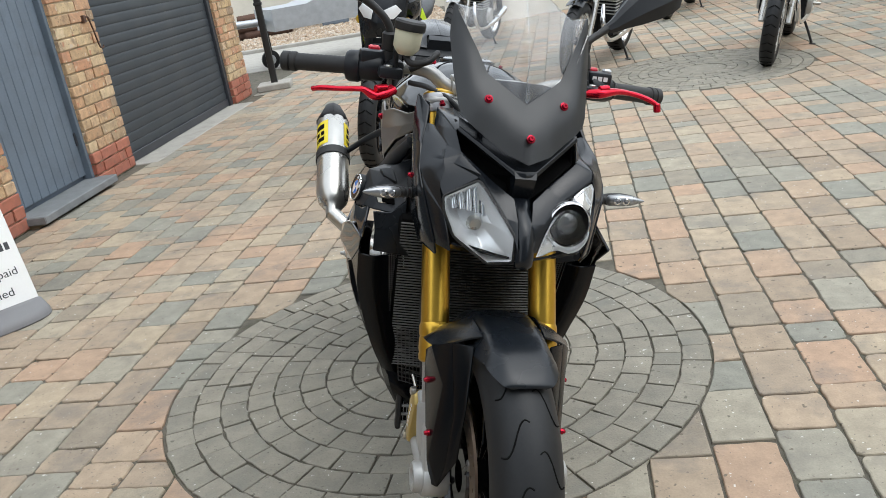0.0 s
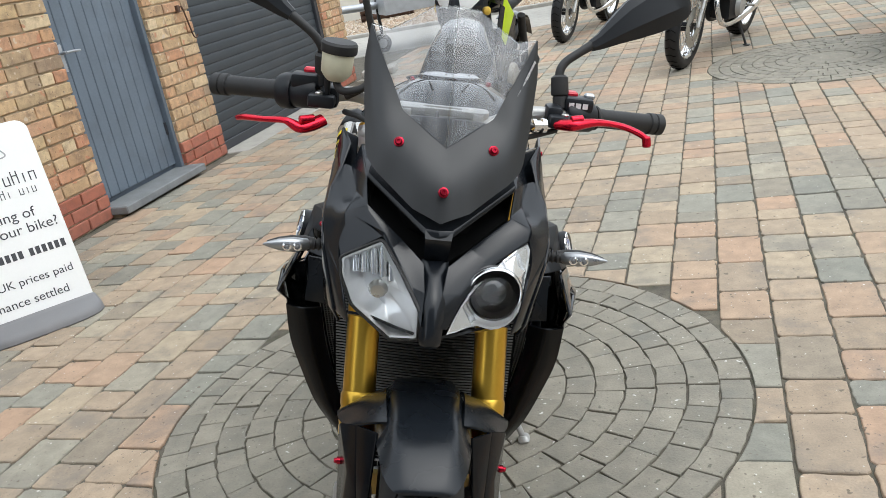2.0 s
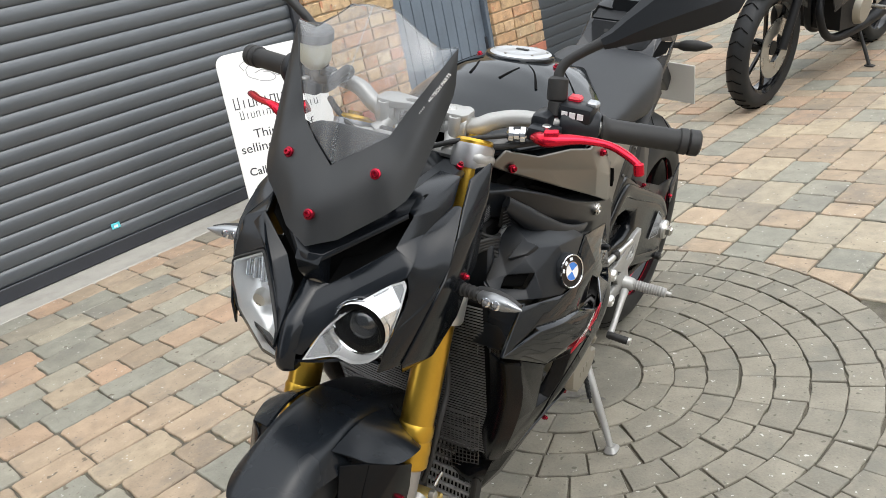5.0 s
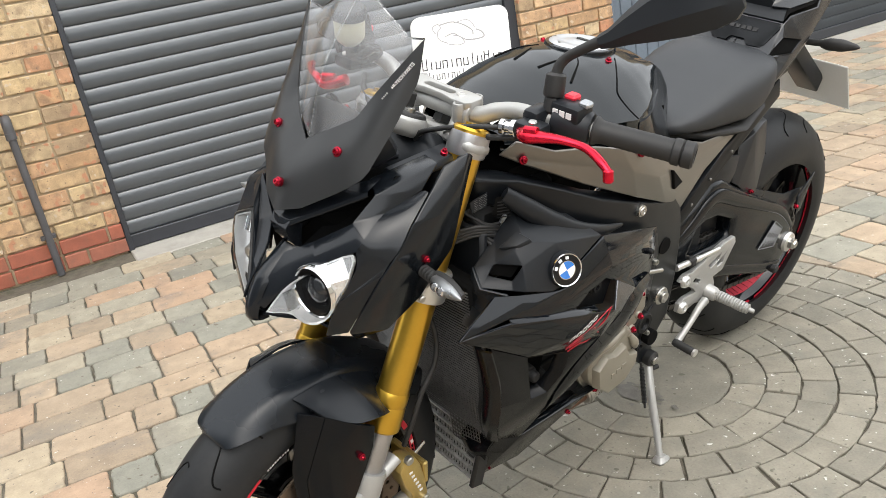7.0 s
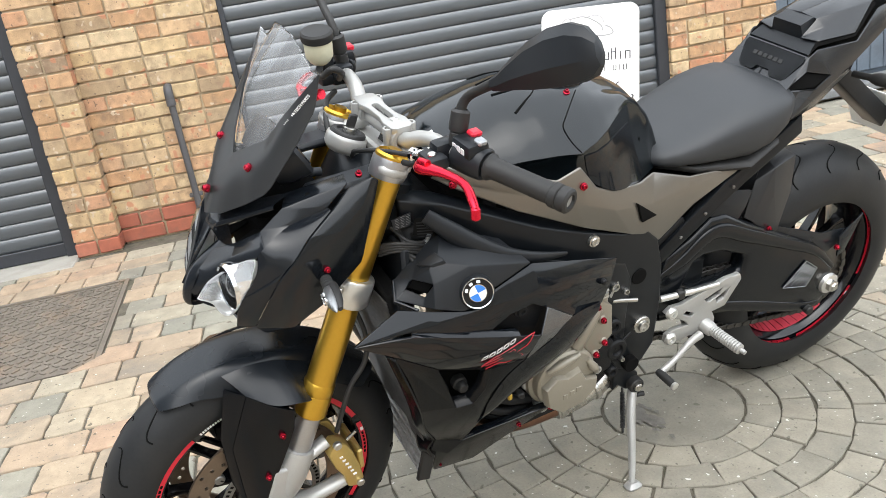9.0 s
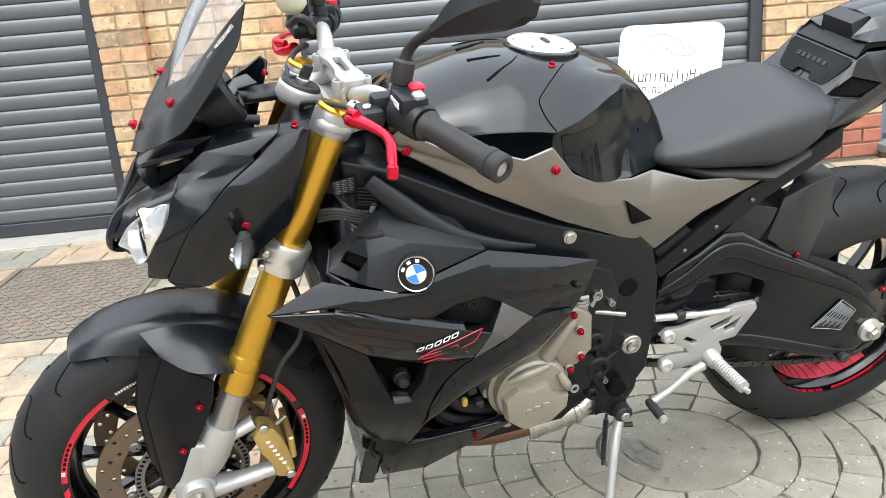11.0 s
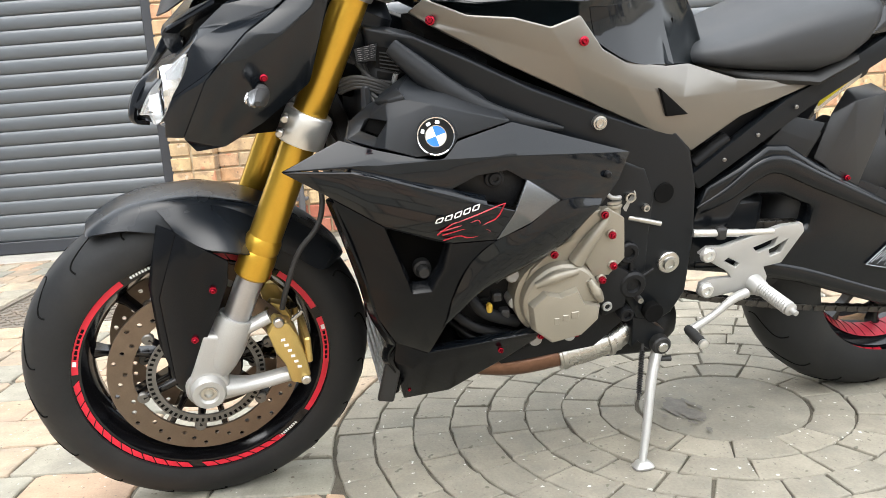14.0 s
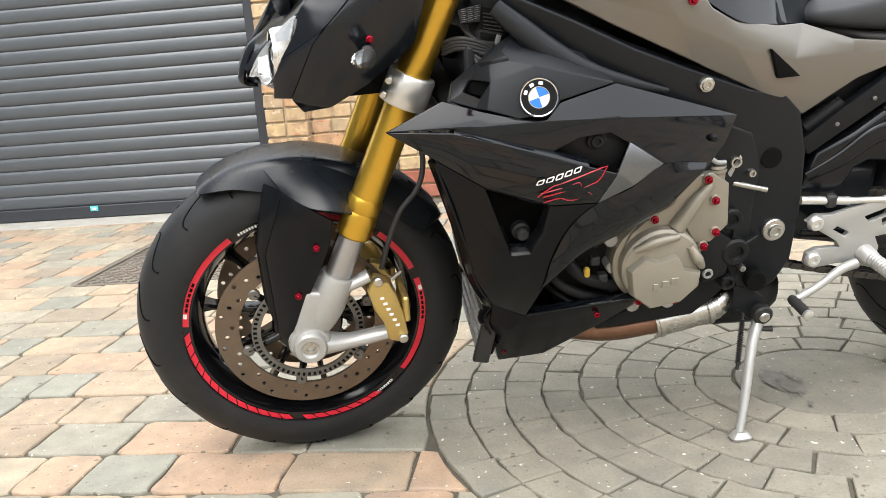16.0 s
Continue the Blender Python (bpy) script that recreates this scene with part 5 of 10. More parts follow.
part("reservoir_hose", tube_bm([(-0.182, 0.303, 1.028), (-0.170, 0.292, 1.012), (-0.140, 0.288, 1.018), (-0.120, 0.300, 1.035), (-0.128, 0.320, 1.02), (-0.165, 0.330, 0.995)], 0.0065, 8, 6), M_RUBBER, res, smooth=60)
# mirrors
for sgn in (1, -1):
    sway = [(0.205, 0.360, 1.005), (0.204, 0.366, 1.030), (0.198, 0.376, 1.062), (0.206, 0.384, 1.082), (0.232, 0.393, 1.102), (0.262, 0.404, 1.122)] if sgn > 0 else [(-0.205, 0.357, 1.005), (-0.205, 0.352, 1.030), (-0.208, 0.349, 1.062), (-0.221, 0.347, 1.085), (-0.245, 0.346, 1.105), (-0.275, 0.350, 1.125)]
    stem = part("mirror", tube_bm(sway, [0.010, 0.009, 0.008, 0.0075, 0.0075, 0.009], 12, 6), M_RUBBER, bar, "black handlebar mirror", 60)
    part("mirror_boot", lathe_bm([(0.011, 0.0), (0.0125, 0.002), (0.0125, 0.020), (0.0110, 0.022), (0.0145, 0.024), (0.0155, 0.028), (0.0150, 0.054), (0.0105, 0.058)], 20, between(sway[0], sway[2])[0], caps=False), M_RUBBER, stem, "ribbed rubber boot", 35)
    ax = (Vector((0.430, 0.458, 1.212)) - Vector((0.255, 0.402, 1.116))).normalized()
    upv = Vector((-0.35, 0.1, 0.93)).normalized()
    upv = (upv - ax * upv.dot(ax)).normalized()
    dep = ax.cross(upv).normalized()
    secs = []
    for t, a, b, lift in ((0.0, 0.010, 0.010, 0.0), (0.018, 0.014, 0.013, 0.0), (0.045, 0.022, 0.018, 0.004), (0.085, 0.034, 0.023, 0.008), (0.125, 0.041, 0.025, 0.009), (0.160, 0.041, 0.023, 0.007), (0.185, 0.033, 0.018, 0.003), (0.198, 0.018, 0.010, 0.0), (0.201, 0.004, 0.003, 0.0)):
        c = Vector((0.250, 0.400, 1.113)) + ax * t + upv * lift
        secs.append([c + upv * (a * p) + dep * (b * q) for p, q in ((1.0, 0.25), (0.62, 0.80), (-0.30, 1.0), (-0.96, 0.45), (-0.96, -0.45), (-0.30, -1.0), (0.62, -0.80), (1.0, -0.25))])
    hb = loft_bm(secs)
    gl = loft_bm([oval(Vector((0.250, 0.400, 1.113)) + ax * 0.120 + upv * 0.008 - dep * (0.0225 if dep.y < 0 else -0.0225), ax, upv, 0.066, 0.032, 20, 2.6), oval(Vector((0.250, 0.400, 1.113)) + ax * 0.120 + upv * 0.008 - dep * (0.026 if dep.y < 0 else -0.026), ax, upv, 0.064, 0.030, 20, 2.6)])
    if sgn < 0:
        hb.transform(Matrix.Translation((-0.013, -0.052, 0.004)) @ FLIP)
        gl.transform(Matrix.Translation((-0.013, -0.052, 0.004)) @ FLIP)
    shell = part("mirror_housing", hb, M_PLASTIC, bar, "faceted black mirror housing", 27)
    part("mirror_glass", gl, M_CHROME, shell, "", 40)

# ---- front mask, lamps and screen ----
def polyline(pts, n):
    """n points evenly along straight runs, corners kept sharp."""
    pts = [Vector(p) for p in pts]
    run = [0.0]
    for a, b in zip(pts, pts[1:]):
        run.append(run[-1] + (b - a).length)
    out = []
    for k in range(n):
        d = run[-1] * k / (n - 1)
        i = max(j for j in range(len(run)) if run[j] <= d + 1e-9)
        i = min(i, len(pts) - 2)
        out.append(pts[i].lerp(pts[i + 1], (d - run[i]) / (run[i + 1] - run[i])))
    return out


# brow between the intake slot and the lamp: a crest line, a groove line and the lamp's upper edge
CREST = [(0.017, -0.002, 0.838), (0.049, 0.031, 0.857), (0.104, 0.058, 0.898), (0.110, 0.096, 0.930)]
brow_v = [CREST[0], CREST[1], CREST[2], (0.012, -0.030, 0.806), (0.034, -0.022, 0.806), (0.068, 0.015, 0.846), (0.124, 0.048, 0.884),
          (0.0225, -0.048, 0.762), (0.042, -0.024, 0.796), (0.073, 0.007, 0.8345), (0.1315, 0.039, 0.871), (0.013, -0.056, 0.768), (0.135, 0.052, 0.886)]
brow_f = [(2, 12, 6), (0, 1, 5, 4, 3), (1, 2, 6, 5), (3, 4, 7, 11), (4, 8, 7), (4, 5, 9, 8), (5, 6, 10, 9), (6, 12, 10)]
part("headlight_brow", facets_bm(brow_v, brow_f, 0.004, 0.0025), M_MASK, bike, "satin black brow over the headlight", 40, STEER)
brow_w = [(-x, y, z) for x, y, z in brow_v]
brow_w[7:11] = [(-0.0165, -0.046, 0.776), (-0.030, -0.030, 0.806), (-0.050, -0.010, 0.834), (-0.078, 0.016, 0.868)]
brow_w[6], brow_w[12] = (-0.104, 0.050, 0.888), (-0.116, 0.048, 0.880)
part("headlight_brow", facets_bm(brow_w, brow_f, 0.004, 0.0025), M_MASK, bike, "satin black brow over the headlight", 40, STEER)
temple = facets_bm([(-0.078, 0.0165, 0.8685), (-0.104, 0.057, 0.897), (-0.135, 0.052, 0.887), (-0.1325, 0.041, 0.873), (-0.1400, 0.032, 0.847), (-0.1345, 0.018, 0.833), (-0.106, 0.030, 0.868)], [(0, 1, 6), (1, 2, 3, 6), (6, 3, 4, 5), (0, 6, 5)], 0.004, 0.0)
part("cowl_temple", temple, M_MASK, bike, "satin black cowl over the reflector lamp", 40, STEER)
# flat dark plane behind the brow, and the rounded band under it
deck_v = [CREST[2], CREST[3], (0.127, 0.204, 0.950), (0.137, 0.162, 0.923), (0.135, 0.052, 0.886), (0.075, 0.118, 0.936), (0.088, 0.215, 0.946), (0.124, 0.100, 0.904)]
deck_f = [(0, 1, 3, 7), (1, 2, 3), (0, 7, 4), (1, 5, 6, 2)]
pair("cowl_deck", facets_bm(deck_v, deck_f, 0.004, 0.002), M_MASK, bike, "flat black upper cowl plane", 25, STEER)
L1 = [(0.149, 0.163, 0.924), (0.162, 0.119, 0.898), (0.167, 0.077, 0.858), (0.163, 0.055, 0.834), (0.138, 0.014, 0.747)]
band = skin_bm([[(0.137, 0.162, 0.923), (0.124, 0.100, 0.904), (0.135, 0.052, 0.886), (0.1325, 0.040, 0.872)],
                [(0.145, 0.163, 0.925), (0.146, 0.112, 0.903), (0.153, 0.066, 0.873), (0.1395, 0.031, 0.846)],
                [(0.149, 0.163, 0.924), (0.162, 0.117, 0.897), (0.166, 0.073, 0.856), (0.1330, 0.006, 0.806)]], 5, 0.004, m=4)
pair("headlight_cowl", band, M_MASK, bike, "satin black rounded headlight side cowl", 45, STEER)
cheek_v = [(0.166, 0.073, 0.856), L1[3], L1[4], (0.118, -0.012, 0.744), (0.1255, -0.008, 0.776), (0.1330, 0.006, 0.806)]
pair("cowl_cheek", facets_bm(cheek_v, [(0, 1, 5), (1, 2, 4, 5), (2, 3, 4)], 0.004, 0.002), M_MASK, bike, "satin black cheek under the lamp", 30, STEER)
# gloss blade: a lit upper facet, a dark lower facet and a flange beside the fork
blade_v = [(0.141, 0.198, 0.951), L1[0], L1[1], L1[2], L1[3], L1[4], (0.157, 0.234, 0.967), (0.154, 0.247, 0.957), (0.164, 0.214, 0.928), (0.168, 0.168, 0.892), (0.1705, 0.118, 0.862),
           (0.156, 0.072, 0.734), (0.163, 0.129, 0.766), (0.157, 0.203, 0.817), (0.130, 0.240, 0.950), (0.128, 0.194, 0.815), (0.130, 0.03, 0.722)]
blade_f = [(0, 1, 8, 6), (1, 2, 9, 8), (2, 3, 10, 9), (3, 4, 10), (4, 5, 11, 10), (5, 16, 11), (10, 11, 12, 9), (9, 12, 13, 8), (6, 8, 7), (8, 13, 7), (7, 13, 15, 14)]
blade_l, blade_r = pair("cowl_blade", facets_bm([(x + 0.003, y, z) for x, y, z in blade_v], blade_f, 0.005, 0.0035), M_COWL, bike, "glossy folded cowl blade", 38, STEER)
nose = [[(-u, v + d, w - e), (-u * 0.55, v + d * 0.25, w - e * 0.3), (0.0, v, w), (u * 0.55, v + d * 0.25, w - e * 0.3), (u, v + d, w - e)] for u, v, w, d, e in (
    (0.020, 0.016, 0.838, 0.010, 0.003), (0.0175, -0.020, 0.818, 0.010, 0.004), (0.0165, -0.046, 0.797, 0.010, 0.002), (0.016, -0.063, 0.762, 0.010, 0.0),
    (0.0145, -0.062, 0.738, 0.007, -0.002), (0.011, -0.036, 0.731, 0.001, -0.002))]
part("nose_ridge", skin_bm(nose, 2, 0.006, m=4), M_MASK, bike, "satin black centre ridge", 35, STEER)
block = loft_bm([[(-0.020, 0.012, 0.884), (0.020, 0.012, 0.884), (0.022, 0.034, 0.892), (-0.022, 0.034, 0.892)], [(-0.0185, 0.004, 0.874), (0.0185, 0.004, 0.874), (0.021, 0.032, 0.882), (-0.021, 0.032, 0.882)],
                 [(-0.0175, 0.010, 0.852), (0.0175, 0.010, 0.852), (0.018, 0.032, 0.856), (-0.018, 0.032, 0.856)], [(-0.016, 0.024, 0.832), (0.016, 0.024, 0.832), (0.016, 0.032, 0.832), (-0.016, 0.032, 0.832)]])
part("nose_block", block, M_MASK, bike, "satin black block between the intakes", 30, STEER)
lip = facets_bm([(0.0, 0.050, 0.906), (0.022, 0.056, 0.912), (0.104, 0.118, 0.950), (0.0, 0.009, 0.886), (0.019, 0.013, 0.8855), (0.107, 0.086, 0.9385), (0.0, 0.004, 0.8765), (0.0185, 0.008, 0.8765), (0.109, 0.084, 0.9310), (0.0, 0.024, 0.874), (0.020, 0.026, 0.874), (0.109, 0.100, 0.928)],
                [(0, 1, 4, 3), (1, 2, 5, 4), (3, 4, 7, 6), (4, 5, 8, 7), (6, 7, 10, 9), (7, 8, 11, 10)], 0.0, 0.0015)
pair("intake_lip", lip, M_MASK, bike, "thin lip over the intake slot", 30, STEER)
# near-black facets paint the deep shade of the intake slots
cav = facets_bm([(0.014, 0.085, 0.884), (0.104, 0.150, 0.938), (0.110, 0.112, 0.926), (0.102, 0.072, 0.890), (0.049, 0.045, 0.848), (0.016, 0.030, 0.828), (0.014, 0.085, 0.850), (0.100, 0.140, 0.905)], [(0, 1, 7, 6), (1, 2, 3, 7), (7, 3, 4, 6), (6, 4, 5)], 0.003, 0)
pair("intake_shade", cav, M_SHADEBLACK, bike, "", 25, STEER)
chin = skin_bm([[(0.0, -0.050, 0.750), (0.035, -0.036, 0.752), (0.062, -0.020, 0.754), (0.088, -0.008, 0.757), (0.114, -0.004, 0.758)], [(0.0, 0.0, 0.738), (0.035, 0.0, 0.737), (0.07, 0.01, 0.738), (0.100, 0.022, 0.741), (0.122, 0.028, 0.742)]], 4, 0.004)
pair("lower_cowl", chin, M_MASK, bike, "", 35, STEER)
# added filler, its near-black colour stands for the shade inside the mask
part("mask_shade_fill", loft_bm([[(-0.10, 0.065, 0.73), (0.10, 0.065, 0.73), (0.115, 0.065, 0.80), (0.085, 0.075, 0.862), (-0.085, 0.075, 0.862), (-0.115, 0.065, 0.80)], [(-0.10, 0.17, 0.73), (0.10, 0.17, 0.73), (0.115, 0.17, 0.80), (0.105, 0.18, 0.925), (-0.105, 0.18, 0.925), (-0.115, 0.17, 0.80)]]), M_SHADEBLACK, bike, "", None, STEER)


def lamp_shell(loop, depth, mat, name, label, bead=0.003):
    """A reflector bowl behind an outline, with a bright rim."""
    c = sum((Vector(p) for p in loop), Vector()) / len(loop)
    secs = []
    for s, d in ((1.0, -0.002), (0.93, 0.0), (0.90, 0.010), (0.78, depth * 0.6), (0.5, depth), (0.05, depth * 1.05)):
        secs.append([c + (Vector(p) - c) * s + Vector((0, d, 0)) for p in loop])
    b = loft_bm(secs, caps=False)
    return part(name, b, mat, bike, label, 30, STEER)


def cover(loop, parent, bulge=0.008):
    c = sum((Vector(p) for p in loop), Vector()) / len(loop)
    secs = [[c + (Vector(p) - c) * s + Vector((0, -d, 0)) for p in loop] for s, d in ((1.0, 0.003), (0.7, 0.003 + bulge * 0.5), (0.35, 0.003 + bulge * 0.9), (0.02, 0.003 + bulge))]
    ob = part("lamp_cover", loft_bm(secs, caps=False), M_LENS, parent, "clear plastic lamp cover", 60)
    ob.visible_shadow = False
    return ob


LOOP_L = smooth_path([(0.0225, -0.045, 0.755), (0.040, -0.026, 0.792), (0.058, -0.008, 0.814), (0.095, 0.018, 0.847), (0.130, 0.037, 0.868), (0.134, 0.030, 0.848), (0.131, 0.020, 0.822), (0.128, 0.006, 0.800), (0.124, -0.006, 0.780), (0.108, -0.016, 0.763), (0.086, -0.024, 0.758), (0.066, -0.028, 0.764), (0.050, -0.034, 0.762), (0.034, -0.041, 0.757)], 2)
lamp = lamp_shell(LOOP_L, 0.030, M_BOWL, "headlight", "clear projector headlight in a chrome bezel")
LC = Vector((0.088, -0.012, 0.803))
lax = Vector((0.10, -1, 0.08)).normalized()
lm = between(LC - lax * 0.030, LC + lax)[0]
part("projector_ring", lathe_bm([(0.030, 0.0), (0.038, 0.0), (0.041, 0.006), (0.041, 0.022), (0.038, 0.026), (0.034, 0.022), (0.031, 0.010), (0.030, 0.0)], 36, lm, caps=False), M_CHROME, lamp, "chrome projector ring", 40)
part("projector_shroud", lathe_bm([(0.0245, 0.012), (0.0270, 0.021), (0.0345, 0.0245), (0.0350, 0.012), (0.0245, 0.004)], 36, lm, caps=False), M_SHADEBLACK, lamp, smooth=40)
part("projector_lens", lathe_bm([(0.026, 0.004), (0.0255, 0.010), (0.022, 0.017), (0.015, 0.022), (0.007, 0.0245), (0.0, 0.025)], 30, lm, caps=False), M_DARKGLASS, lamp, "dark projector lens", 60)
bz = bmesh.new()
edges = []
rim = [Vector(p) + Vector((0, -0.0005, 0)) for p in LOOP_L]
hole = []
for k in range(36):
    q = lm @ Vector((0.0415 * math.cos(2 * math.pi * k / 36), 0.0415 * math.sin(2 * math.pi * k / 36), 0.021))
    near = min(rim, key=lambda p: (p - q).length)
    hole.append(q if q.x < 0.124 and q.z > 0.766 else q.lerp(near, 0.25))
for ring_p in (rim, hole):
    vs = [bz.verts.new(p) for p in ring_p]
    edges += [bz.edges.new((vs[i], vs[(i + 1) % len(vs)])) for i in range(len(vs))]
bmesh.ops.triangle_fill(bz, use_beauty=True, edges=edges, normal=(0, -1, 0))
part("lamp_bezel", bz, M_BEZEL, lamp, "bright chrome lamp bezel", 30)
part("marker_lamp", rod_bm((0.119, 0.022, 0.838), (0.119, 0.036, 0.838), 0.007, None, 12), M_RUBBER, lamp, smooth=40)
cover(LOOP_L, lamp)


def eased(poly, r=0.005, n=3):
    """An outline with straight sides, points along them and small round corners."""
    out = []
    for i, p in enumerate(poly):
        a, p, b = Vector(poly[i - 1]), Vector(p), Vector(poly[(i + 1) % len(poly)])
        da, db = (a - p).normalized() * min(r, (a - p).length * 0.4), (b - p).normalized() * min(r, (b - p).length * 0.4)
        out += [p + da, p + (da + db) * 0.22, p + db]
        q = b + (p - b).normalized() * min(r, (b - p).length * 0.4)
        out += [(p + db).lerp(q, k / n) for k in range(1, n)]
    return out


LOOP_R = eased([(-0.077, 0.014, 0.864), (-0.047, -0.014, 0.828), (-0.0175, -0.045, 0.786), (-0.0165, -0.049, 0.744), (-0.056, -0.031, 0.733), (-0.113, -0.007, 0.769), (-0.132, 0.008, 0.808), (-0.134, 0.017, 0.832)])
lamp2 = lamp_shell(LOOP_R, 0.035, M_BOWL, "headlight", "clear reflector headlight with fluted bowl")
for j, (x, w0, w1) in enumerate(((-0.060, 0.80, 0.845), (-0.073, 0.805, 0.848), (-0.086, 0.808, 0.846), (-0.099, 0.81, 0.842), (-0.112, 0.81, 0.836))):
    part("reflector_flute", rod_bm((x, 0.020, w0), (x - 0.004, 0.034, w1), 0.0062, None, 10), M_CHROME, lamp2, smooth=60)
part("bulb_shield", lathe_bm([(0.0, 0.0), (0.013, 0.0), (0.014, 0.004), (0.010, 0.014), (0.0, 0.016)], 20, between((-0.078, 0.010, 0.792), (-0.076, -0.99, 0.80))[0]), M_STEEL, lamp2, "round bulb cap", 40)
cover(LOOP_R, lamp2, 0.012)
trim = tube_bm([*LOOP_R[::2], LOOP_R[0]], 0.0028, 6, 2)
part("lamp_seal", trim, M_RUBBER, lamp2, "black lamp seal", 60)
# screen
EDGE = [(0, 0.001, 0.899), (0.040, 0.017, 0.912), (0.074, 0.044, 0.934), (0.098, 0.058, 0.951), (0.113, 0.078, 0.966), (0.122, 0.122, 1.024), (0.129, 0.165, 1.086), (0.1235, 0.180, 1.137)]
WINDOW = [(0, 0.066, 0.989), (0.034, 0.083, 1.010), (0.066, 0.105, 1.030), (0.082, 0.124, 1.062), (0.100, 0.146, 1.094), (0.114, 0.166, 1.120), (0.122, 0.180, 1.136)]
E0, E2 = polyline(EDGE, 25), polyline(WINDOW, 25)
E1 = [a.lerp(b, 0.5) + Vector((0.0015, -0.008, 0.004)) * min(1, 1.6 * (1 - k / 24)) for k, (a, b) in enumerate(zip(E0, E2))]
TOPE = polyline([(0, 0.176, 1.174), (0.034, 0.179, 1.170), (0.066, 0.181, 1.148), (0.094, 0.182, 1.131), (0.1215, 0.182, 1.1365)], 25)


def fullrow(row):
    return [(-x, y, z) for x, y, z in reversed(row[1:])] + list(row)


scr = part("wind_deflector", skin_bm([fullrow(E0), fullrow(E1), fullrow(E2)], 1, 0.003, m=4), M_SCREEN, bike, "satin black fly screen with a clear window", 40, STEER)
midw = [tuple(Vector(a) * 0.5 + Vector(b) * 0.5 + Vector((0, -0.014 * (1 - k / 24), 0.004 * (1 - k / 24)))) for k, (a, b) in enumerate(zip(E2, TOPE))]
lowp = [tuple(Vector(p) + Vector((0, 0.0045, 0))) for p in E2]
cw = part("screen_window", skin_bm([fullrow(lowp), fullrow(midw), fullrow(TOPE)], 1, 0.0, m=6), M_CLEAR, scr, "clear tinted plastic window", 60)
cw.visible_shadow = False
part("screen_crease", tube_bm([Vector(p) + Vector((0, -0.0015, 0)) for p in (fullrow(lowp)[24], fullrow(midw)[24], fullrow(TOPE)[24])], 0.0012, 6, 6), M_LENS, scr, "bright moulded crease", smooth=60)
part("screen_edge", tube_bm(fullrow(TOPE), 0.0014, 6, 1), M_LENS, scr, smooth=60)
for x, v, w in ((0.066, 0.0755, 0.988), (-0.066, 0.0755, 0.988), (0, 0.016, 0.939)):
    n = Vector((x * 2.5, -1, 0.55)).normalized()
    red_bolt(scr, Vector((x, v, w)) + n * (0.0085 if x else 0.004), n, None, 0.0085)
slab = text_mesh("HI-TECH PARTS", 0.0064, M_WHITEDECAL, 0.0003, bold=0.0001)
a0, a1 = Vector((0.079, 0.103, 1.022)), Vector((0.1195, 0.165, 1.104))
xa = (a1 - a0).normalized()
nn = Vector((0.75, -0.60, 0.12))
nn = (nn - xa * nn.dot(xa)).normalized()
mt = Matrix((xa, nn.cross(xa), nn)).transposed().to_4x4()
mt.translation = Vector((0.1045, 0.1485, 1.084)) + nn * 0.0075 + xa * 0.010
part("screen_lettering", slab, None, scr, "white slogan lettering", m=mt)
tb = bmesh.new()
for j in range(4):
    box_bm(-0.041 + j * 0.0031, 0, 0, 0.0019, 0.0042, 0.0004, 0, bm=tb)
part("screen_lettering", tb, M_TEXTGREY, scr, m=mt)
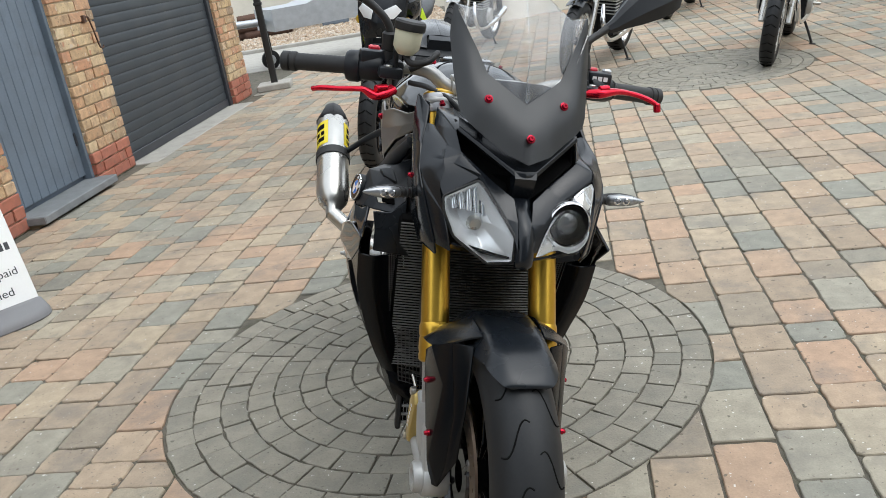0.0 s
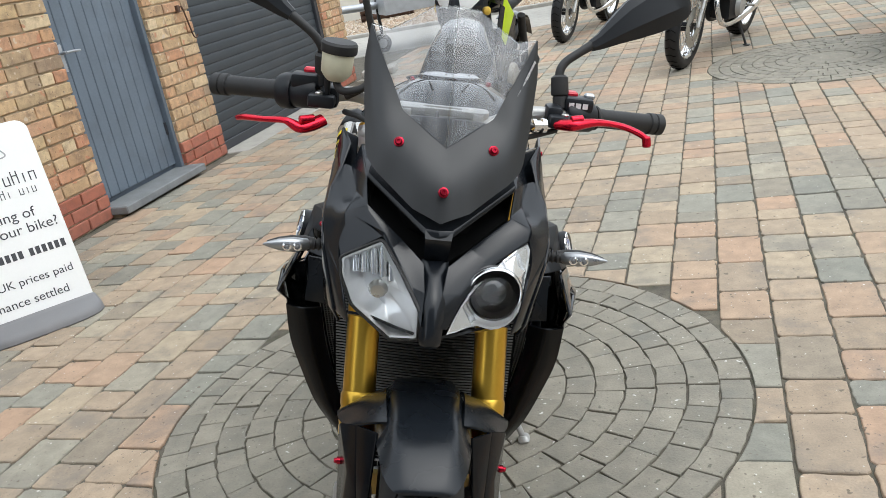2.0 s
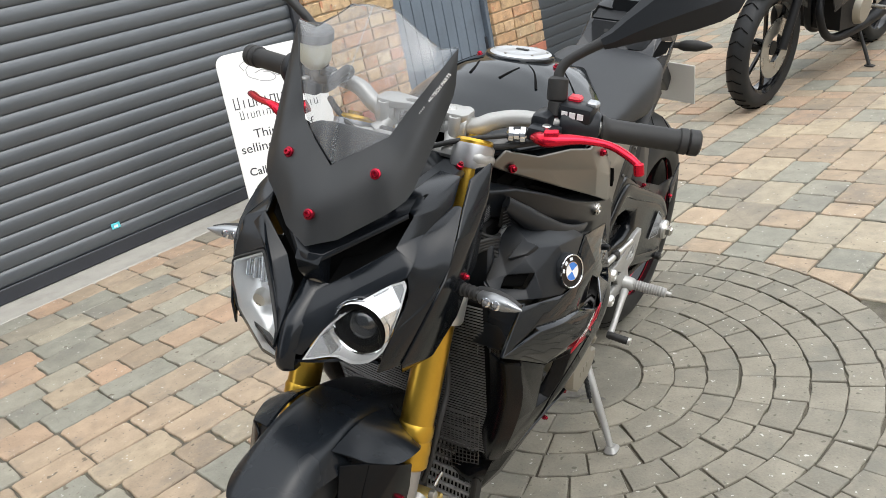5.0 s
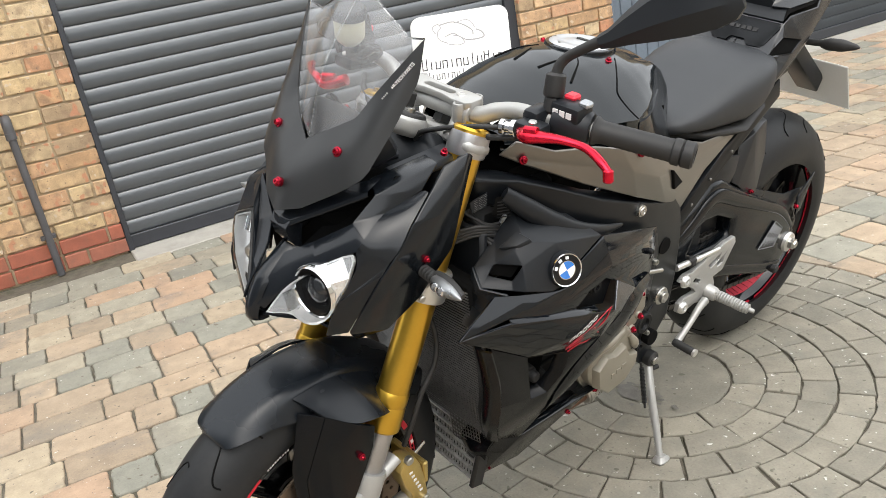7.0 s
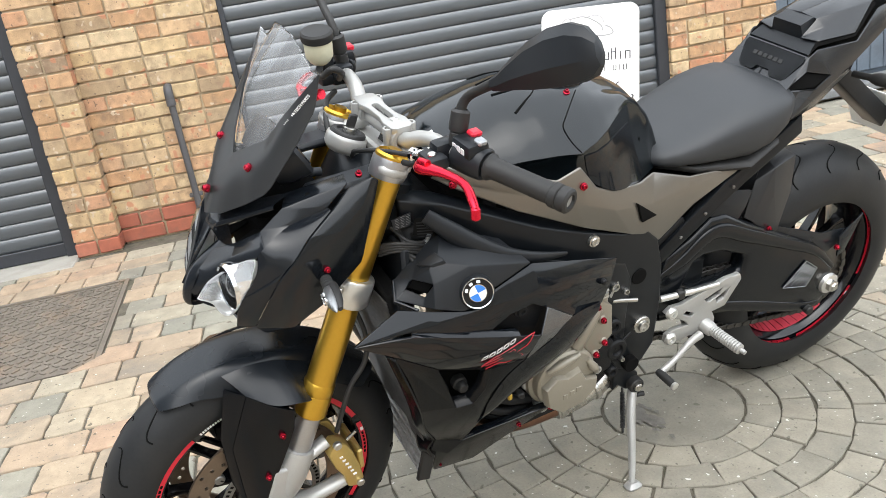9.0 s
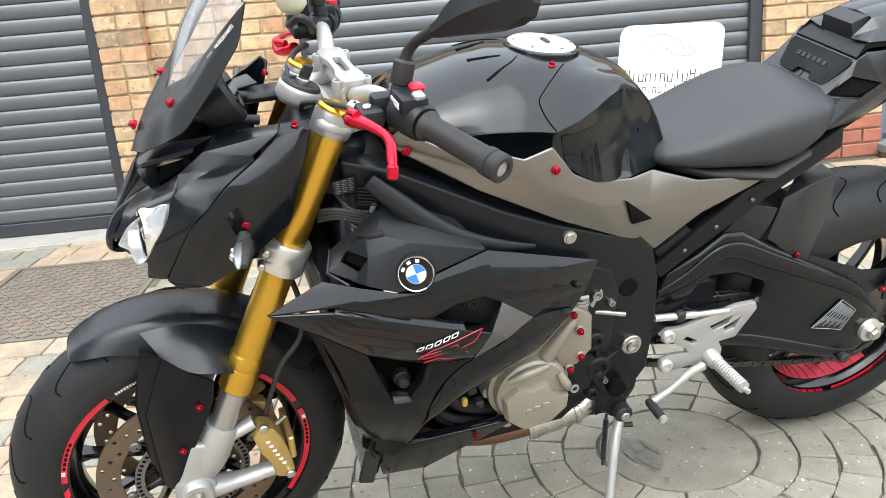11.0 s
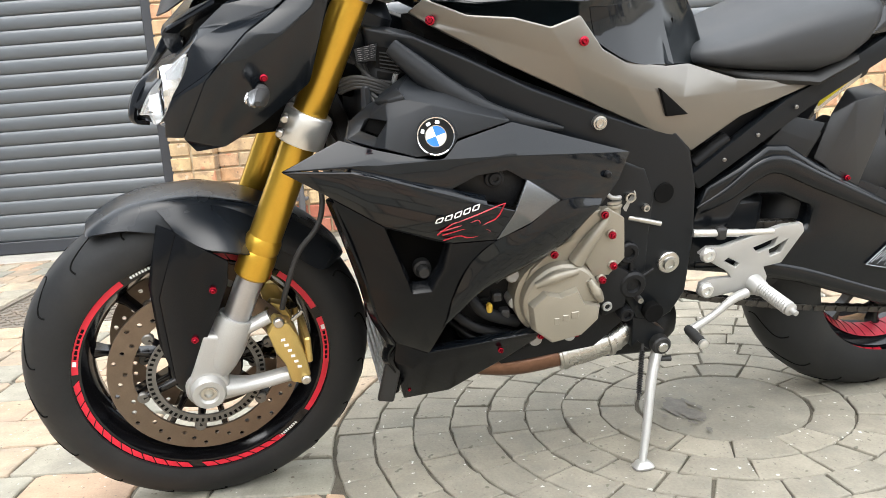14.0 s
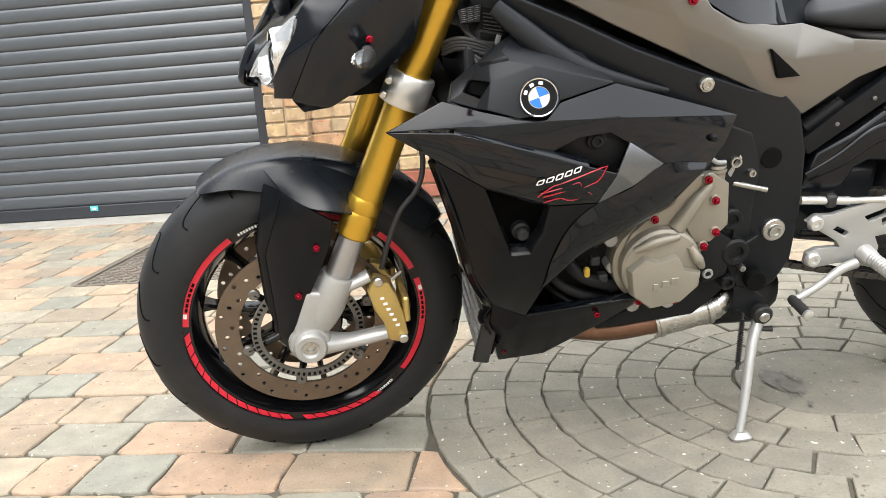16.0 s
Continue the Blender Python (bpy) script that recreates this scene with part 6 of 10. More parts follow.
# instrument housing behind the screen, with its stays
dash = part("instrument_panel", loft_bm([oval(c, (1, 0, 0), (0, 0.47, -0.88), w, h, 20, 4) for c, w, h in (((0, 0.108, 0.958), 0.066, 0.026), ((0, 0.126, 0.968), 0.078, 0.034), ((0, 0.152, 0.982), 0.086, 0.039), ((0, 0.158, 0.985), 0.082, 0.036))]), M_PLASTIC, bike, "dark instrument housing", 40, STEER)
part("instrument_face", loft_bm([oval(c, (1, 0, 0), (0, 0.47, -0.88), 0.072, 0.030, 18, 4) for c in ((0, 0.1575, 0.985), (0, 0.1605, 0.9866))]), M_DARKGLASS, dash)
for sgn in (1, -1):
    part("screen_stay", tube_bm([(sgn * 0.06, 0.078, 0.972), (sgn * 0.055, 0.12, 0.955), (sgn * 0.05, 0.19, 0.94)], 0.008, 8, 5), M_PLASTIC, bike, "", 60, STEER)
    part("cowl_stay", box_bm(sgn * 0.085, 0.215, 0.928, 0.05, 0.13, 0.016, 0.006), M_PLASTIC, bike, "", 40, STEER)
    red_bolt(bike, (sgn * 0.112, 0.232, 0.9515), (sgn * 0.3, 0, 0.95), STEER, 0.0065)
    # indicators
    a, b = (Vector((0.160, 0.134, 0.815)), Vector((0.272, 0.110, 0.826))) if sgn > 0 else (Vector((-0.150, 0.134, 0.803)), Vector((-0.258, 0.109, 0.804)))
    axv = (b - a).normalized()
    st = part("indicator", rod_bm(a - axv * 0.03, a + axv * 0.046, 0.0085, 0.0075, 14), M_RUBBER, bike, "slim clear indicator on a rubber stalk", 50, STEER)
    for j in range(4):
        part("stalk_rib", lathe_bm([(0.007, 0), (0.0100, 0.002), (0.0100, 0.004), (0.007, 0.006)], 14, between(a + axv * (j * 0.0075 + 0.010), b)[0]), M_RUBBER, st, smooth=50)
    up, fw = Vector((0, 0.1, 1)).normalized(), Vector((0, -1, 0.1)).normalized()
    part("indicator_body", loft_bm([oval(a + axv * d + fw * 0.003, up, fw, h, t, 16, 2.4) for d, h, t in ((0.040, 0.005, 0.005), (0.046, 0.0095, 0.009), (0.066, 0.0115, 0.011), (0.086, 0.0095, 0.009), (0.102, 0.0050, 0.005), (0.112, 0.0012, 0.0015))]), M_LAMPSILVER, st, "silvered clear lens", 50)
    for d in (0.058, 0.074):
        part("indicator_bulb", lathe_bm([(0.0055, 0), (0.0070, 0.001), (0.0070, 0.003), (0.0045, 0.004), (0.0040, 0.002), (0.0, 0.0025)], 14, between(a + axv * d + fw * 0.0125, a + axv * d + fw)[0]), M_CHROME, st, smooth=50)
        part("indicator_lens", lathe_bm([(0.0038, 0.001), (0.0028, 0.003), (0.0, 0.0038)], 12, between(a + axv * d + fw * 0.0135, a + axv * d + fw)[0], caps=False), M_GREYPLASTIC, st, smooth=50)
    part("indicator_back", loft_bm([oval(a + axv * d - fw * 0.005, up, fw, h, t, 14, 2.4) for d, h, t in ((0.036, 0.009, 0.009), (0.050, 0.0120, 0.010), (0.070, 0.0125, 0.010), (0.090, 0.0095, 0.008), (0.107, 0.0035, 0.004))]), M_RUBBER, st, smooth=50)
    red_bolt(bike, (sgn * 0.172, 0.136, 0.834), (sgn * 1, 0, 0.1), STEER, 0.0065)

# ---- front mudguard ----
secs = []
for th, R, hw, flat, drop in ((119.8, 0.309, 0.030, 0.40, 0.000), (118.6, 0.313, 0.046, 0.48, 0.002), (114, 0.316, 0.060, 0.50, 0.010), (107, 0.319, 0.068, 0.52, 0.024), (98, 0.318, 0.074, 0.55, 0.042), (88, 0.315, 0.076, 0.56, 0.044), (78, 0.313, 0.076, 0.58, 0.044), (66, 0.311, 0.072, 0.60, 0.044), (50, 0.311, 0.073, 0.60, 0.048), (38, 0.313, 0.070, 0.58, 0.044), (34, 0.313, 0.058, 0.55, 0.032), (32, 0.312, 0.036, 0.5, 0.016)):
    a = radians(th)
    row = []
    for j in range(-8, 9):
        t = j / 8
        over = max(0.0, (abs(t) - flat) / (1 - flat))
        r = R - 0.004 * t * t - drop * over ** 1.7
        row.append((hw * t * (1 - 0.05 * over), FW.y + r * math.cos(a), FW.z + r * math.sin(a)))
    secs.append(row)
fender = part("front_mudguard", skin_bm(secs, 1, 0.004, m=4), M_MATT, bike, "satin black front mudguard with fork guards", 40, FORK)
flare = skin_bm([[(0.056, -0.046, 0.608), (0.060, 0.010, 0.612), (0.061, 0.060, 0.600), (0.060, 0.110, 0.572)],
                 [(0.078, -0.034, 0.598), (0.088, 0.012, 0.592), (0.098, 0.062, 0.580), (0.094, 0.105, 0.552)],
                 [(0.101, -0.021, 0.584), (0.127, 0.020, 0.560), (0.136, 0.064, 0.552), (0.122, 0.102, 0.532)]], 4, 0.004)
pair("mudguard_shoulder", flare, M_MATT, fender, "flared shoulder in front of the fork leg", 35)
guard = facets_bm([(0.102, -0.021, 0.583), (0.129, 0.020, 0.558), (0.132, 0.052, 0.535), (0.132, 0.045, 0.495), (0.130, 0.028, 0.455), (0.129, 0.000, 0.40), (0.127, -0.024, 0.345), (0.122, -0.036, 0.308), (0.110, -0.060, 0.315), (0.100, -0.062, 0.36), (0.095, -0.064, 0.470), (0.112, -0.032, 0.506), (0.124, -0.030, 0.36)],
                  [(0, 1, 11), (0, 11, 10), (1, 2, 3, 11), (11, 3, 4), (11, 4, 5), (11, 5, 12), (5, 6, 12), (6, 7, 12), (7, 8, 12), (8, 9, 12), (9, 10, 11, 12)], 0.006, 0.002)
pair("fork_guard", guard, M_SATIN, fender, "folded black fork guard", 25)
inner = facets_bm([(0.070, -0.050, 0.590), (0.102, -0.021, 0.583), (0.095, -0.064, 0.470), (0.078, -0.078, 0.49), (0.100, -0.062, 0.36), (0.084, -0.078, 0.38), (0.110, -0.060, 0.315)], [(0, 1, 2, 3), (3, 2, 4, 5), (5, 4, 6)], 0.005, 0.002)
pair("fork_guard", inner, M_SATIN, fender, "", 25)
for x, v, w in ((0.131, 0.022, 0.488), (0.129, -0.018, 0.402)):
    for sgn in (1, -1):
        red_bolt(fender, (sgn * (x - 0.001), v, w), (sgn, -0.1, 0.0), None, 0.0070)


# ---- frame, engine ----
spar = [(0.120, 0.302, 0.880), (0.150, 0.373, 0.866), (0.170, 0.455, 0.830), (0.182, 0.547, 0.784), (0.184, 0.642, 0.744), (0.172, 0.743, 0.702), (0.160, 0.815, 0.682), (0.156, 0.845, 0.650), (0.152, 0.866, 0.58), (0.150, 0.874, 0.48), (0.146, 0.871, 0.366),
        (0.140, 0.850, 0.322), (0.138, 0.822, 0.305), (0.138, 0.778, 0.318), (0.144, 0.790, 0.404), (0.150, 0.786, 0.463), (0.157, 0.786, 0.572), (0.166, 0.760, 0.626), (0.182, 0.665, 0.668), (0.180, 0.548, 0.716), (0.168, 0.455, 0.758), (0.148, 0.393, 0.80), (0.118, 0.31, 0.835)]
fr, fr_r = pair("frame_spar", panel_bm(spar, 0.06, 0.008, seg=3), M_FRAME, bike, "black aluminium frame spar", 40)
part("steering_head", loft_bm([oval(Vector((0, 0.297 + 0.035, 0.955)) - F_DIR * d, (1, 0, 0), (0, math.cos(RAKE), -math.sin(RAKE)), a, b, 16, 3) for d, a, b in ((0.035, 0.05, 0.04), (0.06, 0.10, 0.06), (0.14, 0.11, 0.07), (0.20, 0.06, 0.05))]), M_FRAME, bike, "", 40)
for sgn in (1, -1):
    part("engine_mount_bolt", lathe_bm([(0.0, 0.003), (0.004, 0.003), (0.005, 0.006), (0.008, 0.006), (0.009, 0.004), (0.0115, 0.003), (0.0125, 0.0), (0.0125, -0.01)], 6 * 4, Matrix.Translation((sgn * 0.185, 0.664, 0.719)) @ Matrix.Rotation(radians(90 * sgn), 4, "Y"), caps=False), M_STEEL, bike, "bright mounting bolt", 35)
    part("swingarm_pivot", lathe_bm([(0.0, 0.004), (0.007, 0.004), (0.008, 0.010), (0.0125, 0.010), (0.0135, 0.007), (0.0135, 0.003), (0.0195, 0.002), (0.021, 0.0), (0.021, -0.01)], 24, Matrix.Translation((sgn * 0.150, 0.829, 0.434)) @ Matrix.Rotation(radians(90 * sgn), 4, "Y"), caps=False), M_STEEL, bike, "bright swingarm pivot nut", 35)
    for y, z, r in ((0.803, 0.574, 0.0185), (0.806, 0.336, 0.0185)):
        # black discs paint the shade of round holes in the frame
        part("frame_recess_shade", rod_bm((sgn * 0.140, y, z), (sgn * 0.1585, y, z), r, None, 18, 0.001), M_SHADEBLACK, bike, smooth=40)
eng = part("engine", loft_bm([[(x, 0.44, 0.33), (x, 0.47, 0.63), (x, 0.60, 0.70), (x, 0.74, 0.60), (x, 0.77, 0.33), (x, 0.70, 0.27), (x, 0.52, 0.26)] for x in (-0.145, -0.13, 0.13, 0.135)]), M_BLOCK, bike, "dark four-cylinder engine block", 30)
for j in range(6):
    part("engine_rib", box_bm(0.128, 0.47 + 0.01 * j, 0.40 + 0.035 * j, 0.03, 0.05, 0.007, 0.002), M_BLOCK, eng)
part("cylinder_head", box_bm(0, 0.50, 0.62, 0.27, 0.20, 0.12, 0.012, pose(0, 0, 0)), M_BLOCK, eng, smooth=40)
cov = part("clutch_cover", lathe_bm([(0.0, 0.200), (0.050, 0.200), (0.064, 0.197), (0.0685, 0.193), (0.0705, 0.187), (0.0705, 0.176), (0.0785, 0.174), (0.0795, 0.170), (0.0795, 0.135)], 56, Matrix.Translation((0, 0.609, 0.410)) @ AXLE, caps=False), M_CASE, bike, "champagne cast engine cover with red bolts", 25)
BOSS = ((0.549, 0.414), (0.574, 0.436), (0.600, 0.427), (0.631, 0.436), (0.645, 0.408), (0.674, 0.399), (0.672, 0.374), (0.642, 0.346), (0.588, 0.338), (0.556, 0.366))
part("cover_boss", loft_bm([[Vector((x, 0.612 + (y - 0.612) * k, 0.392 + (z - 0.392) * k)) for y, z in BOSS] for x, k in ((0.198, 1.04), (0.210, 0.99), (0.2135, 0.95), (0.2140, 0.90))]), M_CASE, cov, smooth=25)
for pts in ([(0.199, 0.560, 0.448), (0.204, 0.590, 0.462), (0.199, 0.634, 0.466)], [(0.199, 0.655, 0.446), (0.204, 0.668, 0.424), (0.199, 0.680, 0.404)]):
    part("cover_ridge", tube_bm(pts, [0.006, 0.010, 0.006], 8, 5), M_CASE, cov, smooth=60)
tb = bmesh.new()
for j, wd in enumerate((0.010, 0.012, 0.014)):
    box_bm(0.2145, 0.594 + j * 0.0165, 0.382 + j * 0.004, 0.002, wd, 0.013, 0.001, None, bm=tb)
part("cover_relief", tb, M_CASE, cov)
part("crank_cover", panel_bm([(0.180, y, z) for y, z in ((0.545, 0.440), (0.558, 0.468), (0.590, 0.496), (0.632, 0.514), (0.645, 0.560), (0.690, 0.568), (0.722, 0.545), (0.728, 0.470), (0.700, 0.440), (0.672, 0.440), (0.655, 0.470))], 0.07, 0.008, seg=3), M_CASE, cov, "champagne upper engine cover", 35)
part("cover_rib", tube_bm([(0.182, 0.636, 0.475), (0.186, 0.660, 0.515), (0.183, 0.690, 0.550)], [0.016, 0.012, 0.008], 8, 5), M_CASE, cov, smooth=60)
part("starter_cover", panel_bm([(0.165, y, z) for y, z in ((0.700, 0.345), (0.745, 0.36), (0.75, 0.43), (0.715, 0.455), (0.68, 0.43))], 0.05, 0.008), M_BLOCK, cov, smooth=35)
for y, z in ((0.596, 0.495), (0.699, 0.519), (0.705, 0.460), (0.686, 0.435), (0.555, 0.441), (0.683, 0.558), (0.576, 0.341), (0.642, 0.335)):
    part("bolt_post", rod_bm((0.15, y, z), (0.184, y, z), 0.010, 0.009, 14, 0.001), M_CASE, cov, smooth=45)
    red_bolt(cov, (0.187, y, z), (1, 0, 0), None, 0.0078)
for y, z in ((0.530, 0.452), (0.575, 0.318), (0.535, 0.40), (0.640, 0.318)):
    part("engine_lug", rod_bm((0.10, y, z), (0.165, y, z), 0.012, None, 14, 0.002), M_ALUPAINT, cov, smooth=40)
part("coolant_neck", lathe_bm([(0.0165, 0.0), (0.0165, 0.012), (0.0185, 0.014), (0.0185, 0.018), (0.0150, 0.020), (0.0, 0.020)], 22, Matrix.Translation((0.158, 0.706, 0.548)), caps=False), M_CASE, bike, "champagne filler neck", 40)
part("coolant_cap", lathe_bm([(0.0155, 0.018), (0.0175, 0.020), (0.0175, 0.024), (0.0120, 0.026), (0.0130, 0.029), (0.0060, 0.032), (0.0050, 0.037), (0.0, 0.037)], 22, Matrix.Translation((0.158, 0.706, 0.550)), caps=False), M_STEEL, bike, "metal filler cap", 40)
part("cap_strap", tube_bm([(0.170, 0.716, 0.580), (0.172, 0.700, 0.582), (0.170, 0.690, 0.590)], 0.004, 8, 5), M_ALUPAINT, bike, "", 50)
part("coolant_lug", panel_bm([(0.165, y, z) for y, z in ((0.722, 0.556), (0.724, 0.590), (0.746, 0.592), (0.750, 0.570), (0.738, 0.564), (0.732, 0.548))], 0.010, 0.003), M_ALUPAINT, bike, smooth=40)
part("gear_rod", rod_bm((0.158, 0.738, 0.536), (0.160, 0.800, 0.518), 0.0048, None, 12), M_STEEL, bike, "", 50)
for j, (a, b, c) in enumerate((((0.12, 0.44, 0.45), (0.17, 0.47, 0.40), (0.16, 0.54, 0.36)), ((0.13, 0.41, 0.40), (0.165, 0.46, 0.365), (0.15, 0.53, 0.33)), ((0.11, 0.42, 0.36), (0.15, 0.47, 0.33), (0.13, 0.56, 0.31)))):
    part("coolant_hose", tube_bm([a, b, c], 0.011 - 0.002 * j, 10, 6), M_BLOCK, bike, "", 60)
for y, z in ((0.50, 0.42), (0.515, 0.385), (0.495, 0.455)):
    part("cable_plug", box_bm(0.165, y, z, 0.02, 0.018, 0.016, 0.003), M_RUBBER, bike)
# hoses, bosses and brackets between the engine and the frame plate
for y, z, r, mat in ((0.742, 0.470, 0.020, M_BLOCK), (0.755, 0.405, 0.026, M_BLOCK), (0.748, 0.345, 0.014, M_BLOCK), (0.768, 0.553, 0.007, M_STEEL), (0.708, 0.369, 0.010, M_ALUPAINT), (0.772, 0.372, 0.006, M_STEEL)):
    part("engine_boss", lathe_bm([(0.0, 0.022), (r * 0.45, 0.022), (r * 0.55, 0.028), (r * 0.85, 0.028), (r, 0.024), (r, 0.0)], 20, Matrix.Translation((0.140, y, z)) @ Matrix.Rotation(radians(90), 4, "Y"), caps=False), mat, bike, "", 35)
for k in range(5):
    a = radians(72 * k + 20)
    part("casting_rib", rod_bm((0.158, 0.755, 0.405), (0.150, 0.755 + 0.048 * math.cos(a), 0.405 + 0.060 * math.sin(a)), 0.005, 0.003, 8), M_BLOCK, bike, smooth=50)
part("filler_ring", lathe_bm([(0.010, -0.004), (0.015, -0.004), (0.016, 0.0), (0.015, 0.004), (0.010, 0.004)], 20, Matrix.Translation((0.168, 0.735, 0.578)) @ Matrix.Rotation(radians(90), 4, "Y") @ Matrix.Diagonal((0.62, 0.62, 1, 1)), caps=False), M_STEEL, bike, "bright ring lug", 40)
part("cable_plug", box_bm(0.178, 0.484, 0.405, 0.012, 0.010, 0.018, 0.003), M_AMBER, bike, "amber connector")

pair("intake_duct", tube_bm([(0.148, 0.340, 0.853), (0.166, 0.380, 0.818), (0.183, 0.422, 0.784), (0.196, 0.470, 0.757), (0.200, 0.530, 0.736), (0.190, 0.60, 0.716)], [0.013, 0.018, 0.020, 0.017, 0.012, 0.004], 14, 6, flat=((1, 0, 0), 0.62)), M_PLASTIC, bike, "grained black intake duct with a rounded ridge", 60)
warn = part("warning_label", facets_bm([(0.1265, 0.287, 0.8485), (0.1285, 0.322, 0.8555), (0.1305, 0.3205, 0.8300), (0.1285, 0.290, 0.8297)], [(0, 1, 2, 3)], 0.0015, 0), M_PLASTIC, bike, "small black label with pale print")
tb = bmesh.new()
for j in range(7):
    for k in range(3):
        rod_bm((0.1312, 0.2915 + 0.010 * k, 0.8315 + 0.0031 * j + 0.002 * k), (0.1318, 0.2915 + 0.010 * k + 0.0055 + 0.002 * ((j + k) % 2), 0.8322 + 0.0031 * j + 0.002 * k), 0.0003, None, 4, bm=tb)
part("label_print", tb, M_GREYPLASTIC, warn)
for j in range(4):
    part("wiring", tube_bm([(0.118, 0.262, 0.800 - 0.006 * j), (0.138, 0.285, 0.809 - 0.005 * j), (0.146, 0.312, 0.804 - 0.005 * j), (0.140, 0.345, 0.786 - 0.004 * j)], 0.0035, 8, 6), M_RUBBER, bike, "", 60)

part("airbox", box_bm(0, 0.40, 0.748, 0.25, 0.20, 0.17, 0.02), M_BLOCK, bike, "dark airbox behind the steering head", 40)
part("radiator_shroud", box_bm(0, 0.300, 0.715, 0.30, 0.018, 0.17, 0.006), M_PLASTIC, bike, "", 40)

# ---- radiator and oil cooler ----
# the block's near-black colour holds the shade between the fins
rad = part("radiator", box_bm(0, 0.290, 0.545, 0.330, 0.030, 0.36, 0.006, Matrix.Translation((0, 0.28, 0.545)) @ pose(0, 0, 0, 8) @ Matrix.Translation((0, -0.28, -0.545))), M_SHADEBLACK, bike, "curved black radiator with fine fins", 40)
tb = bmesh.new()
for j in range(54):
    z = 0.375 + j * 0.0063
    y = 0.262 - (z - 0.545) * 0.14
    tube_bm([(-0.160, y + 0.012, z), (-0.08, y + 0.004, z), (0, y, z), (0.08, y + 0.004, z), (0.160, y + 0.012, z)], 0.0018, 4, 2, tb)
tagged(part("radiator_fin", tb, M_FIN, rad), kind="stuff")
cool = part("oil_cooler", box_bm(0, 0.335, 0.300, 0.25, 0.024, 0.16, 0.004, Matrix.Translation((0, 0.33, 0.30)) @ pose(0, 0, 0, -14) @ Matrix.Translation((0, -0.33, -0.30))), M_SHADEBLACK, bike, "silver finned oil cooler", 40)
tb = bmesh.new()
for j in range(9):
    z = 0.228 + j * 0.018
    y = 0.3195 - (z - 0.30) * -0.25
    box_bm(0, y, z, 0.25, 0.008, 0.005, 0.001, bm=tb)
    for k in range(30):
        box_bm(-0.118 + k * 0.0081, y + 0.003, z + 0.009, 0.0012, 0.006, 0.015, 0, pose(0, 0, 0), bm=tb)
tagged(part("cooler_fin", tb, M_COOLER, cool), kind="stuff")
for sgn in (1, -1):
    part("cooler_frame", box_bm(sgn * 0.129, 0.325, 0.305, 0.012, 0.03, 0.19, 0.003, Matrix.Translation((0, 0.325, 0.305)) @ pose(0, 0, 0, -14) @ Matrix.Translation((0, -0.325, -0.305))), M_RUBBER, cool, smooth=40)
    # wire guard before the radiator's outer ends and the cooler
    tb = bmesh.new()
    A0, A1, B0, B1 = Vector((0.060, 0.284, 0.455)), Vector((0.050, 0.322, 0.25)), Vector((0.150, 0.276, 0.47)), Vector((0.128, 0.322, 0.27))
    for j in range(18):
        t = j / 17
        a, b = A0.lerp(A1, t), B0.lerp(B1, t)
        tube_bm([a, (a + b) / 2 + Vector((0, -0.003, 0)), b], 0.0013, 4, 2, tb)
    for j in range(11):
        t = j / 10
        tube_bm([A0.lerp(B0, t), A1.lerp(B1, t)], 0.0011, 4, 2, tb)
    if sgn < 0:
        tb.transform(FLIP)
    tagged(part("mesh_wire", tb, M_FIN, rad, "grey wire mesh guard"), kind="stuff")

# ---- side panels ----
gv = [(0.243, 0.159, 0.706), (0.229, 0.245, 0.741), (0.236, 0.297, 0.724), (0.249, 0.354, 0.711), (0.252, 0.393, 0.706), (0.241, 0.418, 0.728), (0.224, 0.506, 0.745), (0.188, 0.719, 0.667), (0.205, 0.695, 0.627), (0.224, 0.658, 0.593),
      (0.249, 0.258, 0.703), (0.2555, 0.443, 0.676), (0.250, 0.492, 0.678), (0.247, 0.519, 0.660), (0.247, 0.508, 0.698), (0.251, 0.289, 0.706), (0.262, 0.402, 0.661), (0.250, 0.578, 0.622), (0.262, 0.330, 0.683)]
gf = [(0, 1, 2, 15), (15, 2, 3, 4), (4, 5, 6, 14), (14, 6, 7), (0, 15, 10), (15, 4, 18, 10), (4, 11, 16, 18), (4, 14, 12, 11), (14, 13, 12), (14, 7, 8, 13), (13, 8, 9, 17)]
panel, panel_r = pair("side_panel", facets_bm(gv, gf, 0.006, 0.003), M_GLOSS, bike, "folded gloss black side panel with a pointed beak", 28)
lv2 = [(0.243, 0.158, 0.705), (0.259, 0.256, 0.700), (0.270, 0.330, 0.679), (0.275, 0.403, 0.655), (0.272, 0.499, 0.620), (0.265, 0.471, 0.572), (0.259, 0.402, 0.572), (0.253, 0.300, 0.609), (0.243, 0.228, 0.657), (0.279, 0.400, 0.622)]
lf2 = [(0, 1, 8), (1, 2, 7, 8), (2, 3, 9), (3, 4, 9), (4, 5, 9), (5, 6, 9), (6, 7, 9), (7, 2, 9)]
mark_panel, mark_panel_r = pair("mark_panel", facets_bm(lv2, lf2, 0.006, 0.002), M_GLOSS, bike, "gloss black panel with the model mark", 40)
ledge = facets_bm([(0.249, 0.258, 0.7035), (0.262, 0.330, 0.684), (0.262, 0.402, 0.662), (0.258, 0.455, 0.645), (0.259, 0.256, 0.700), (0.270, 0.330, 0.679), (0.275, 0.403, 0.655), (0.273, 0.455, 0.636)], [(0, 1, 5, 4), (1, 2, 6, 5), (2, 3, 7, 6)], 0.003, 0.0008)
pair("panel_step", ledge, M_GLOSS, panel, "", 25)
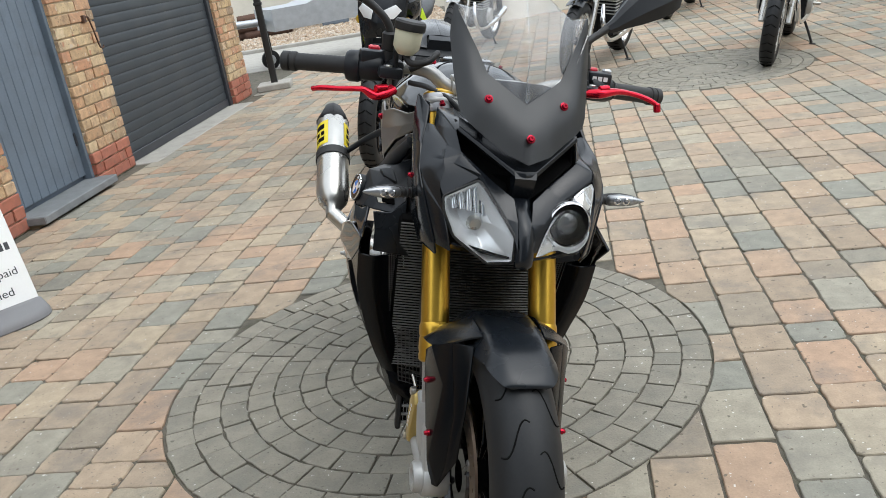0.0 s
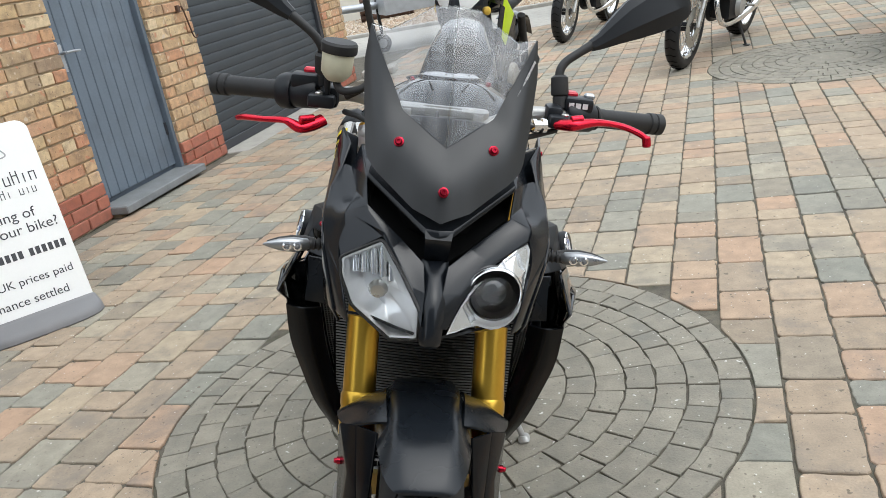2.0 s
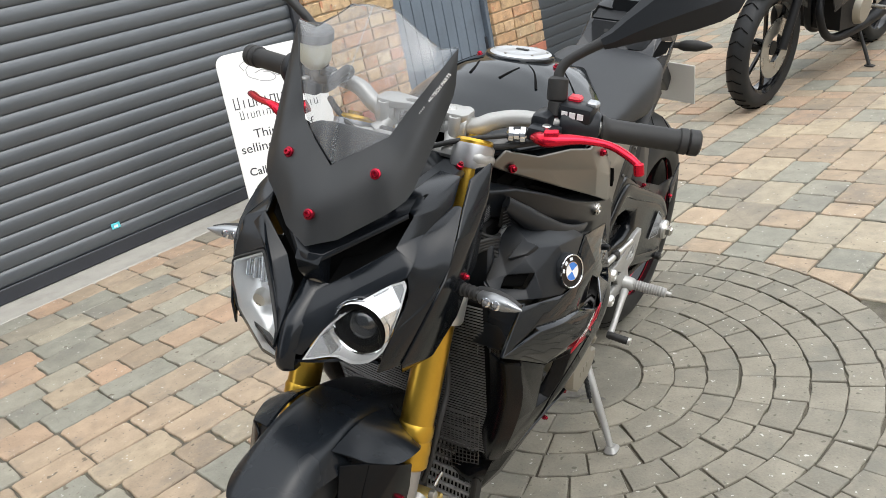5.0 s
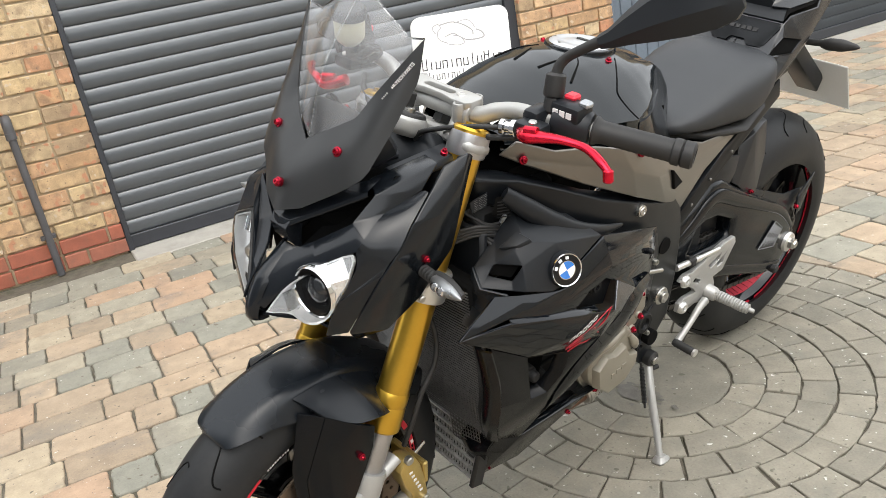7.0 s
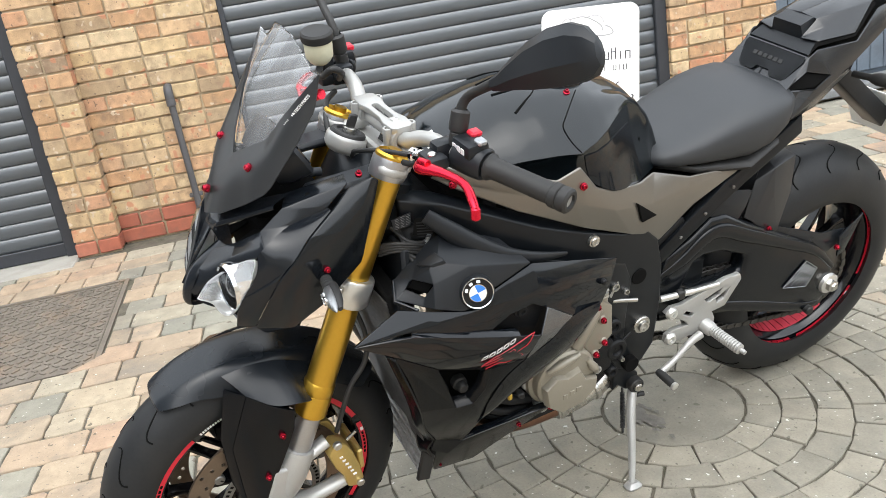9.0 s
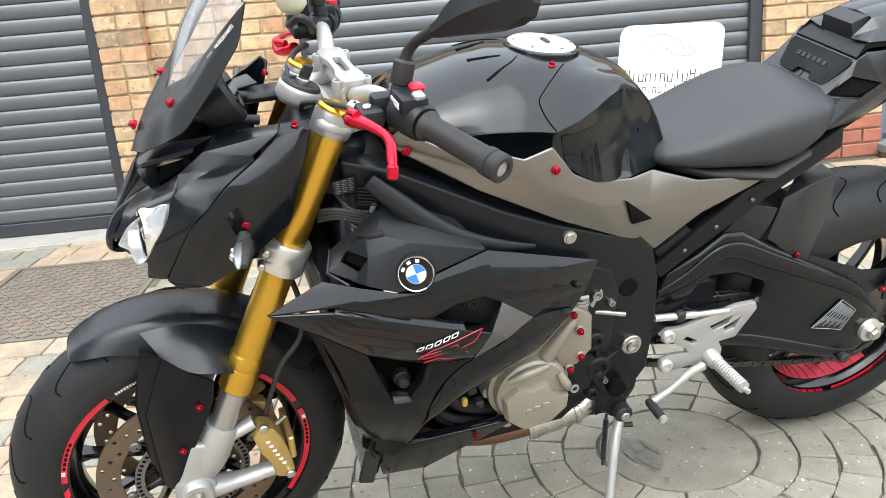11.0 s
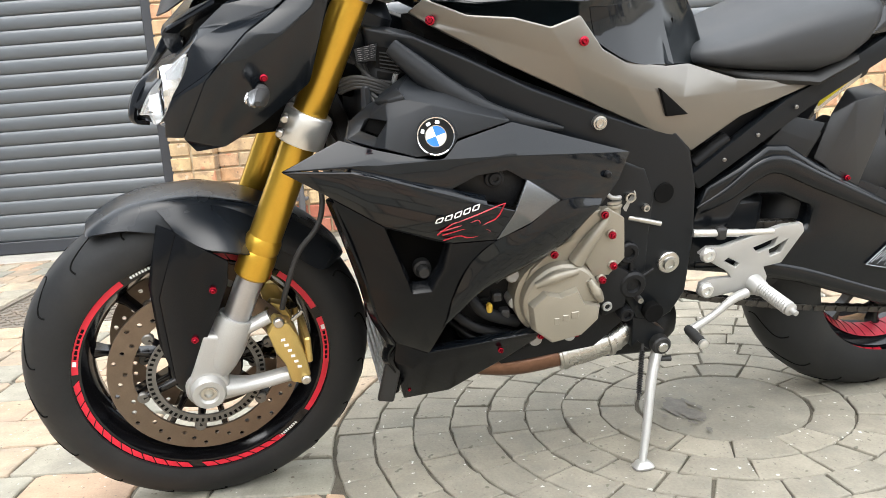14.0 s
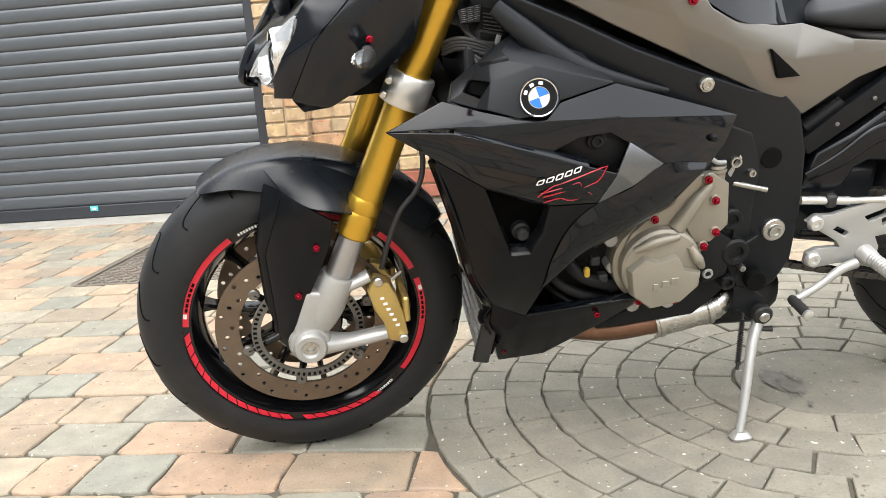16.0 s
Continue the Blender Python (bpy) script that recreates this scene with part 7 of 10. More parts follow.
wing = facets_bm([(0.252, 0.523, 0.661), (0.254, 0.578, 0.622), (0.260, 0.530, 0.592), (0.267, 0.471, 0.572), (0.271, 0.500, 0.620)], [(0, 1, 2, 4), (4, 2, 3)], 0.005, 0.002)
pair("panel_fin", wing, M_GREYFIN, panel, "glossy grey reflecting fin", 25)
gapd = facets_bm([(0.236, 0.395, 0.652), (0.236, 0.440, 0.684), (0.232, 0.500, 0.684), (0.236, 0.525, 0.655), (0.238, 0.505, 0.612)], [(0, 1, 2, 3, 4)], 0.004, 0.001)
pair("panel_opening", gapd, M_BLOCK, panel, "dark bracket in the panel's opening", 25)
part("panel_screw", lathe_bm([(0.0, 0.003), (0.004, 0.003), (0.005, 0.007), (0.009, 0.007), (0.011, 0.004), (0.015, 0.003), (0.016, -0.004)], 20, Matrix.Translation((0.240, 0.474, 0.664)) @ AXLE, caps=False), M_BLOCK, panel, "dark flanged screw", smooth=40)
pair("panel_stud", lathe_bm([(0.0, 0.003), (0.004, 0.003), (0.006, 0.0), (0.006, -0.006)], 14, Matrix.Translation((0.214, 0.672, 0.640)) @ AXLE, caps=False), M_BLOCK, panel, "", 40)
# model mark: slanted white bars and a red outline, lying on the panel
def on_mark(y, z, lift=0.0016):
    k = 0.187 + 0.213 * min(1, max(0, (0.471 - y) / 0.07))
    return Vector((0.279 - 0.07 * abs(y - 0.4) - k * max(0, 0.622 - z) + lift, y, z))


tb = bmesh.new()
for j in range(5):
    y, z = 0.372 + j * 0.0140, 0.6145 + j * 0.0036
    for dy, dz, w, h in ((0.0015, 0.0, 0.0085, 0.0022), (0.0045, 0.0075, 0.0085, 0.0022), (0.0005, 0.0012, 0.0024, 0.0078), (0.0090, 0.0020, 0.0024, 0.0078)):
        tb.faces.new([tb.verts.new(on_mark(y + dy + a, z + dz + b)) for a, b in ((0, 0), (w, w * 0.24), (w + h * 0.35, w * 0.24 + h), (h * 0.35, h))])
part("panel_mark", tb, M_WHITEDECAL, mark_panel, "slanted white model mark")
for pts in ([(0.378, 0.592), (0.398, 0.611), (0.452, 0.627), (0.482, 0.636), (0.470, 0.612), (0.440, 0.600), (0.464, 0.590), (0.428, 0.580), (0.412, 0.588), (0.388, 0.580)], [(0.382, 0.598), (0.440, 0.614), (0.444, 0.606), (0.386, 0.591)]):
    part("panel_mark", tube_bm([on_mark(q[0], q[1], 0.0006) for q in polyline([(y, z, 0) for y, z in pts], 30)], 0.0011, 5, 1), M_CRIMSONDECAL, mark_panel, "thin red outline mark", 60)
# air scoop round the badge
sv = [(0.135, 0.371, 0.814), (0.147, 0.325, 0.787), (0.153, 0.271, 0.749), (0.182, 0.261, 0.727), (0.217, 0.297, 0.722), (0.236, 0.310, 0.724), (0.250, 0.354, 0.712), (0.250, 0.400, 0.714), (0.241, 0.418, 0.731), (0.222, 0.505, 0.746), (0.178, 0.294, 0.756), (0.216, 0.318, 0.760), (0.207, 0.304, 0.734),
      (0.200, 0.338, 0.788), (0.150, 0.455, 0.794), (0.172, 0.284, 0.736), (0.226, 0.382, 0.782), (0.183, 0.345, 0.800), (0.196, 0.320, 0.780)]
sf = [(0, 1, 17), (1, 2, 10), (1, 10, 18, 17), (10, 11, 18), (18, 11, 13), (17, 18, 13), (2, 3, 15, 10), (3, 4, 12, 15), (4, 5, 11, 12), (13, 11, 16), (11, 5, 6, 7, 16), (16, 7, 8), (16, 8, 9), (0, 17, 13, 16, 14), (14, 16, 9)]
scoop, scoop_r = pair("air_scoop", facets_bm(sv, sf, 0.005, 0.0035), M_PLASTIC, bike, "grained dark air scoop", 30)
# near-black sheet paints the shade in the scoop's mouth
throat = facets_bm([(0.168, 0.292, 0.756), (0.162, 0.286, 0.734), (0.198, 0.312, 0.732), (0.205, 0.326, 0.758)], [(0, 1, 2, 3)], 0.006, 0.001)
pair("scoop_mouth_shade", throat, M_SHADEBLACK, scoop, "", 25)
eyebrow = facets_bm([(0.172, 0.306, 0.778), (0.196, 0.322, 0.786), (0.204, 0.345, 0.794), (0.180, 0.338, 0.800), (0.176, 0.312, 0.772), (0.200, 0.328, 0.779), (0.207, 0.348, 0.788)], [(0, 1, 2, 3), (0, 4, 5, 1), (1, 5, 6, 2)], 0.004, 0.0015)
pair("scoop_step", eyebrow, M_PLASTIC, scoop, "", 25)
low_f = facets_bm([(0.150, 0.274, 0.748), (0.182, 0.264, 0.726), (0.216, 0.292, 0.718), (0.212, 0.262, 0.690), (0.150, 0.268, 0.690), (0.214, 0.246, 0.650), (0.140, 0.262, 0.635)], [(0, 1, 2, 3, 4), (4, 3, 5, 6)], 0.005, 0.002)
pair("scoop_front", low_f, M_MATT, scoop, "", 25)
# round badge
BD = Matrix.Translation((0.2495, 0.3835, 0.741)) @ Matrix.Rotation(radians(90), 4, "Y") @ pose(0, 0, 0, 15, -16) @ Matrix.Diagonal((0.77, 0.77, 1, 1))
for sgn in (1, -1):
    mm = BD if sgn > 0 else FLIP @ BD
    seat_b = lathe_bm([(0.0385, -0.014), (0.0385, -0.003), (0.037, 0.0), (0.0, 0.0)], 40, mm, caps=False)
    bd = part("badge", seat_b, M_PLASTIC, scoop if sgn > 0 else scoop_r, "round enamel badge with blue and white quarters", 40)
    part("badge_rim", lathe_bm([(0.0345, 0.0), (0.0365, 0.002), (0.0355, 0.004), (0.0335, 0.003), (0.0335, 0.0)], 40, mm, caps=False), M_CHROME, bd, smooth=50)
    part("badge_ring", lathe_bm([(0.0335, 0.0005), (0.0335, 0.002), (0.0195, 0.002), (0.0195, 0.0005)], 40, mm, caps=False), M_GLOSS, bd, smooth=50)
    part("badge_inner_rim", lathe_bm([(0.0205, 0.0005), (0.0205, 0.003), (0.0192, 0.003), (0.0192, 0.0005)], 40, mm, caps=False), M_CHROME, bd, smooth=50)
    for q in range(4):
        qb = bmesh.new()
        vs = [qb.verts.new((0, 0, 0.0025))] + [qb.verts.new((0.0192 * math.cos(a), 0.0192 * math.sin(a), 0.0025)) for a in (math.pi / 2 * (q + j / 8) + 0.28 for j in range(9))]
        qb.faces.new(vs)
        qb.transform(mm)
        part("badge_quarter", qb, M_BLUE if q % 2 else M_ENAMEL, bd)
    for a in (60, 98, 136):
        lb = box_bm(0, 0.0265, 0.0025, 0.0085, 0.0065, 0.001, 0.001, mm @ Matrix.Rotation(radians(a + 20), 4, "Z"))
        part("badge_mark", lb, M_ENAMEL, bd)
# lower side panel down to the belly pan
lv3 = [(0.243, 0.227, 0.657), (0.253, 0.300, 0.608), (0.259, 0.402, 0.571), (0.250, 0.394, 0.521), (0.235, 0.375, 0.480), (0.225, 0.344, 0.475), (0.222, 0.274, 0.495), (0.200, 0.289, 0.424), (0.172, 0.319, 0.357), (0.172, 0.378, 0.326), (0.207, 0.404, 0.402), (0.234, 0.440, 0.492), (0.264, 0.471, 0.571), (0.236, 0.262, 0.600)]
lf3 = [(0, 1, 13), (1, 5, 13), (13, 5, 6), (0, 13, 6), (6, 5, 4, 10, 7), (7, 10, 9, 8), (4, 3, 11, 10), (3, 2, 12, 11)]
lower_p, lower_pr = pair("lower_panel", facets_bm(lv3, lf3, 0.005, 0.003), M_SATIN, bike, "satin black lower side panel with an opening", 30)
frame_f = facets_bm([(0.253, 0.300, 0.608), (0.259, 0.402, 0.571), (0.250, 0.394, 0.521), (0.235, 0.375, 0.480), (0.225, 0.344, 0.475), (0.228, 0.312, 0.592), (0.234, 0.392, 0.562), (0.226, 0.384, 0.522), (0.212, 0.368, 0.490), (0.204, 0.346, 0.488)], [(0, 1, 6, 5), (1, 2, 7, 6), (2, 3, 8, 7), (3, 4, 9, 8), (4, 0, 5, 9)], 0.003, 0.001)
pair("opening_edge", frame_f, M_SATIN, lower_p, "", 25)
FRONT = [Vector(p) for p in ((0.241, 0.230, 0.650), (0.238, 0.254, 0.570), (0.221, 0.275, 0.495), (0.199, 0.290, 0.424), (0.171, 0.320, 0.355))]
INNER = [Vector(p) for p in ((0.150, 0.254, 0.640), (0.142, 0.272, 0.565), (0.134, 0.286, 0.497), (0.118, 0.303, 0.422), (0.102, 0.327, 0.346))]
MIDST = [a.lerp(b, 0.62) + Vector((0, -0.004, 0)) for a, b in zip(FRONT, INNER)]
pair("lower_panel_front", skin_bm([[a, a.lerp(c, 0.5) + Vector((0.002, -0.012, 0)), c] for a, c in zip(FRONT, MIDST)], 4, 0.004, m=4), M_SATIN, lower_p, "rounded black front of the lower panel", 45)
FRONT = [p + Vector((0.004, 0.012, 0)) for p in MIDST]
# near-black sheet, painted shade seen through the wire mesh
guard_l, guard_r = pair("guard_shade", skin_bm([[a + Vector((-0.004, 0.010, 0)), (a + b) / 2 + Vector((0, 0.018, 0)), b + Vector((0, 0.012, 0))] for a, b in zip(FRONT, INNER)], 3, 0.002, m=3), M_SHADEBLACK, bike, "near-black sheet painted as the shade behind wire mesh", 40)
fa, fb = polyline(FRONT, 61), polyline(INNER, 61)
tb = bmesh.new()
for a, b in zip(fa, fb):
    tube_bm([a + Vector((-0.006, 0.006, 0)), (a + b) / 2 + Vector((0, 0.013, 0)), b + Vector((0, 0.006, 0))], 0.0008, 4, 2, tb)
for j in range(9):
    t = j / 8
    dip = Vector((0, 0.006 + 0.007 * math.sin(math.pi * t) - 0.001, 0))
    tube_bm([p.lerp(q, t) + dip for p, q in zip(fa[::5], fb[::5])], 0.0008, 4, 1, tb)
tb2 = mirrored(tb)
tagged(part("mesh_wire", tb, M_COOLER, guard_l, "pale wire mesh"), kind="stuff")
tagged(part("mesh_wire", tb2, M_COOLER, guard_r, "pale wire mesh"), kind="stuff")
for j in range(3):
    o = Vector((-0.010 * j, 0.006 * j, -0.018 * j))
    louvre = skin_bm([[Vector((0.164 - 0.010 * j, 0.324, 0.352)) + o, Vector((0.130, 0.318, 0.338)) + o, Vector((0.088, 0.330, 0.336)) + o], [Vector((0.152 - 0.010 * j, 0.310, 0.318)) + o, Vector((0.118, 0.304, 0.300)) + o, Vector((0.072, 0.318, 0.300)) + o], [Vector((0.132 - 0.010 * j, 0.326, 0.268)) + o, Vector((0.100, 0.322, 0.256)) + o, Vector((0.056, 0.334, 0.262)) + o]], 4, 0.003)
    pair("belly_louvre", louvre, M_SATIN, bike, "curved black front louvre", 40)
# added near-black sheet in place of the shade behind the panel's opening
pair("opening_shade", facets_bm([(0.185, 0.28, 0.61), (0.185, 0.43, 0.57), (0.175, 0.41, 0.44), (0.170, 0.30, 0.45)], [(0, 1, 2, 3)], 0.004, 0), M_SHADEBLACK, bike, "", 25)
pair("side_plug", lathe_bm([(0.0, 0.030), (0.008, 0.030), (0.011, 0.026), (0.011, 0.016), (0.015, 0.014), (0.015, 0.0)], 18, Matrix.Translation((0.186, 0.366, 0.505)) @ AXLE, caps=False), M_RUBBER, bike, "", 40)
rows = [[Vector((0.222, 0.660, 0.604)), Vector((0.252, 0.578, 0.620)), Vector((0.261, 0.526, 0.590)), Vector((0.264, 0.471, 0.570)), Vector((0.252, 0.432, 0.528)), Vector((0.226, 0.408, 0.455))],
        [Vector((0.232, 0.652, 0.596)), Vector((0.256, 0.586, 0.586)), Vector((0.262, 0.530, 0.556)), Vector((0.258, 0.474, 0.524)), Vector((0.244, 0.436, 0.484)), Vector((0.216, 0.404, 0.420))],
        [Vector((0.224, 0.650, 0.586)), Vector((0.238, 0.594, 0.542)), Vector((0.240, 0.525, 0.506)), Vector((0.234, 0.458, 0.470)), Vector((0.222, 0.428, 0.435)), Vector((0.196, 0.394, 0.386))],
        [Vector((0.196, 0.652, 0.582)), Vector((0.204, 0.596, 0.545)), Vector((0.204, 0.526, 0.512)), Vector((0.200, 0.460, 0.478)), Vector((0.190, 0.430, 0.440)), Vector((0.170, 0.394, 0.390))]]
pair("panel_strut", skin_bm(rows, 4, 0.004, m=4), M_GLOSS, bike, "gloss black curved panel strut", 40)
bv = [(0.170, 0.319, 0.357), (0.172, 0.378, 0.326), (0.196, 0.570, 0.352), (0.184, 0.574, 0.338), (0.160, 0.519, 0.288), (0.130, 0.421, 0.216), (0.100, 0.341, 0.191), (0.140, 0.319, 0.301), (0.158, 0.350, 0.292),
      (0.0, 0.318, 0.300), (0.0, 0.334, 0.200), (0.0, 0.352, 0.150), (0.0, 0.440, 0.160), (0.0, 0.575, 0.205), (0.085, 0.575, 0.245)]
bf = [(0, 1, 8, 7), (1, 2, 3, 8), (8, 3, 4), (8, 4, 5), (8, 5, 6), (8, 6, 7), (7, 6, 10, 9), (6, 11, 10), (6, 5, 12, 11), (5, 4, 14, 13, 12), (4, 3, 14)]
belly, belly_r = pair("belly_pan", facets_bm(bv, bf, 0.005, 0.003), M_SATIN, bike, "satin black belly pan", 25)
fin = facets_bm([(0.173, 0.378, 0.329), (0.197, 0.570, 0.355), (0.184, 0.572, 0.360), (0.158, 0.382, 0.336)], [(0, 1, 2, 3)], 0.004, 0.0015)
pair("belly_fin", fin, M_GLOSS, belly, "gloss edge fin", 25)
for sgn, pl in ((1, belly), (-1, belly_r)):
    red_bolt(pl, (sgn * 0.180, 0.505, 0.318), (sgn, 0, 0), None, 0.006)
    red_bolt(pl, (sgn * 0.116, 0.350, 0.222), (sgn, -0.4, 0), None, 0.005)

# ---- graphite side covers under the tank ----
cv = [(0.100, 0.374, 0.893), (0.116, 0.398, 0.915), (0.150, 0.455, 0.892), (0.180, 0.522, 0.889), (0.194, 0.574, 0.875), (0.195, 0.620, 0.890), (0.189, 0.662, 0.836), (0.180, 0.706, 0.812), (0.152, 0.790, 0.794), (0.122, 0.845, 0.788), (0.128, 0.935, 0.757), (0.116, 1.060, 0.740), (0.114, 1.100, 0.735),
      (0.136, 0.945, 0.692), (0.152, 0.850, 0.644), (0.160, 0.810, 0.672), (0.168, 0.765, 0.692), (0.188, 0.640, 0.756), (0.172, 0.508, 0.822), (0.126, 0.412, 0.872), (0.155, 0.480, 0.862), (0.196, 0.610, 0.822), (0.188, 0.705, 0.775), (0.152, 0.825, 0.738), (0.130, 0.935, 0.735)]
cf = [(0, 1, 2, 20), (0, 20, 19), (19, 20, 18), (20, 2, 3, 21), (20, 21, 17, 18), (3, 4, 21), (4, 5, 21), (5, 6, 21), (6, 7, 22, 21), (21, 22, 16, 17), (7, 8, 23, 22), (22, 23, 15, 16), (8, 9, 23), (9, 10, 24, 23), (23, 24, 13, 14), (23, 14, 15), (10, 11, 24), (24, 11, 12), (24, 12, 13)]
cover_l, cover_r = pair("tank_side_cover", facets_bm(cv, cf, 0.006, 0.004), M_GRAPHITE, bike, "warm graphite metallic side cover", 62)
# near-black triangle, the shade of a vent put on as colour
notch = facets_bm([(0.1745, 0.771, 0.763), (0.1570, 0.834, 0.711), (0.1700, 0.789, 0.714)], [(0, 1, 2)], 0.010, 0.001)
pair("cover_vent_shade", notch, M_SHADEBLACK, cover_l, "", 25)
for sgn, pl in ((1, cover_l), (-1, cover_r)):
    red_bolt(pl, (sgn * 0.126, 0.405, 0.884), (sgn, -0.3, 0.2), None, 0.0085)
    red_bolt(pl, (sgn * 0.198, 0.626, 0.852), (sgn, 0, 0.2), None, 0.0085)

# ---- tank ----
# stations: v, height of the back, shoulder x and z, crease x and z, lower edge x and z
TANK = ((0.385, 0.930, 0.060, 0.922, 0.100, 0.908, 0.092, 0.895), (0.42, 0.950, 0.075, 0.940, 0.130, 0.912, 0.120, 0.898), (0.47, 0.968, 0.080, 0.957, 0.152, 0.909, 0.142, 0.884), (0.53, 0.985, 0.080, 0.973, 0.165, 0.913, 0.153, 0.868), (0.585, 0.993, 0.080, 0.982, 0.174, 0.912, 0.162, 0.854),
        (0.633, 0.994, 0.079, 0.982, 0.179, 0.907, 0.174, 0.862), (0.672, 0.991, 0.078, 0.979, 0.167, 0.914, 0.184, 0.832), (0.707, 0.985, 0.074, 0.973, 0.149, 0.922, 0.180, 0.812), (0.745, 0.976, 0.070, 0.963, 0.123, 0.930, 0.166, 0.800), (0.785, 0.962, 0.064, 0.950, 0.096, 0.934, 0.150, 0.794),
        (0.82, 0.941, 0.060, 0.930, 0.086, 0.912, 0.126, 0.788), (0.852, 0.905, 0.056, 0.896, 0.080, 0.874, 0.104, 0.782), (0.875, 0.868, 0.050, 0.860, 0.070, 0.840, 0.084, 0.775), (0.90, 0.815, 0.042, 0.808, 0.056, 0.796, 0.064, 0.770))


def tank_frame(v):
    for a, b in zip(TANK, TANK[1:]):
        if a[0] <= v <= b[0]:
            t = (v - a[0]) / (b[0] - a[0])
            return [p + (q - p) * t for p, q in zip(a[1:], b[1:])]


def tank_at(v, q, lift=0.0):
    """A point of the left half: q runs 0 at the back's middle, 1 at the shoulder, 2 at the crease, 3 at the lower edge."""
    top, sx, sz, cx, cz, bx, bz = tank_frame(v)
    if q <= 1:
        x, z, out = sx * q, top - (top - sz) * q ** 2.2, (0.15, 1.0)
    elif q <= 2:
        f = q - 1
        bulge = 0.009 * math.sin(math.pi * f)
        x, z, out = sx + (cx - sx) * f + bulge * 0.7, sz + (cz - sz) * f + bulge * 0.7, (0.7, 0.7)
    else:
        f = q - 2
        dent = 0.006 * math.sin(math.pi * f)
        x, z, out = cx + (bx - cx) * f - dent, cz + (bz - cz) * f, (1.0, 0.0)
    return Vector((x + lift * out[0], v, z + lift * out[1]))


QS = (0.0, 0.3, 0.6, 0.85, 1.0, 1.15, 1.35, 1.6, 1.8, 1.95, 2.0, 2.06, 2.25, 2.5, 2.75, 2.95, 3.0)


def tank_row(v):
    half = [tank_at(v, q) for q in QS]
    half.append(half[-1] + Vector((-0.020, 0, -0.010)))
    return [FLIP @ p for p in reversed(half[1:])] + half


tank = part("fuel_tank", skin_bm([tank_row(v) for v in (0.386, 0.40, 0.42, 0.445, 0.47, 0.50, 0.53, 0.56, 0.585, 0.61, 0.633, 0.652, 0.672, 0.69, 0.707, 0.726, 0.745, 0.765, 0.785, 0.80, 0.82, 0.836, 0.852, 0.864, 0.875, 0.89, 0.8999)], 2, 0.0, m=2), M_TANK, bike, "satin gloss black sculpted fuel tank", 38)
for sgn in (1, -1):
    side = Matrix.Identity(4) if sgn > 0 else FLIP
    knee = skin_bm([[side @ tank_at(v, 2 + q, 0.002) for v in (0.640 + 0.012 * q, 0.672, 0.707, 0.745, 0.778 + 0.034 * q)] for q in (0.22, 0.4, 0.6, 0.8, 0.985)], 4, 0.003)
    part("knee_panel", knee, M_GLOSS, tank, "gloss knee panel on the tank", 45)
    seam = [side @ tank_at(v, q, 0.0004) for v, q in ((0.684, 0.98), (0.668, 1.12), (0.648, 1.28), (0.630, 1.42), (0.617, 1.55), (0.616, 1.68), (0.622, 1.85), (0.632, 1.99))]
    part("tank_seam", tube_bm(seam, 0.0011, 6, 3), M_SHADEBLACK, tank, "dark seam of the tank cover", 60)
    # black strokes laid on the tank paint the shadows of its folds
    for way in (((0.548, 1.12), (0.575, 0.98), (0.598, 0.80), (0.615, 0.58)), ((0.535, 0.36), (0.562, 0.42), (0.588, 0.50))):
        fold = tube_bm([side @ tank_at(v, q, 0.0002) for v, q in way], [0.0026, 0.0020, 0.0014, 0.0006][:len(way)], 8, 4)
        part("tank_fold_shade", fold, M_SHADEBLACK, tank, "black stroke painted as the shadow of a fold in the tank cover", 60)
part("tank_label", box_bm(0, 0, 0, 0.046, 0.020, 0.0012, 0.0004, Matrix.Translation(tank_at(0.402, 0.70, 0.0035)) @ pose(0, 0, 0, 24, 8, -12)), M_WHITE, tank, "white warning label")
part("tank_core", loft_bm([[(-0.10, v, 0.80), (0.10, v, 0.80), (0.10, v, 0.86), (-0.10, v, 0.86)] for v in (0.40, 0.82)]), M_SHADEBLACK, bike)
capm = Matrix.Translation((0, 0.676, 0.9905)) @ pose(0, 0, 0, -6)
cap = part("filler_cap", lathe_bm([(0.0, 0.005), (0.022, 0.005), (0.026, 0.0035), (0.040, 0.0035), (0.044, 0.005), (0.054, 0.004), (0.058, 0.001), (0.058, -0.012)], 48, capm, caps=False), M_CAPALU, tank, "brushed aluminium filler cap", 35)
part("cap_flap", box_bm(0, 0.006, 0.006, 0.026, 0.009, 0.003, 0.0012, capm), M_RUBBER, cap)
part("cap_surround", lathe_bm([(0.057, 0.001), (0.064, 0.000), (0.066, -0.003), (0.066, -0.012)], 40, capm, caps=False), M_GLOSS, cap, smooth=40)
for a in range(20, 380, 60):
    part("cap_screw", rod_bm(capm @ Vector((0.049 * math.cos(radians(a)), 0.049 * math.sin(radians(a)), 0.003)), capm @ Vector((0.049 * math.cos(radians(a)), 0.049 * math.sin(radians(a)), 0.006)), 0.0028, None, 10), M_STEEL, cap, smooth=40)
for sgn in (1, -1):
    red_bolt(tank, (sgn * 0.079, 0.662, 0.9795), (sgn * 0.3, 0, 1), None, 0.0075)

# ---- seat, tail ----
secs = []
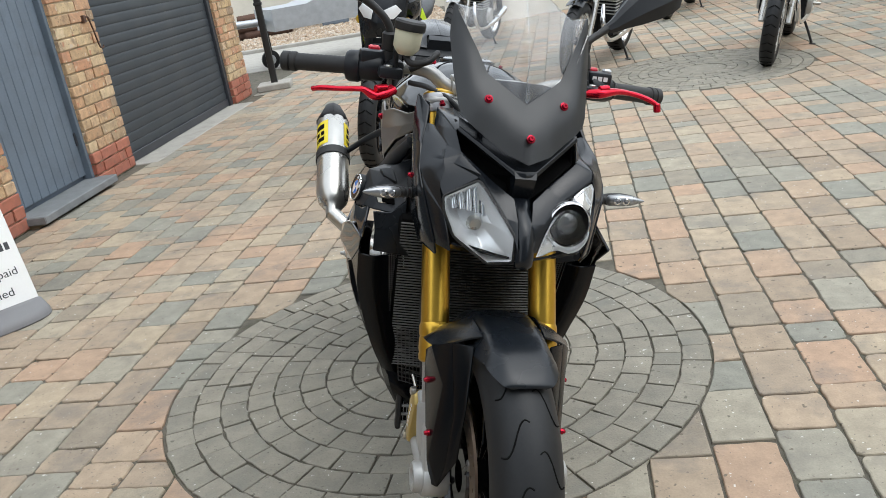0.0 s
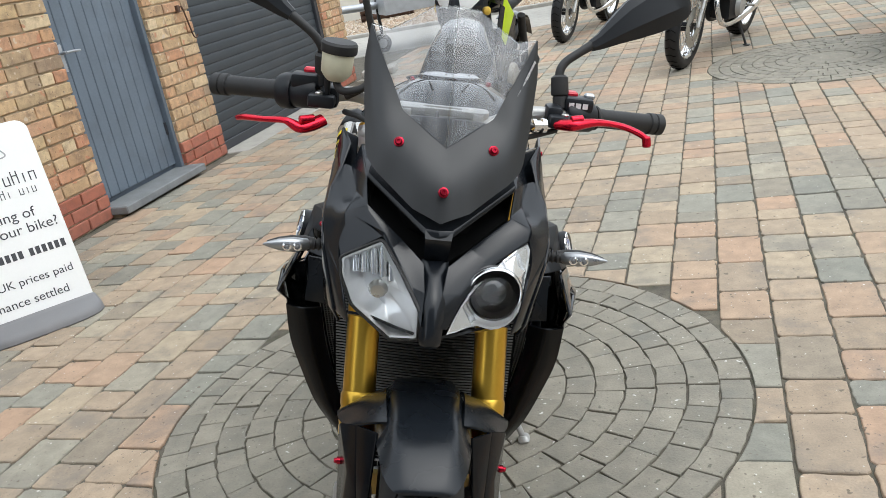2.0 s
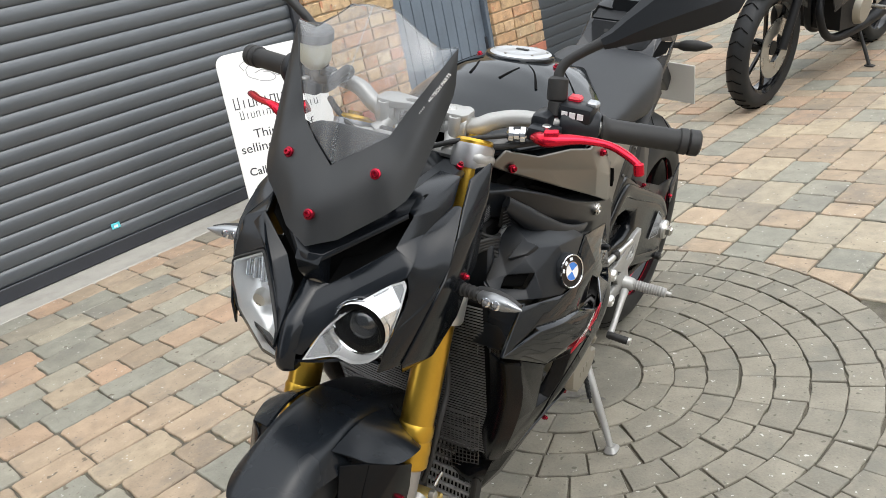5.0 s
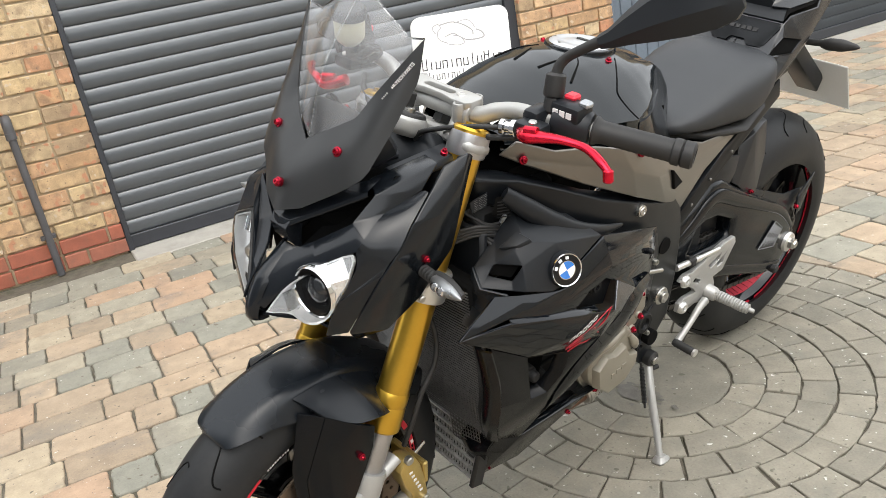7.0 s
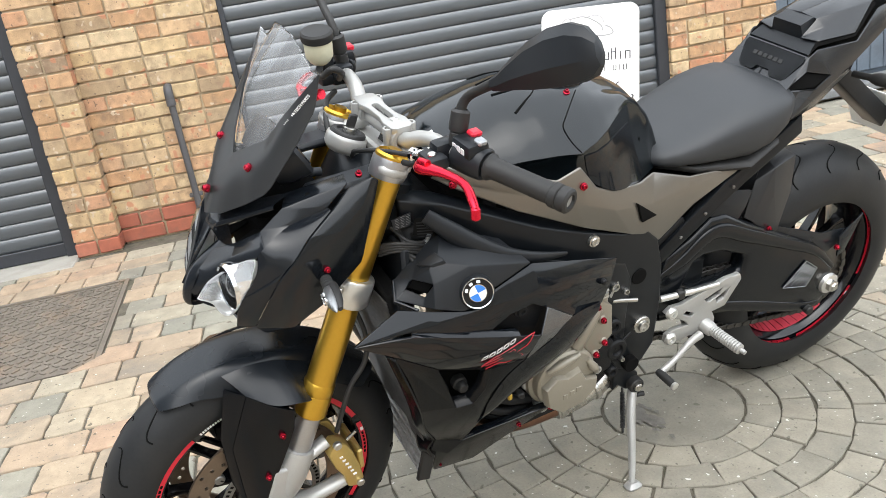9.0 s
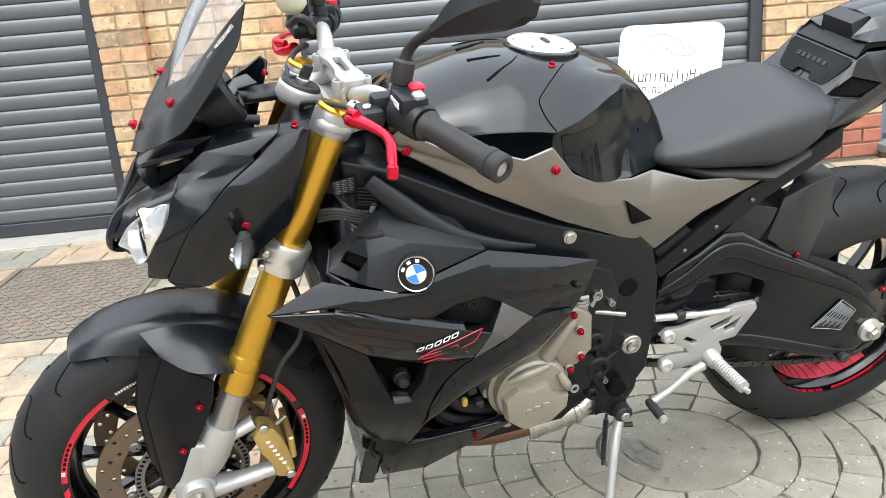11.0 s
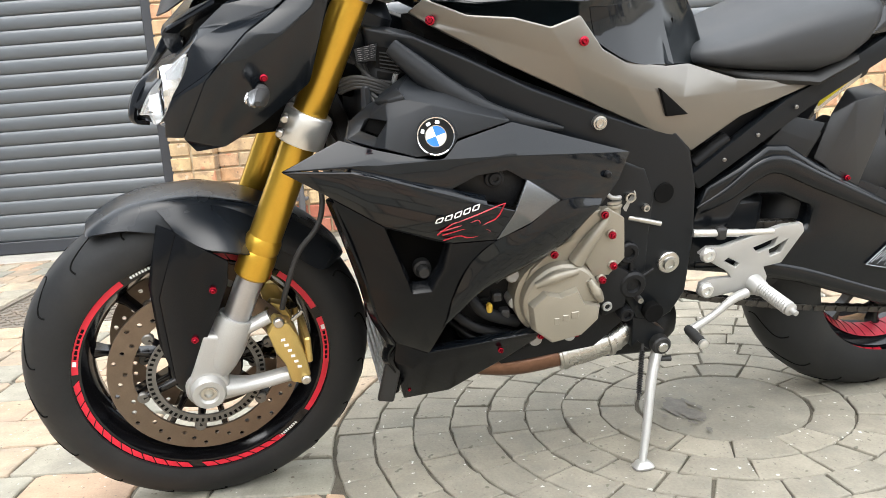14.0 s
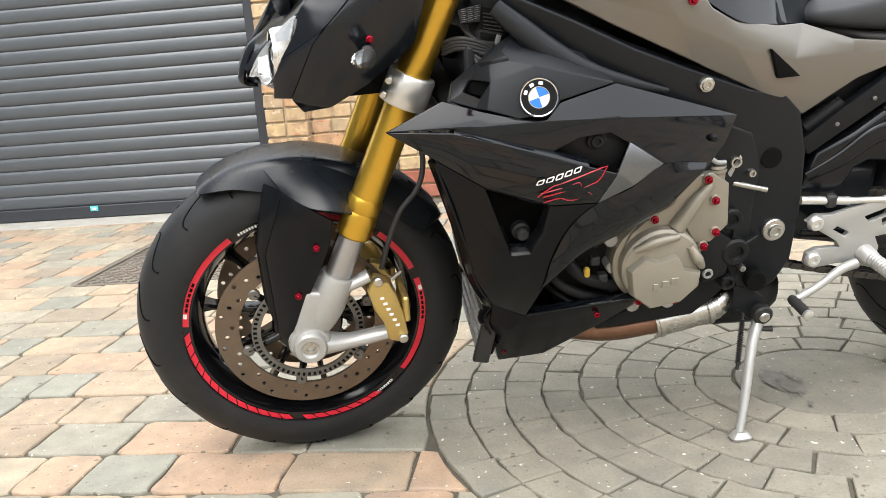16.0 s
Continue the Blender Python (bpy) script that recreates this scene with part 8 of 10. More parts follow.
for v, top, hw, bot in ((0.862, 0.800, 0.080, 0.776), (0.885, 0.810, 0.104, 0.770), (0.92, 0.818, 0.116, 0.764), (0.97, 0.832, 0.125, 0.757), (1.03, 0.856, 0.133, 0.749), (1.09, 0.875, 0.141, 0.744), (1.14, 0.883, 0.140, 0.757), (1.18, 0.883, 0.132, 0.785), (1.205, 0.878, 0.116, 0.812), (1.217, 0.868, 0.094, 0.832), (1.220, 0.856, 0.06, 0.846)):
    c = (top + bot) / 2
    secs.append(oval((0, v, c), (1, 0, 0), (0, 0, 1), hw, (top - bot) / 2, 32, 3.3))
seat = part("seat", loft_bm(secs), M_SEAT, bike, "black grained rider seat", 60)
part("seat_base", loft_bm([oval((0, v, b - 0.004), (1, 0, 0), (0, 0, 1), h, 0.012, 16, 4) for v, h, b in ((0.89, 0.07, 0.772), (0.97, 0.114, 0.756), (1.09, 0.137, 0.745), (1.17, 0.125, 0.775))]), M_RUBBER, seat, smooth=50)
# pillion cover and tail, a folded shell
tv = [(0.0, 1.205, 0.868), (0.092, 1.192, 0.866), (0.0, 1.254, 0.930), (0.088, 1.252, 0.930), (0.098, 1.240, 0.903), (0.117, 1.256, 0.868), (0.121, 1.186, 0.812), (0.101, 1.375, 0.896), (0.085, 1.474, 0.950), (0.119, 1.264, 0.852), (0.104, 1.278, 0.818), (0.093, 1.268, 0.944), (0.096, 1.378, 0.944), (0.072, 1.452, 0.996), (0.050, 1.545, 1.000), (0.055, 1.548, 0.985), (0.112, 1.300, 0.889), (0.090, 1.384, 0.874)]
tf = [(0, 1, 3, 2), (1, 4, 3), (3, 4, 16, 11), (16, 7, 12, 11), (7, 8, 13, 12), (8, 15, 14, 13), (1, 6, 5), (6, 9, 5), (5, 9, 7, 16), (6, 10, 9), (9, 10, 17, 7)]
tail, tail_r = pair("tail_panel", facets_bm(tv, tf, 0.005, 0.0025), M_TAIL, bike, "angular satin black tail panel", 22)
uv = [(0.042, 1.268, 0.956), (0.084, 1.276, 0.958), (0.087, 1.378, 0.958), (0.062, 1.440, 1.010), (0.044, 1.304, 0.990), (0.046, 1.540, 1.018), (0.0, 1.304, 0.994), (0.0, 1.440, 1.016), (0.0, 1.545, 1.026), (0.060, 1.312, 0.975), (0.058, 1.365, 1.002)]
uf = [(0, 1, 9), (0, 9, 4), (1, 2, 10, 9), (9, 10, 4), (2, 3, 10), (4, 10, 7, 6), (10, 3, 7), (3, 5, 8, 7)]
pair("tail_cowl", facets_bm(uv, uf, 0.005, 0.0025), M_TAIL, tail, "folded upper tail cowl", 22)
# near-black strips and sheet paint the shade in the tail's groove and vent
pair("tail_groove_shade", facets_bm([(0.084, 1.256, 0.934), (0.086, 1.276, 0.948), (0.088, 1.378, 0.951), (0.064, 1.450, 1.002), (0.080, 1.276, 0.958), (0.082, 1.378, 0.958), (0.058, 1.440, 1.008)], [(0, 1, 4), (1, 2, 5, 4), (2, 3, 6, 5)], 0.004, 0), M_SHADEBLACK, tail, "", 25)
pair("tail_vent_shade", facets_bm([(0.089, 1.196, 0.868), (0.094, 1.240, 0.900), (0.108, 1.300, 0.887), (0.111, 1.256, 0.870)], [(0, 1, 2, 3)], 0.006, 0.001), M_SHADEBLACK, tail, "near-black sheet painted as the shade in a vent", 25)
part("tail_deck", loft_bm([[(-w, y, z), (w, y, z), (w - 0.004, y + 0.004, z - 0.012), (-w + 0.004, y + 0.004, z - 0.012)] for y, z, w in ((1.2545, 0.9325, 0.084), (1.275, 0.950, 0.078), (1.305, 0.972, 0.050))]), M_PLASTIC, bike, "dark sloping deck of the pillion cover", 30)
part("pillion_pad", loft_bm([[(-w, y, z - 0.002), (w, y, z - 0.002), (w * 0.82, y - d, z + h), (-w * 0.82, y - d, z + h)] for y, z, w, h, d in ((1.276, 0.950, 0.046, 0.030, 0.008), (1.300, 0.962, 0.044, 0.028, 0.0), (1.345, 0.980, 0.036, 0.016, 0.0), (1.40, 0.998, 0.02, 0.008, 0.0))]), M_PLASTIC, bike, "raised block of the pillion cover", 30)
# inset plate with its finger notch, on the slope between seat and deck
slope = Vector((0, 0.049, 0.062)).normalized()
normal = Vector((0, -0.062, 0.049)).normalized()
mid = Vector((0, 1.2295, 0.899))
tp = [mid + Vector((x, 0, 0)) + slope * u + normal * 0.006 for x, u in ((-0.078, 0.034), (0.078, 0.034), (0.082, 0.024), (0.066, -0.022), (0.058, -0.028), (0.026, -0.028), (0.020, -0.016), (-0.020, -0.016), (-0.026, -0.028), (-0.058, -0.028), (-0.066, -0.022), (-0.082, 0.024))]
tray = part("tail_tray", panel_bm([tuple(p) for p in tp], 0.008, 0.0022), M_PLASTIC, bike, "dark inset plate of the tail", 35)
tb = bmesh.new()
lean_m = Matrix.Translation(mid + normal * 0.0072) @ Matrix(((1, 0, 0, 0), (0, slope.y, normal.y, 0), (0, slope.z, normal.z, 0), (0, 0, 0, 1)))
for j in range(6):
    box_bm(-0.036 + j * 0.0145, 0.008, 0, 0.011, 0.009, 0.0016, 0.0004, lean_m, bm=tb)
part("tray_relief", tb, M_RUBBER, tray)
part("tail_core", loft_bm([[(-0.10, 1.15, 0.75), (0.10, 1.15, 0.75), (0.08, 1.15, 0.83), (-0.08, 1.15, 0.83)], [(-0.07, 1.36, 0.83), (0.07, 1.36, 0.83), (0.06, 1.36, 0.95), (-0.06, 1.36, 0.95)], [(-0.04, 1.54, 0.95), (0.04, 1.54, 0.95), (0.03, 1.54, 0.99), (-0.03, 1.54, 0.99)]]), M_SHADEBLACK, bike)
part("tail_lamp", loft_bm([oval((0, 1.545, 0.972), (1, 0, 0), (0, 0, 1), 0.044, 0.022, 14, 3), oval((0, 1.556, 0.972), (1, 0, 0), (0, 0, 1), 0.038, 0.017, 14, 3)]), M_REDDECAL, bike, "red tail lamp", 40)
hang = part("plate_hanger", panel_bm([(0.030, 1.38, 0.86), (0.030, 1.44, 0.86), (0.030, 1.64, 0.70), (0.030, 1.62, 0.66)], 0.06, 0.005), M_PLASTIC, bike, "black number plate hanger", 40)
part("number_plate", box_bm(0, 1.640, 0.685, 0.20, 0.004, 0.15, 0.002, Matrix.Translation((0, 1.64, 0.685)) @ pose(0, 0, 0, 28) @ Matrix.Translation((0, -1.64, -0.685))), M_WHITE, hang, "rear number plate seen from the front")
for sgn in (1, -1):
    p0, p1 = Vector((sgn * 0.04, 1.46, 0.835)), Vector((sgn * 0.165, 1.485, 0.842))
    ri = part("indicator", rod_bm(p0, p0.lerp(p1, 0.4), 0.008, None, 12), M_RUBBER, bike, "slim rear indicator", 50)
    d = (p1 - p0).normalized()
    part("indicator_body", loft_bm([oval(p0 + d * t, (0, 0, 1), (0, 1, 0), a, b, 12, 2.4) for t, a, b in ((0.045, 0.010, 0.010), (0.06, 0.015, 0.013), (0.09, 0.015, 0.012), (0.12, 0.007, 0.006), (0.128, 0.002, 0.002))]), M_RUBBER, ri, smooth=50)
    # subframe rails
    part("subframe_rail", panel_bm([(sgn * 0.128, 0.868, 0.590), (sgn * 0.128, 0.885, 0.560), (sgn * 0.124, 1.085, 0.690), (sgn * 0.120, 1.24, 0.775), (sgn * 0.112, 1.24, 0.815), (sgn * 0.120, 1.10, 0.738), (sgn * 0.124, 1.04, 0.712)], 0.02, 0.004), M_FRAME, bike, "black subframe rail", 40)
    for y, z in ((1.058, 0.697), (0.99, 0.652), (0.93, 0.612)):
        part("rail_screw", rod_bm((sgn * 0.124, y, z), (sgn * 0.129, y, z), 0.0038, None, 10, 0.001), M_RINGSTEEL, bike, smooth=40)

part("battery_tray", box_bm(0, 0.985, 0.672, 0.19, 0.20, 0.13, 0.02), M_BLOCK, bike, "dark tray and linkage under the seat", 40)

# ---- swingarm, chain, hugger ----
sa = [(0.118, 0.872, 0.470), (0.122, 0.905, 0.560), (0.122, 0.968, 0.592), (0.122, 1.018, 0.628), (0.122, 1.062, 0.624), (0.124, 1.125, 0.584), (0.126, 1.283, 0.498), (0.128, 1.365, 0.452), (0.128, 1.434, 0.372), (0.128, 1.452, 0.304), (0.128, 1.392, 0.250), (0.128, 1.325, 0.262), (0.126, 1.124, 0.338), (0.122, 0.960, 0.378), (0.118, 0.880, 0.392)]
ho = [(0.122, 0.962, 0.474), (0.122, 0.984, 0.522), (0.122, 1.006, 0.532), (0.122, 1.060, 0.528), (0.124, 1.132, 0.496), (0.124, 1.130, 0.456), (0.124, 1.080, 0.450), (0.122, 0.985, 0.456)]
part("swingarm", panel_bm(sa, 0.050, 0.015, [ho], 4), M_ARM, bike, "gloss black swingarm", 35)
part("swingarm", panel_bm([(-x, y, z) for x, y, z in sa], 0.050, 0.015, [[(-x, y, z) for x, y, z in ho]], 3), M_ARM, bike, "", 35)
pair("swingarm_ridge", tube_bm([(0.118, 0.895, 0.515), (0.122, 0.950, 0.545), (0.1235, 1.005, 0.585), (0.1235, 1.050, 0.590), (0.1245, 1.130, 0.552), (0.126, 1.260, 0.490), (0.127, 1.360, 0.438), (0.127, 1.43, 0.370)], [0.010, 0.015, 0.018, 0.018, 0.017, 0.014, 0.012, 0.006], 14, 6, flat=((1, 0, 0), 0.45)), M_ARM, bike, "", 60)
pair("swingarm_rib", tube_bm([(0.120, 0.900, 0.405), (0.124, 0.975, 0.398), (0.126, 1.120, 0.362), (0.128, 1.330, 0.284), (0.128, 1.400, 0.272)], [0.008, 0.012, 0.014, 0.012, 0.006], 12, 6, flat=((1, 0, 0), 0.4)), M_ARM, bike, "", 60)
part("swingarm_bridge", box_bm(0, 1.00, 0.46, 0.20, 0.10, 0.14, 0.02), M_FRAME, bike, "", 40)
LAB = [Vector(p) for p in ((0.1300, 1.266, 0.3646), (0.1312, 1.326, 0.4239), (0.1318, 1.368, 0.3904), (0.1312, 1.3424, 0.3446))]
pd = part("swingarm_plate", facets_bm([tuple(p) for p in LAB], [(0, 1, 2, 3)], 0.002, 0), M_FRAME, bike, "small dark label with a grey line drawing")
tb = bmesh.new()
for p, q in zip(LAB, LAB[1:] + LAB[:1]):
    rod_bm(p + Vector((0.0016, 0, 0)), q + Vector((0.0016, 0, 0)), 0.0007, None, 4, bm=tb)
part("label_border", tb, M_GREYMETAL, pd)
tb = bmesh.new()
for j in range(13):
    u = 0.08 + 0.84 * j / 12
    lo, hi = LAB[0].lerp(LAB[3], u), LAB[1].lerp(LAB[2], u)
    for c, d in ((0.08 + 0.22 * (j % 3) / 2, 0.44 + 0.1 * (j % 2)), (0.52 + 0.1 * ((j + 1) % 2), 0.93)):
        rod_bm(lo.lerp(hi, c) + Vector((0.0014, 0, 0)), lo.lerp(hi, d) + Vector((0.0014, 0, 0)), 0.0006, None, 4, bm=tb)
part("plate_rule", tb, M_GREYMETAL, pd)
adj = part("axle_adjuster", lathe_bm([(0.0, 0.010), (0.013, 0.010), (0.014, 0.004), (0.026, 0.002), (0.028, -0.006)], 6 * 4, Matrix.Translation((0.134, 1.424, 0.324)) @ AXLE, caps=False), M_ALU, bike, "bright rear axle nut and adjuster", 35)
part("axle_nut", lathe_bm([(0.0, 0.018), (0.010, 0.018), (0.012, 0.014), (0.0165, 0.012), (0.0165, 0.0)], 6, Matrix.Translation((0.136, 1.424, 0.324)) @ AXLE, caps=False), M_STEEL, adj)
part("adjuster_bolt", rod_bm((0.10, 1.45, 0.315), (0.10, 1.49, 0.302), 0.006, None, 10), M_STEEL, adj, smooth=40)
part("paddock_bobbin", rod_bm((0.12, 1.365, 0.268), (0.146, 1.365, 0.268), 0.011, 0.012, 16, 0.003), M_RUBBER, bike, "black stand bobbin", 40)
red_bolt(bike, (0.131, 1.425, 0.430), (1, 0, 0), None, 0.008)
spr = lathe_bm([(0.03, -0.003), (0.10, -0.003), (0.104, 0.0), (0.10, 0.003), (0.03, 0.003)], 48, Matrix.Translation((0.086, 1.412, 0.325)) @ AXLE)
part("rear_sprocket", spr, M_CHAIN, bike, "dark steel rear sprocket", 40)
part("chain_guard", facets_bm([(0.112, 1.18, 0.562), (0.112, 1.38, 0.474), (0.118, 1.500, 0.462), (0.118, 1.41, 0.415), (0.112, 1.28, 0.475)], [(0, 1, 4), (1, 2, 3, 4)], 0.005, 0.001), M_MATT, bike, "black chain guard", 30)
part("sprocket_fin", facets_bm([(0.128, 1.43, 0.455), (0.128, 1.495, 0.505), (0.130, 1.455, 0.41), (0.130, 1.435, 0.40)], [(0, 1, 2, 3)], 0.005, 0.001), M_MATT, bike, "pointed black guard fin", 30)
c0, r0, c1, r1 = Vector((0.83, 0.442)), 0.036, Vector((1.412, 0.325)), 0.103
n_up = 44
chain_pts = []
for j in range(n_up + 1):
    t = j / n_up
    chain_pts.append(Vector((c0.x, c0.y + r0)).lerp(Vector((c1.x, c1.y + r1)), t))
for j in range(1, 20):
    a = math.pi / 2 - math.pi * j / 20
    chain_pts.append(c1 + Vector((math.cos(a), math.sin(a))) * r1)
for j in range(n_up + 1):
    t = j / n_up
    p = Vector((c1.x, c1.y - r1)).lerp(Vector((c0.x, c0.y - r0 - 0.06)), t)
    chain_pts.append(p - Vector((0, 0.012 * math.sin(math.pi * t))))
tb = bmesh.new()
for j, (p, q) in enumerate(zip(chain_pts, chain_pts[1:])):
    d = q - p
    ang = math.degrees(math.atan2(d.y, d.x))
    mid = (p + q) / 2
    w = 0.0075 if j % 2 else 0.0055
    for s in (w, -w):
        box_bm(0, 0, 0, 0.0016, d.length + 0.004, 0.0125, 0.0005, Matrix.Translation((0.086 + s, mid.x, mid.y)) @ pose(0, 0, 0, ang), bm=tb)
    rod_bm((0.0775, p.x, p.y), (0.0945, p.x, p.y), 0.0045, None, 8, bm=tb)
tagged(part("drive_chain", tb, M_CHAIN, bike, "oily black drive chain"), kind="stuff")
secs = []
for th, R, hw, drop in ((186, 0.343, 0.06, 0.02), (178, 0.346, 0.088, 0.05), (160, 0.350, 0.096, 0.080), (142, 0.352, 0.096, 0.085), (128, 0.350, 0.086, 0.06), (120, 0.346, 0.06, 0.02)):
    a = radians(th)
    secs.append([(hw * j / 5 * (1 - 0.05 * (j / 5) ** 2), RW.y + (R - drop * abs(j / 5) ** 2.6) * math.cos(a), RW.z + (R - drop * abs(j / 5) ** 2.6) * math.sin(a)) for j in range(-5, 6)])
hugger = part("rear_hugger", skin_bm(secs, 1, 0.004, m=3), M_HUGGER, bike, "satin black rear wheel hugger", 40)
hv = [(0.108, 1.148, 0.576), (0.099, 1.203, 0.690), (0.078, 1.284, 0.694), (0.100, 1.264, 0.617), (0.115, 1.226, 0.528), (0.052, 1.212, 0.701), (0.085, 1.163, 0.665), (0.101, 1.130, 0.587), (0.042, 1.272, 0.705), (0.112, 1.172, 0.552), (0.107, 1.205, 0.625)]
pair("hugger_side", facets_bm(hv, [(0, 9, 10), (0, 10, 1), (9, 4, 10), (4, 3, 10), (10, 3, 2, 1), (0, 1, 6, 7), (1, 5, 6), (1, 2, 8, 5)], 0.005, 0.003), M_HUGGER, hugger, "folded satin black hugger side", 24)
pair("hugger_gusset", facets_bm([(0.100, 1.073, 0.666), (0.098, 1.141, 0.634), (0.104, 1.113, 0.590), (0.104, 1.096, 0.586)], [(0, 1, 2, 3)], 0.005, 0.002), M_FRAME, hugger, "", 30)
red_bolt(bike, (0.1185, 1.196, 0.548), (1, 0, 0.2), None, 0.006)
part("linkage_cover", facets_bm([(0.112, 1.015, 0.622), (0.112, 1.043, 0.652), (0.112, 1.119, 0.622), (0.112, 1.092, 0.584), (0.104, 1.060, 0.676), (0.104, 1.140, 0.655)], [(0, 1, 2, 3), (1, 4, 5, 2)], 0.012, 0.002), M_PLASTIC, bike, "dark folded linkage cover", 25)
part("rear_caliper_pipe", rod_bm((0.060, 1.060, 0.640), (0.060, 1.130, 0.690), 0.013, None, 14, 0.002), M_STEEL, bike, "bare steel reservoir", 40)
part("rear_shock", tube_bm([(0.03, 0.93, 0.64), (0.03, 0.98, 0.52)], 0.03, 14, 4), M_FRAME, bike, "", 50)
part("shock_reservoir", rod_bm((0.104, 0.88, 0.600), (0.104, 0.945, 0.645), 0.014, None, 16, 0.003), M_BLOCK, bike, "small steel shock reservoir", 40)

# ---- foot rests, gear lever, stand ----
for sgn in (1, -1):
    pl = [(sgn * 0.158, y, z) for y, z in ((0.884, 0.446), (0.900, 0.458), (0.930, 0.456), (1.048, 0.484), (1.088, 0.484), (1.094, 0.468), (1.056, 0.408), (1.020, 0.404), (1.030, 0.384), (1.030, 0.356), (1.016, 0.344), (0.985, 0.350), (0.960, 0.358), (0.912, 0.352), (0.892, 0.362), (0.894, 0.384), (0.912, 0.392), (0.955, 0.390), (0.945, 0.404), (0.905, 0.430))]
    holes = [[(sgn * 0.158, y, z) for y, z in ((0.944, 0.432), (0.968, 0.418), (0.962, 0.410), (0.936, 0.426))], [(sgn * 0.158, y, z) for y, z in ((0.992, 0.446), (1.040, 0.462), (1.034, 0.444), (1.004, 0.434))], [(sgn * 0.158, y, z) for y, z in ((1.026, 0.438), (1.062, 0.456), (1.050, 0.430), (1.030, 0.424))]]
    ps = part("foot_rest_plate", panel_bm(pl, 0.012, 0.003, holes), M_ALUPAINT, bike, "silver skeletal foot rest plate", 35)
    for y, z in ((0.900, 0.444), (0.905, 0.372)):
        part("plate_bolt", lathe_bm([(0.0, 0.004), (0.005, 0.004), (0.006, 0.009), (0.011, 0.009), (0.014, 0.005), (0.015, 0.0)], 20, Matrix.Translation((sgn * 0.158, y, z)) @ Matrix.Rotation(radians(90 * sgn), 4, "Y"), caps=False), M_ALU, ps, smooth=40)
    root, tip = Vector((sgn * 0.158, 1.005, 0.372)), Vector((sgn * 0.262, 1.018, 0.366))
    part("foot_rest_hub", rod_bm((sgn * 0.150, 1.004, 0.372), (sgn * 0.182, 1.006, 0.371), 0.019, 0.016, 20, 0.003), M_ALUPAINT, ps, smooth=40)
    mm, d = between(root, tip)
    prof = [(0.012, 0.0)]
    for j in range(14):
        prof += [(0.0135, 0.012 + j * 0.0062), (0.0118, 0.0145 + j * 0.0062)]
    prof += [(0.0125, 0.100), (0.006, 0.103), (0.005, 0.114), (0.0, 0.116)]
    part("foot_rest", lathe_bm(prof, 16, mm, caps=False), M_ALUPAINT, ps, "knurled silver foot rest", 30)
gl = part("gear_lever", tube_bm([(0.168, 0.985, 0.360), (0.172, 0.955, 0.352), (0.176, 0.915, 0.325), (0.180, 0.872, 0.304)], [0.010, 0.0085, 0.007, 0.008], 12, 5), M_ALUPAINT, bike, "silver gear lever with black rubber toe piece", 60)
part("toe_piece", lathe_bm([(0.008, 0.0)] + [(0.010 if j % 2 else 0.0088, 0.004 + j * 0.004) for j in range(11)] + [(0.009, 0.05)], 14, between((0.174, 0.868, 0.304), (0.235, 0.872, 0.300))[0]), M_RUBBER, gl, smooth=35)
part("toe_cap", lathe_bm([(0.009, 0.0), (0.0095, 0.006), (0.006, 0.008), (0.0, 0.008)], 14, between((0.224, 0.8713, 0.3008), (0.30, 0.876, 0.295))[0], caps=False), M_ALU, gl, smooth=40)
part("shift_rod", rod_bm((0.150, 0.870, 0.487), (0.152, 0.96, 0.478), 0.0075, None, 12), M_ALU, bike, "bright shift rod with sensor", 50)
part("shift_sensor", box_bm(0.152, 0.925, 0.482, 0.018, 0.020, 0.024, 0.004), M_RUBBER, bike, smooth=40)
part("rod_end", rod_bm((0.152, 0.96, 0.478), (0.154, 1.03, 0.474), 0.006, None, 12), M_ALU, bike, smooth=50)
piv = Vector((0.128, 0.832, 0.258))
FOOT = Vector((0.2525, 0.762, 0.069))
stand = part("side_stand", tube_bm([piv + Vector((0.008, 0, -0.010)), piv.lerp(FOOT, 0.3) + Vector((0.004, -0.004, 0)), piv.lerp(FOOT, 0.7) + Vector((0.002, -0.002, 0)), FOOT + Vector((-0.004, 0, 0.006))], [0.0125, 0.0115, 0.0095, 0.0080], 12, 6, flat=((0, 1, 0), 0.85)), M_ALUPAINT, bike, "silver side stand, folded out", 60)
UPW = Vector((math.sin(radians(-14)), 0, math.cos(radians(-14))))
sidev = Vector((math.cos(radians(-14)), 0, -math.sin(radians(-14))))
ftb = loft_bm([oval(FOOT + UPW * h, Vector((0, 1, 0)), sidev, a, b, 12, 3.5) for h, a, b in ((-0.004, 0.019, 0.015), (0.0, 0.020, 0.016), (0.003, 0.018, 0.014), (0.010, 0.010, 0.010))])
part("stand_foot", ftb, M_ALUPAINT, stand, smooth=40)
part("stand_pivot", rod_bm(piv - Vector((0.02, 0, 0)), piv + Vector((0.026, 0, 0)), 0.019, None, 20, 0.003), M_RUBBER, stand, "black stand pivot", 40)
part("pivot_bolt", rod_bm(piv + Vector((0.024, 0, 0)), piv + Vector((0.032, 0, 0)), 0.010, None, 16, 0.002), M_STEEL, stand, smooth=40)
part("stand_bracket", panel_bm([(0.135, y, z) for y, z in ((0.775, 0.32), (0.80, 0.315), (0.845, 0.28), (0.85, 0.245), (0.815, 0.24), (0.79, 0.265), (0.778, 0.25))], 0.03, 0.005), M_FRAME, bike, "black stand bracket", 40)
tb = bmesh.new()
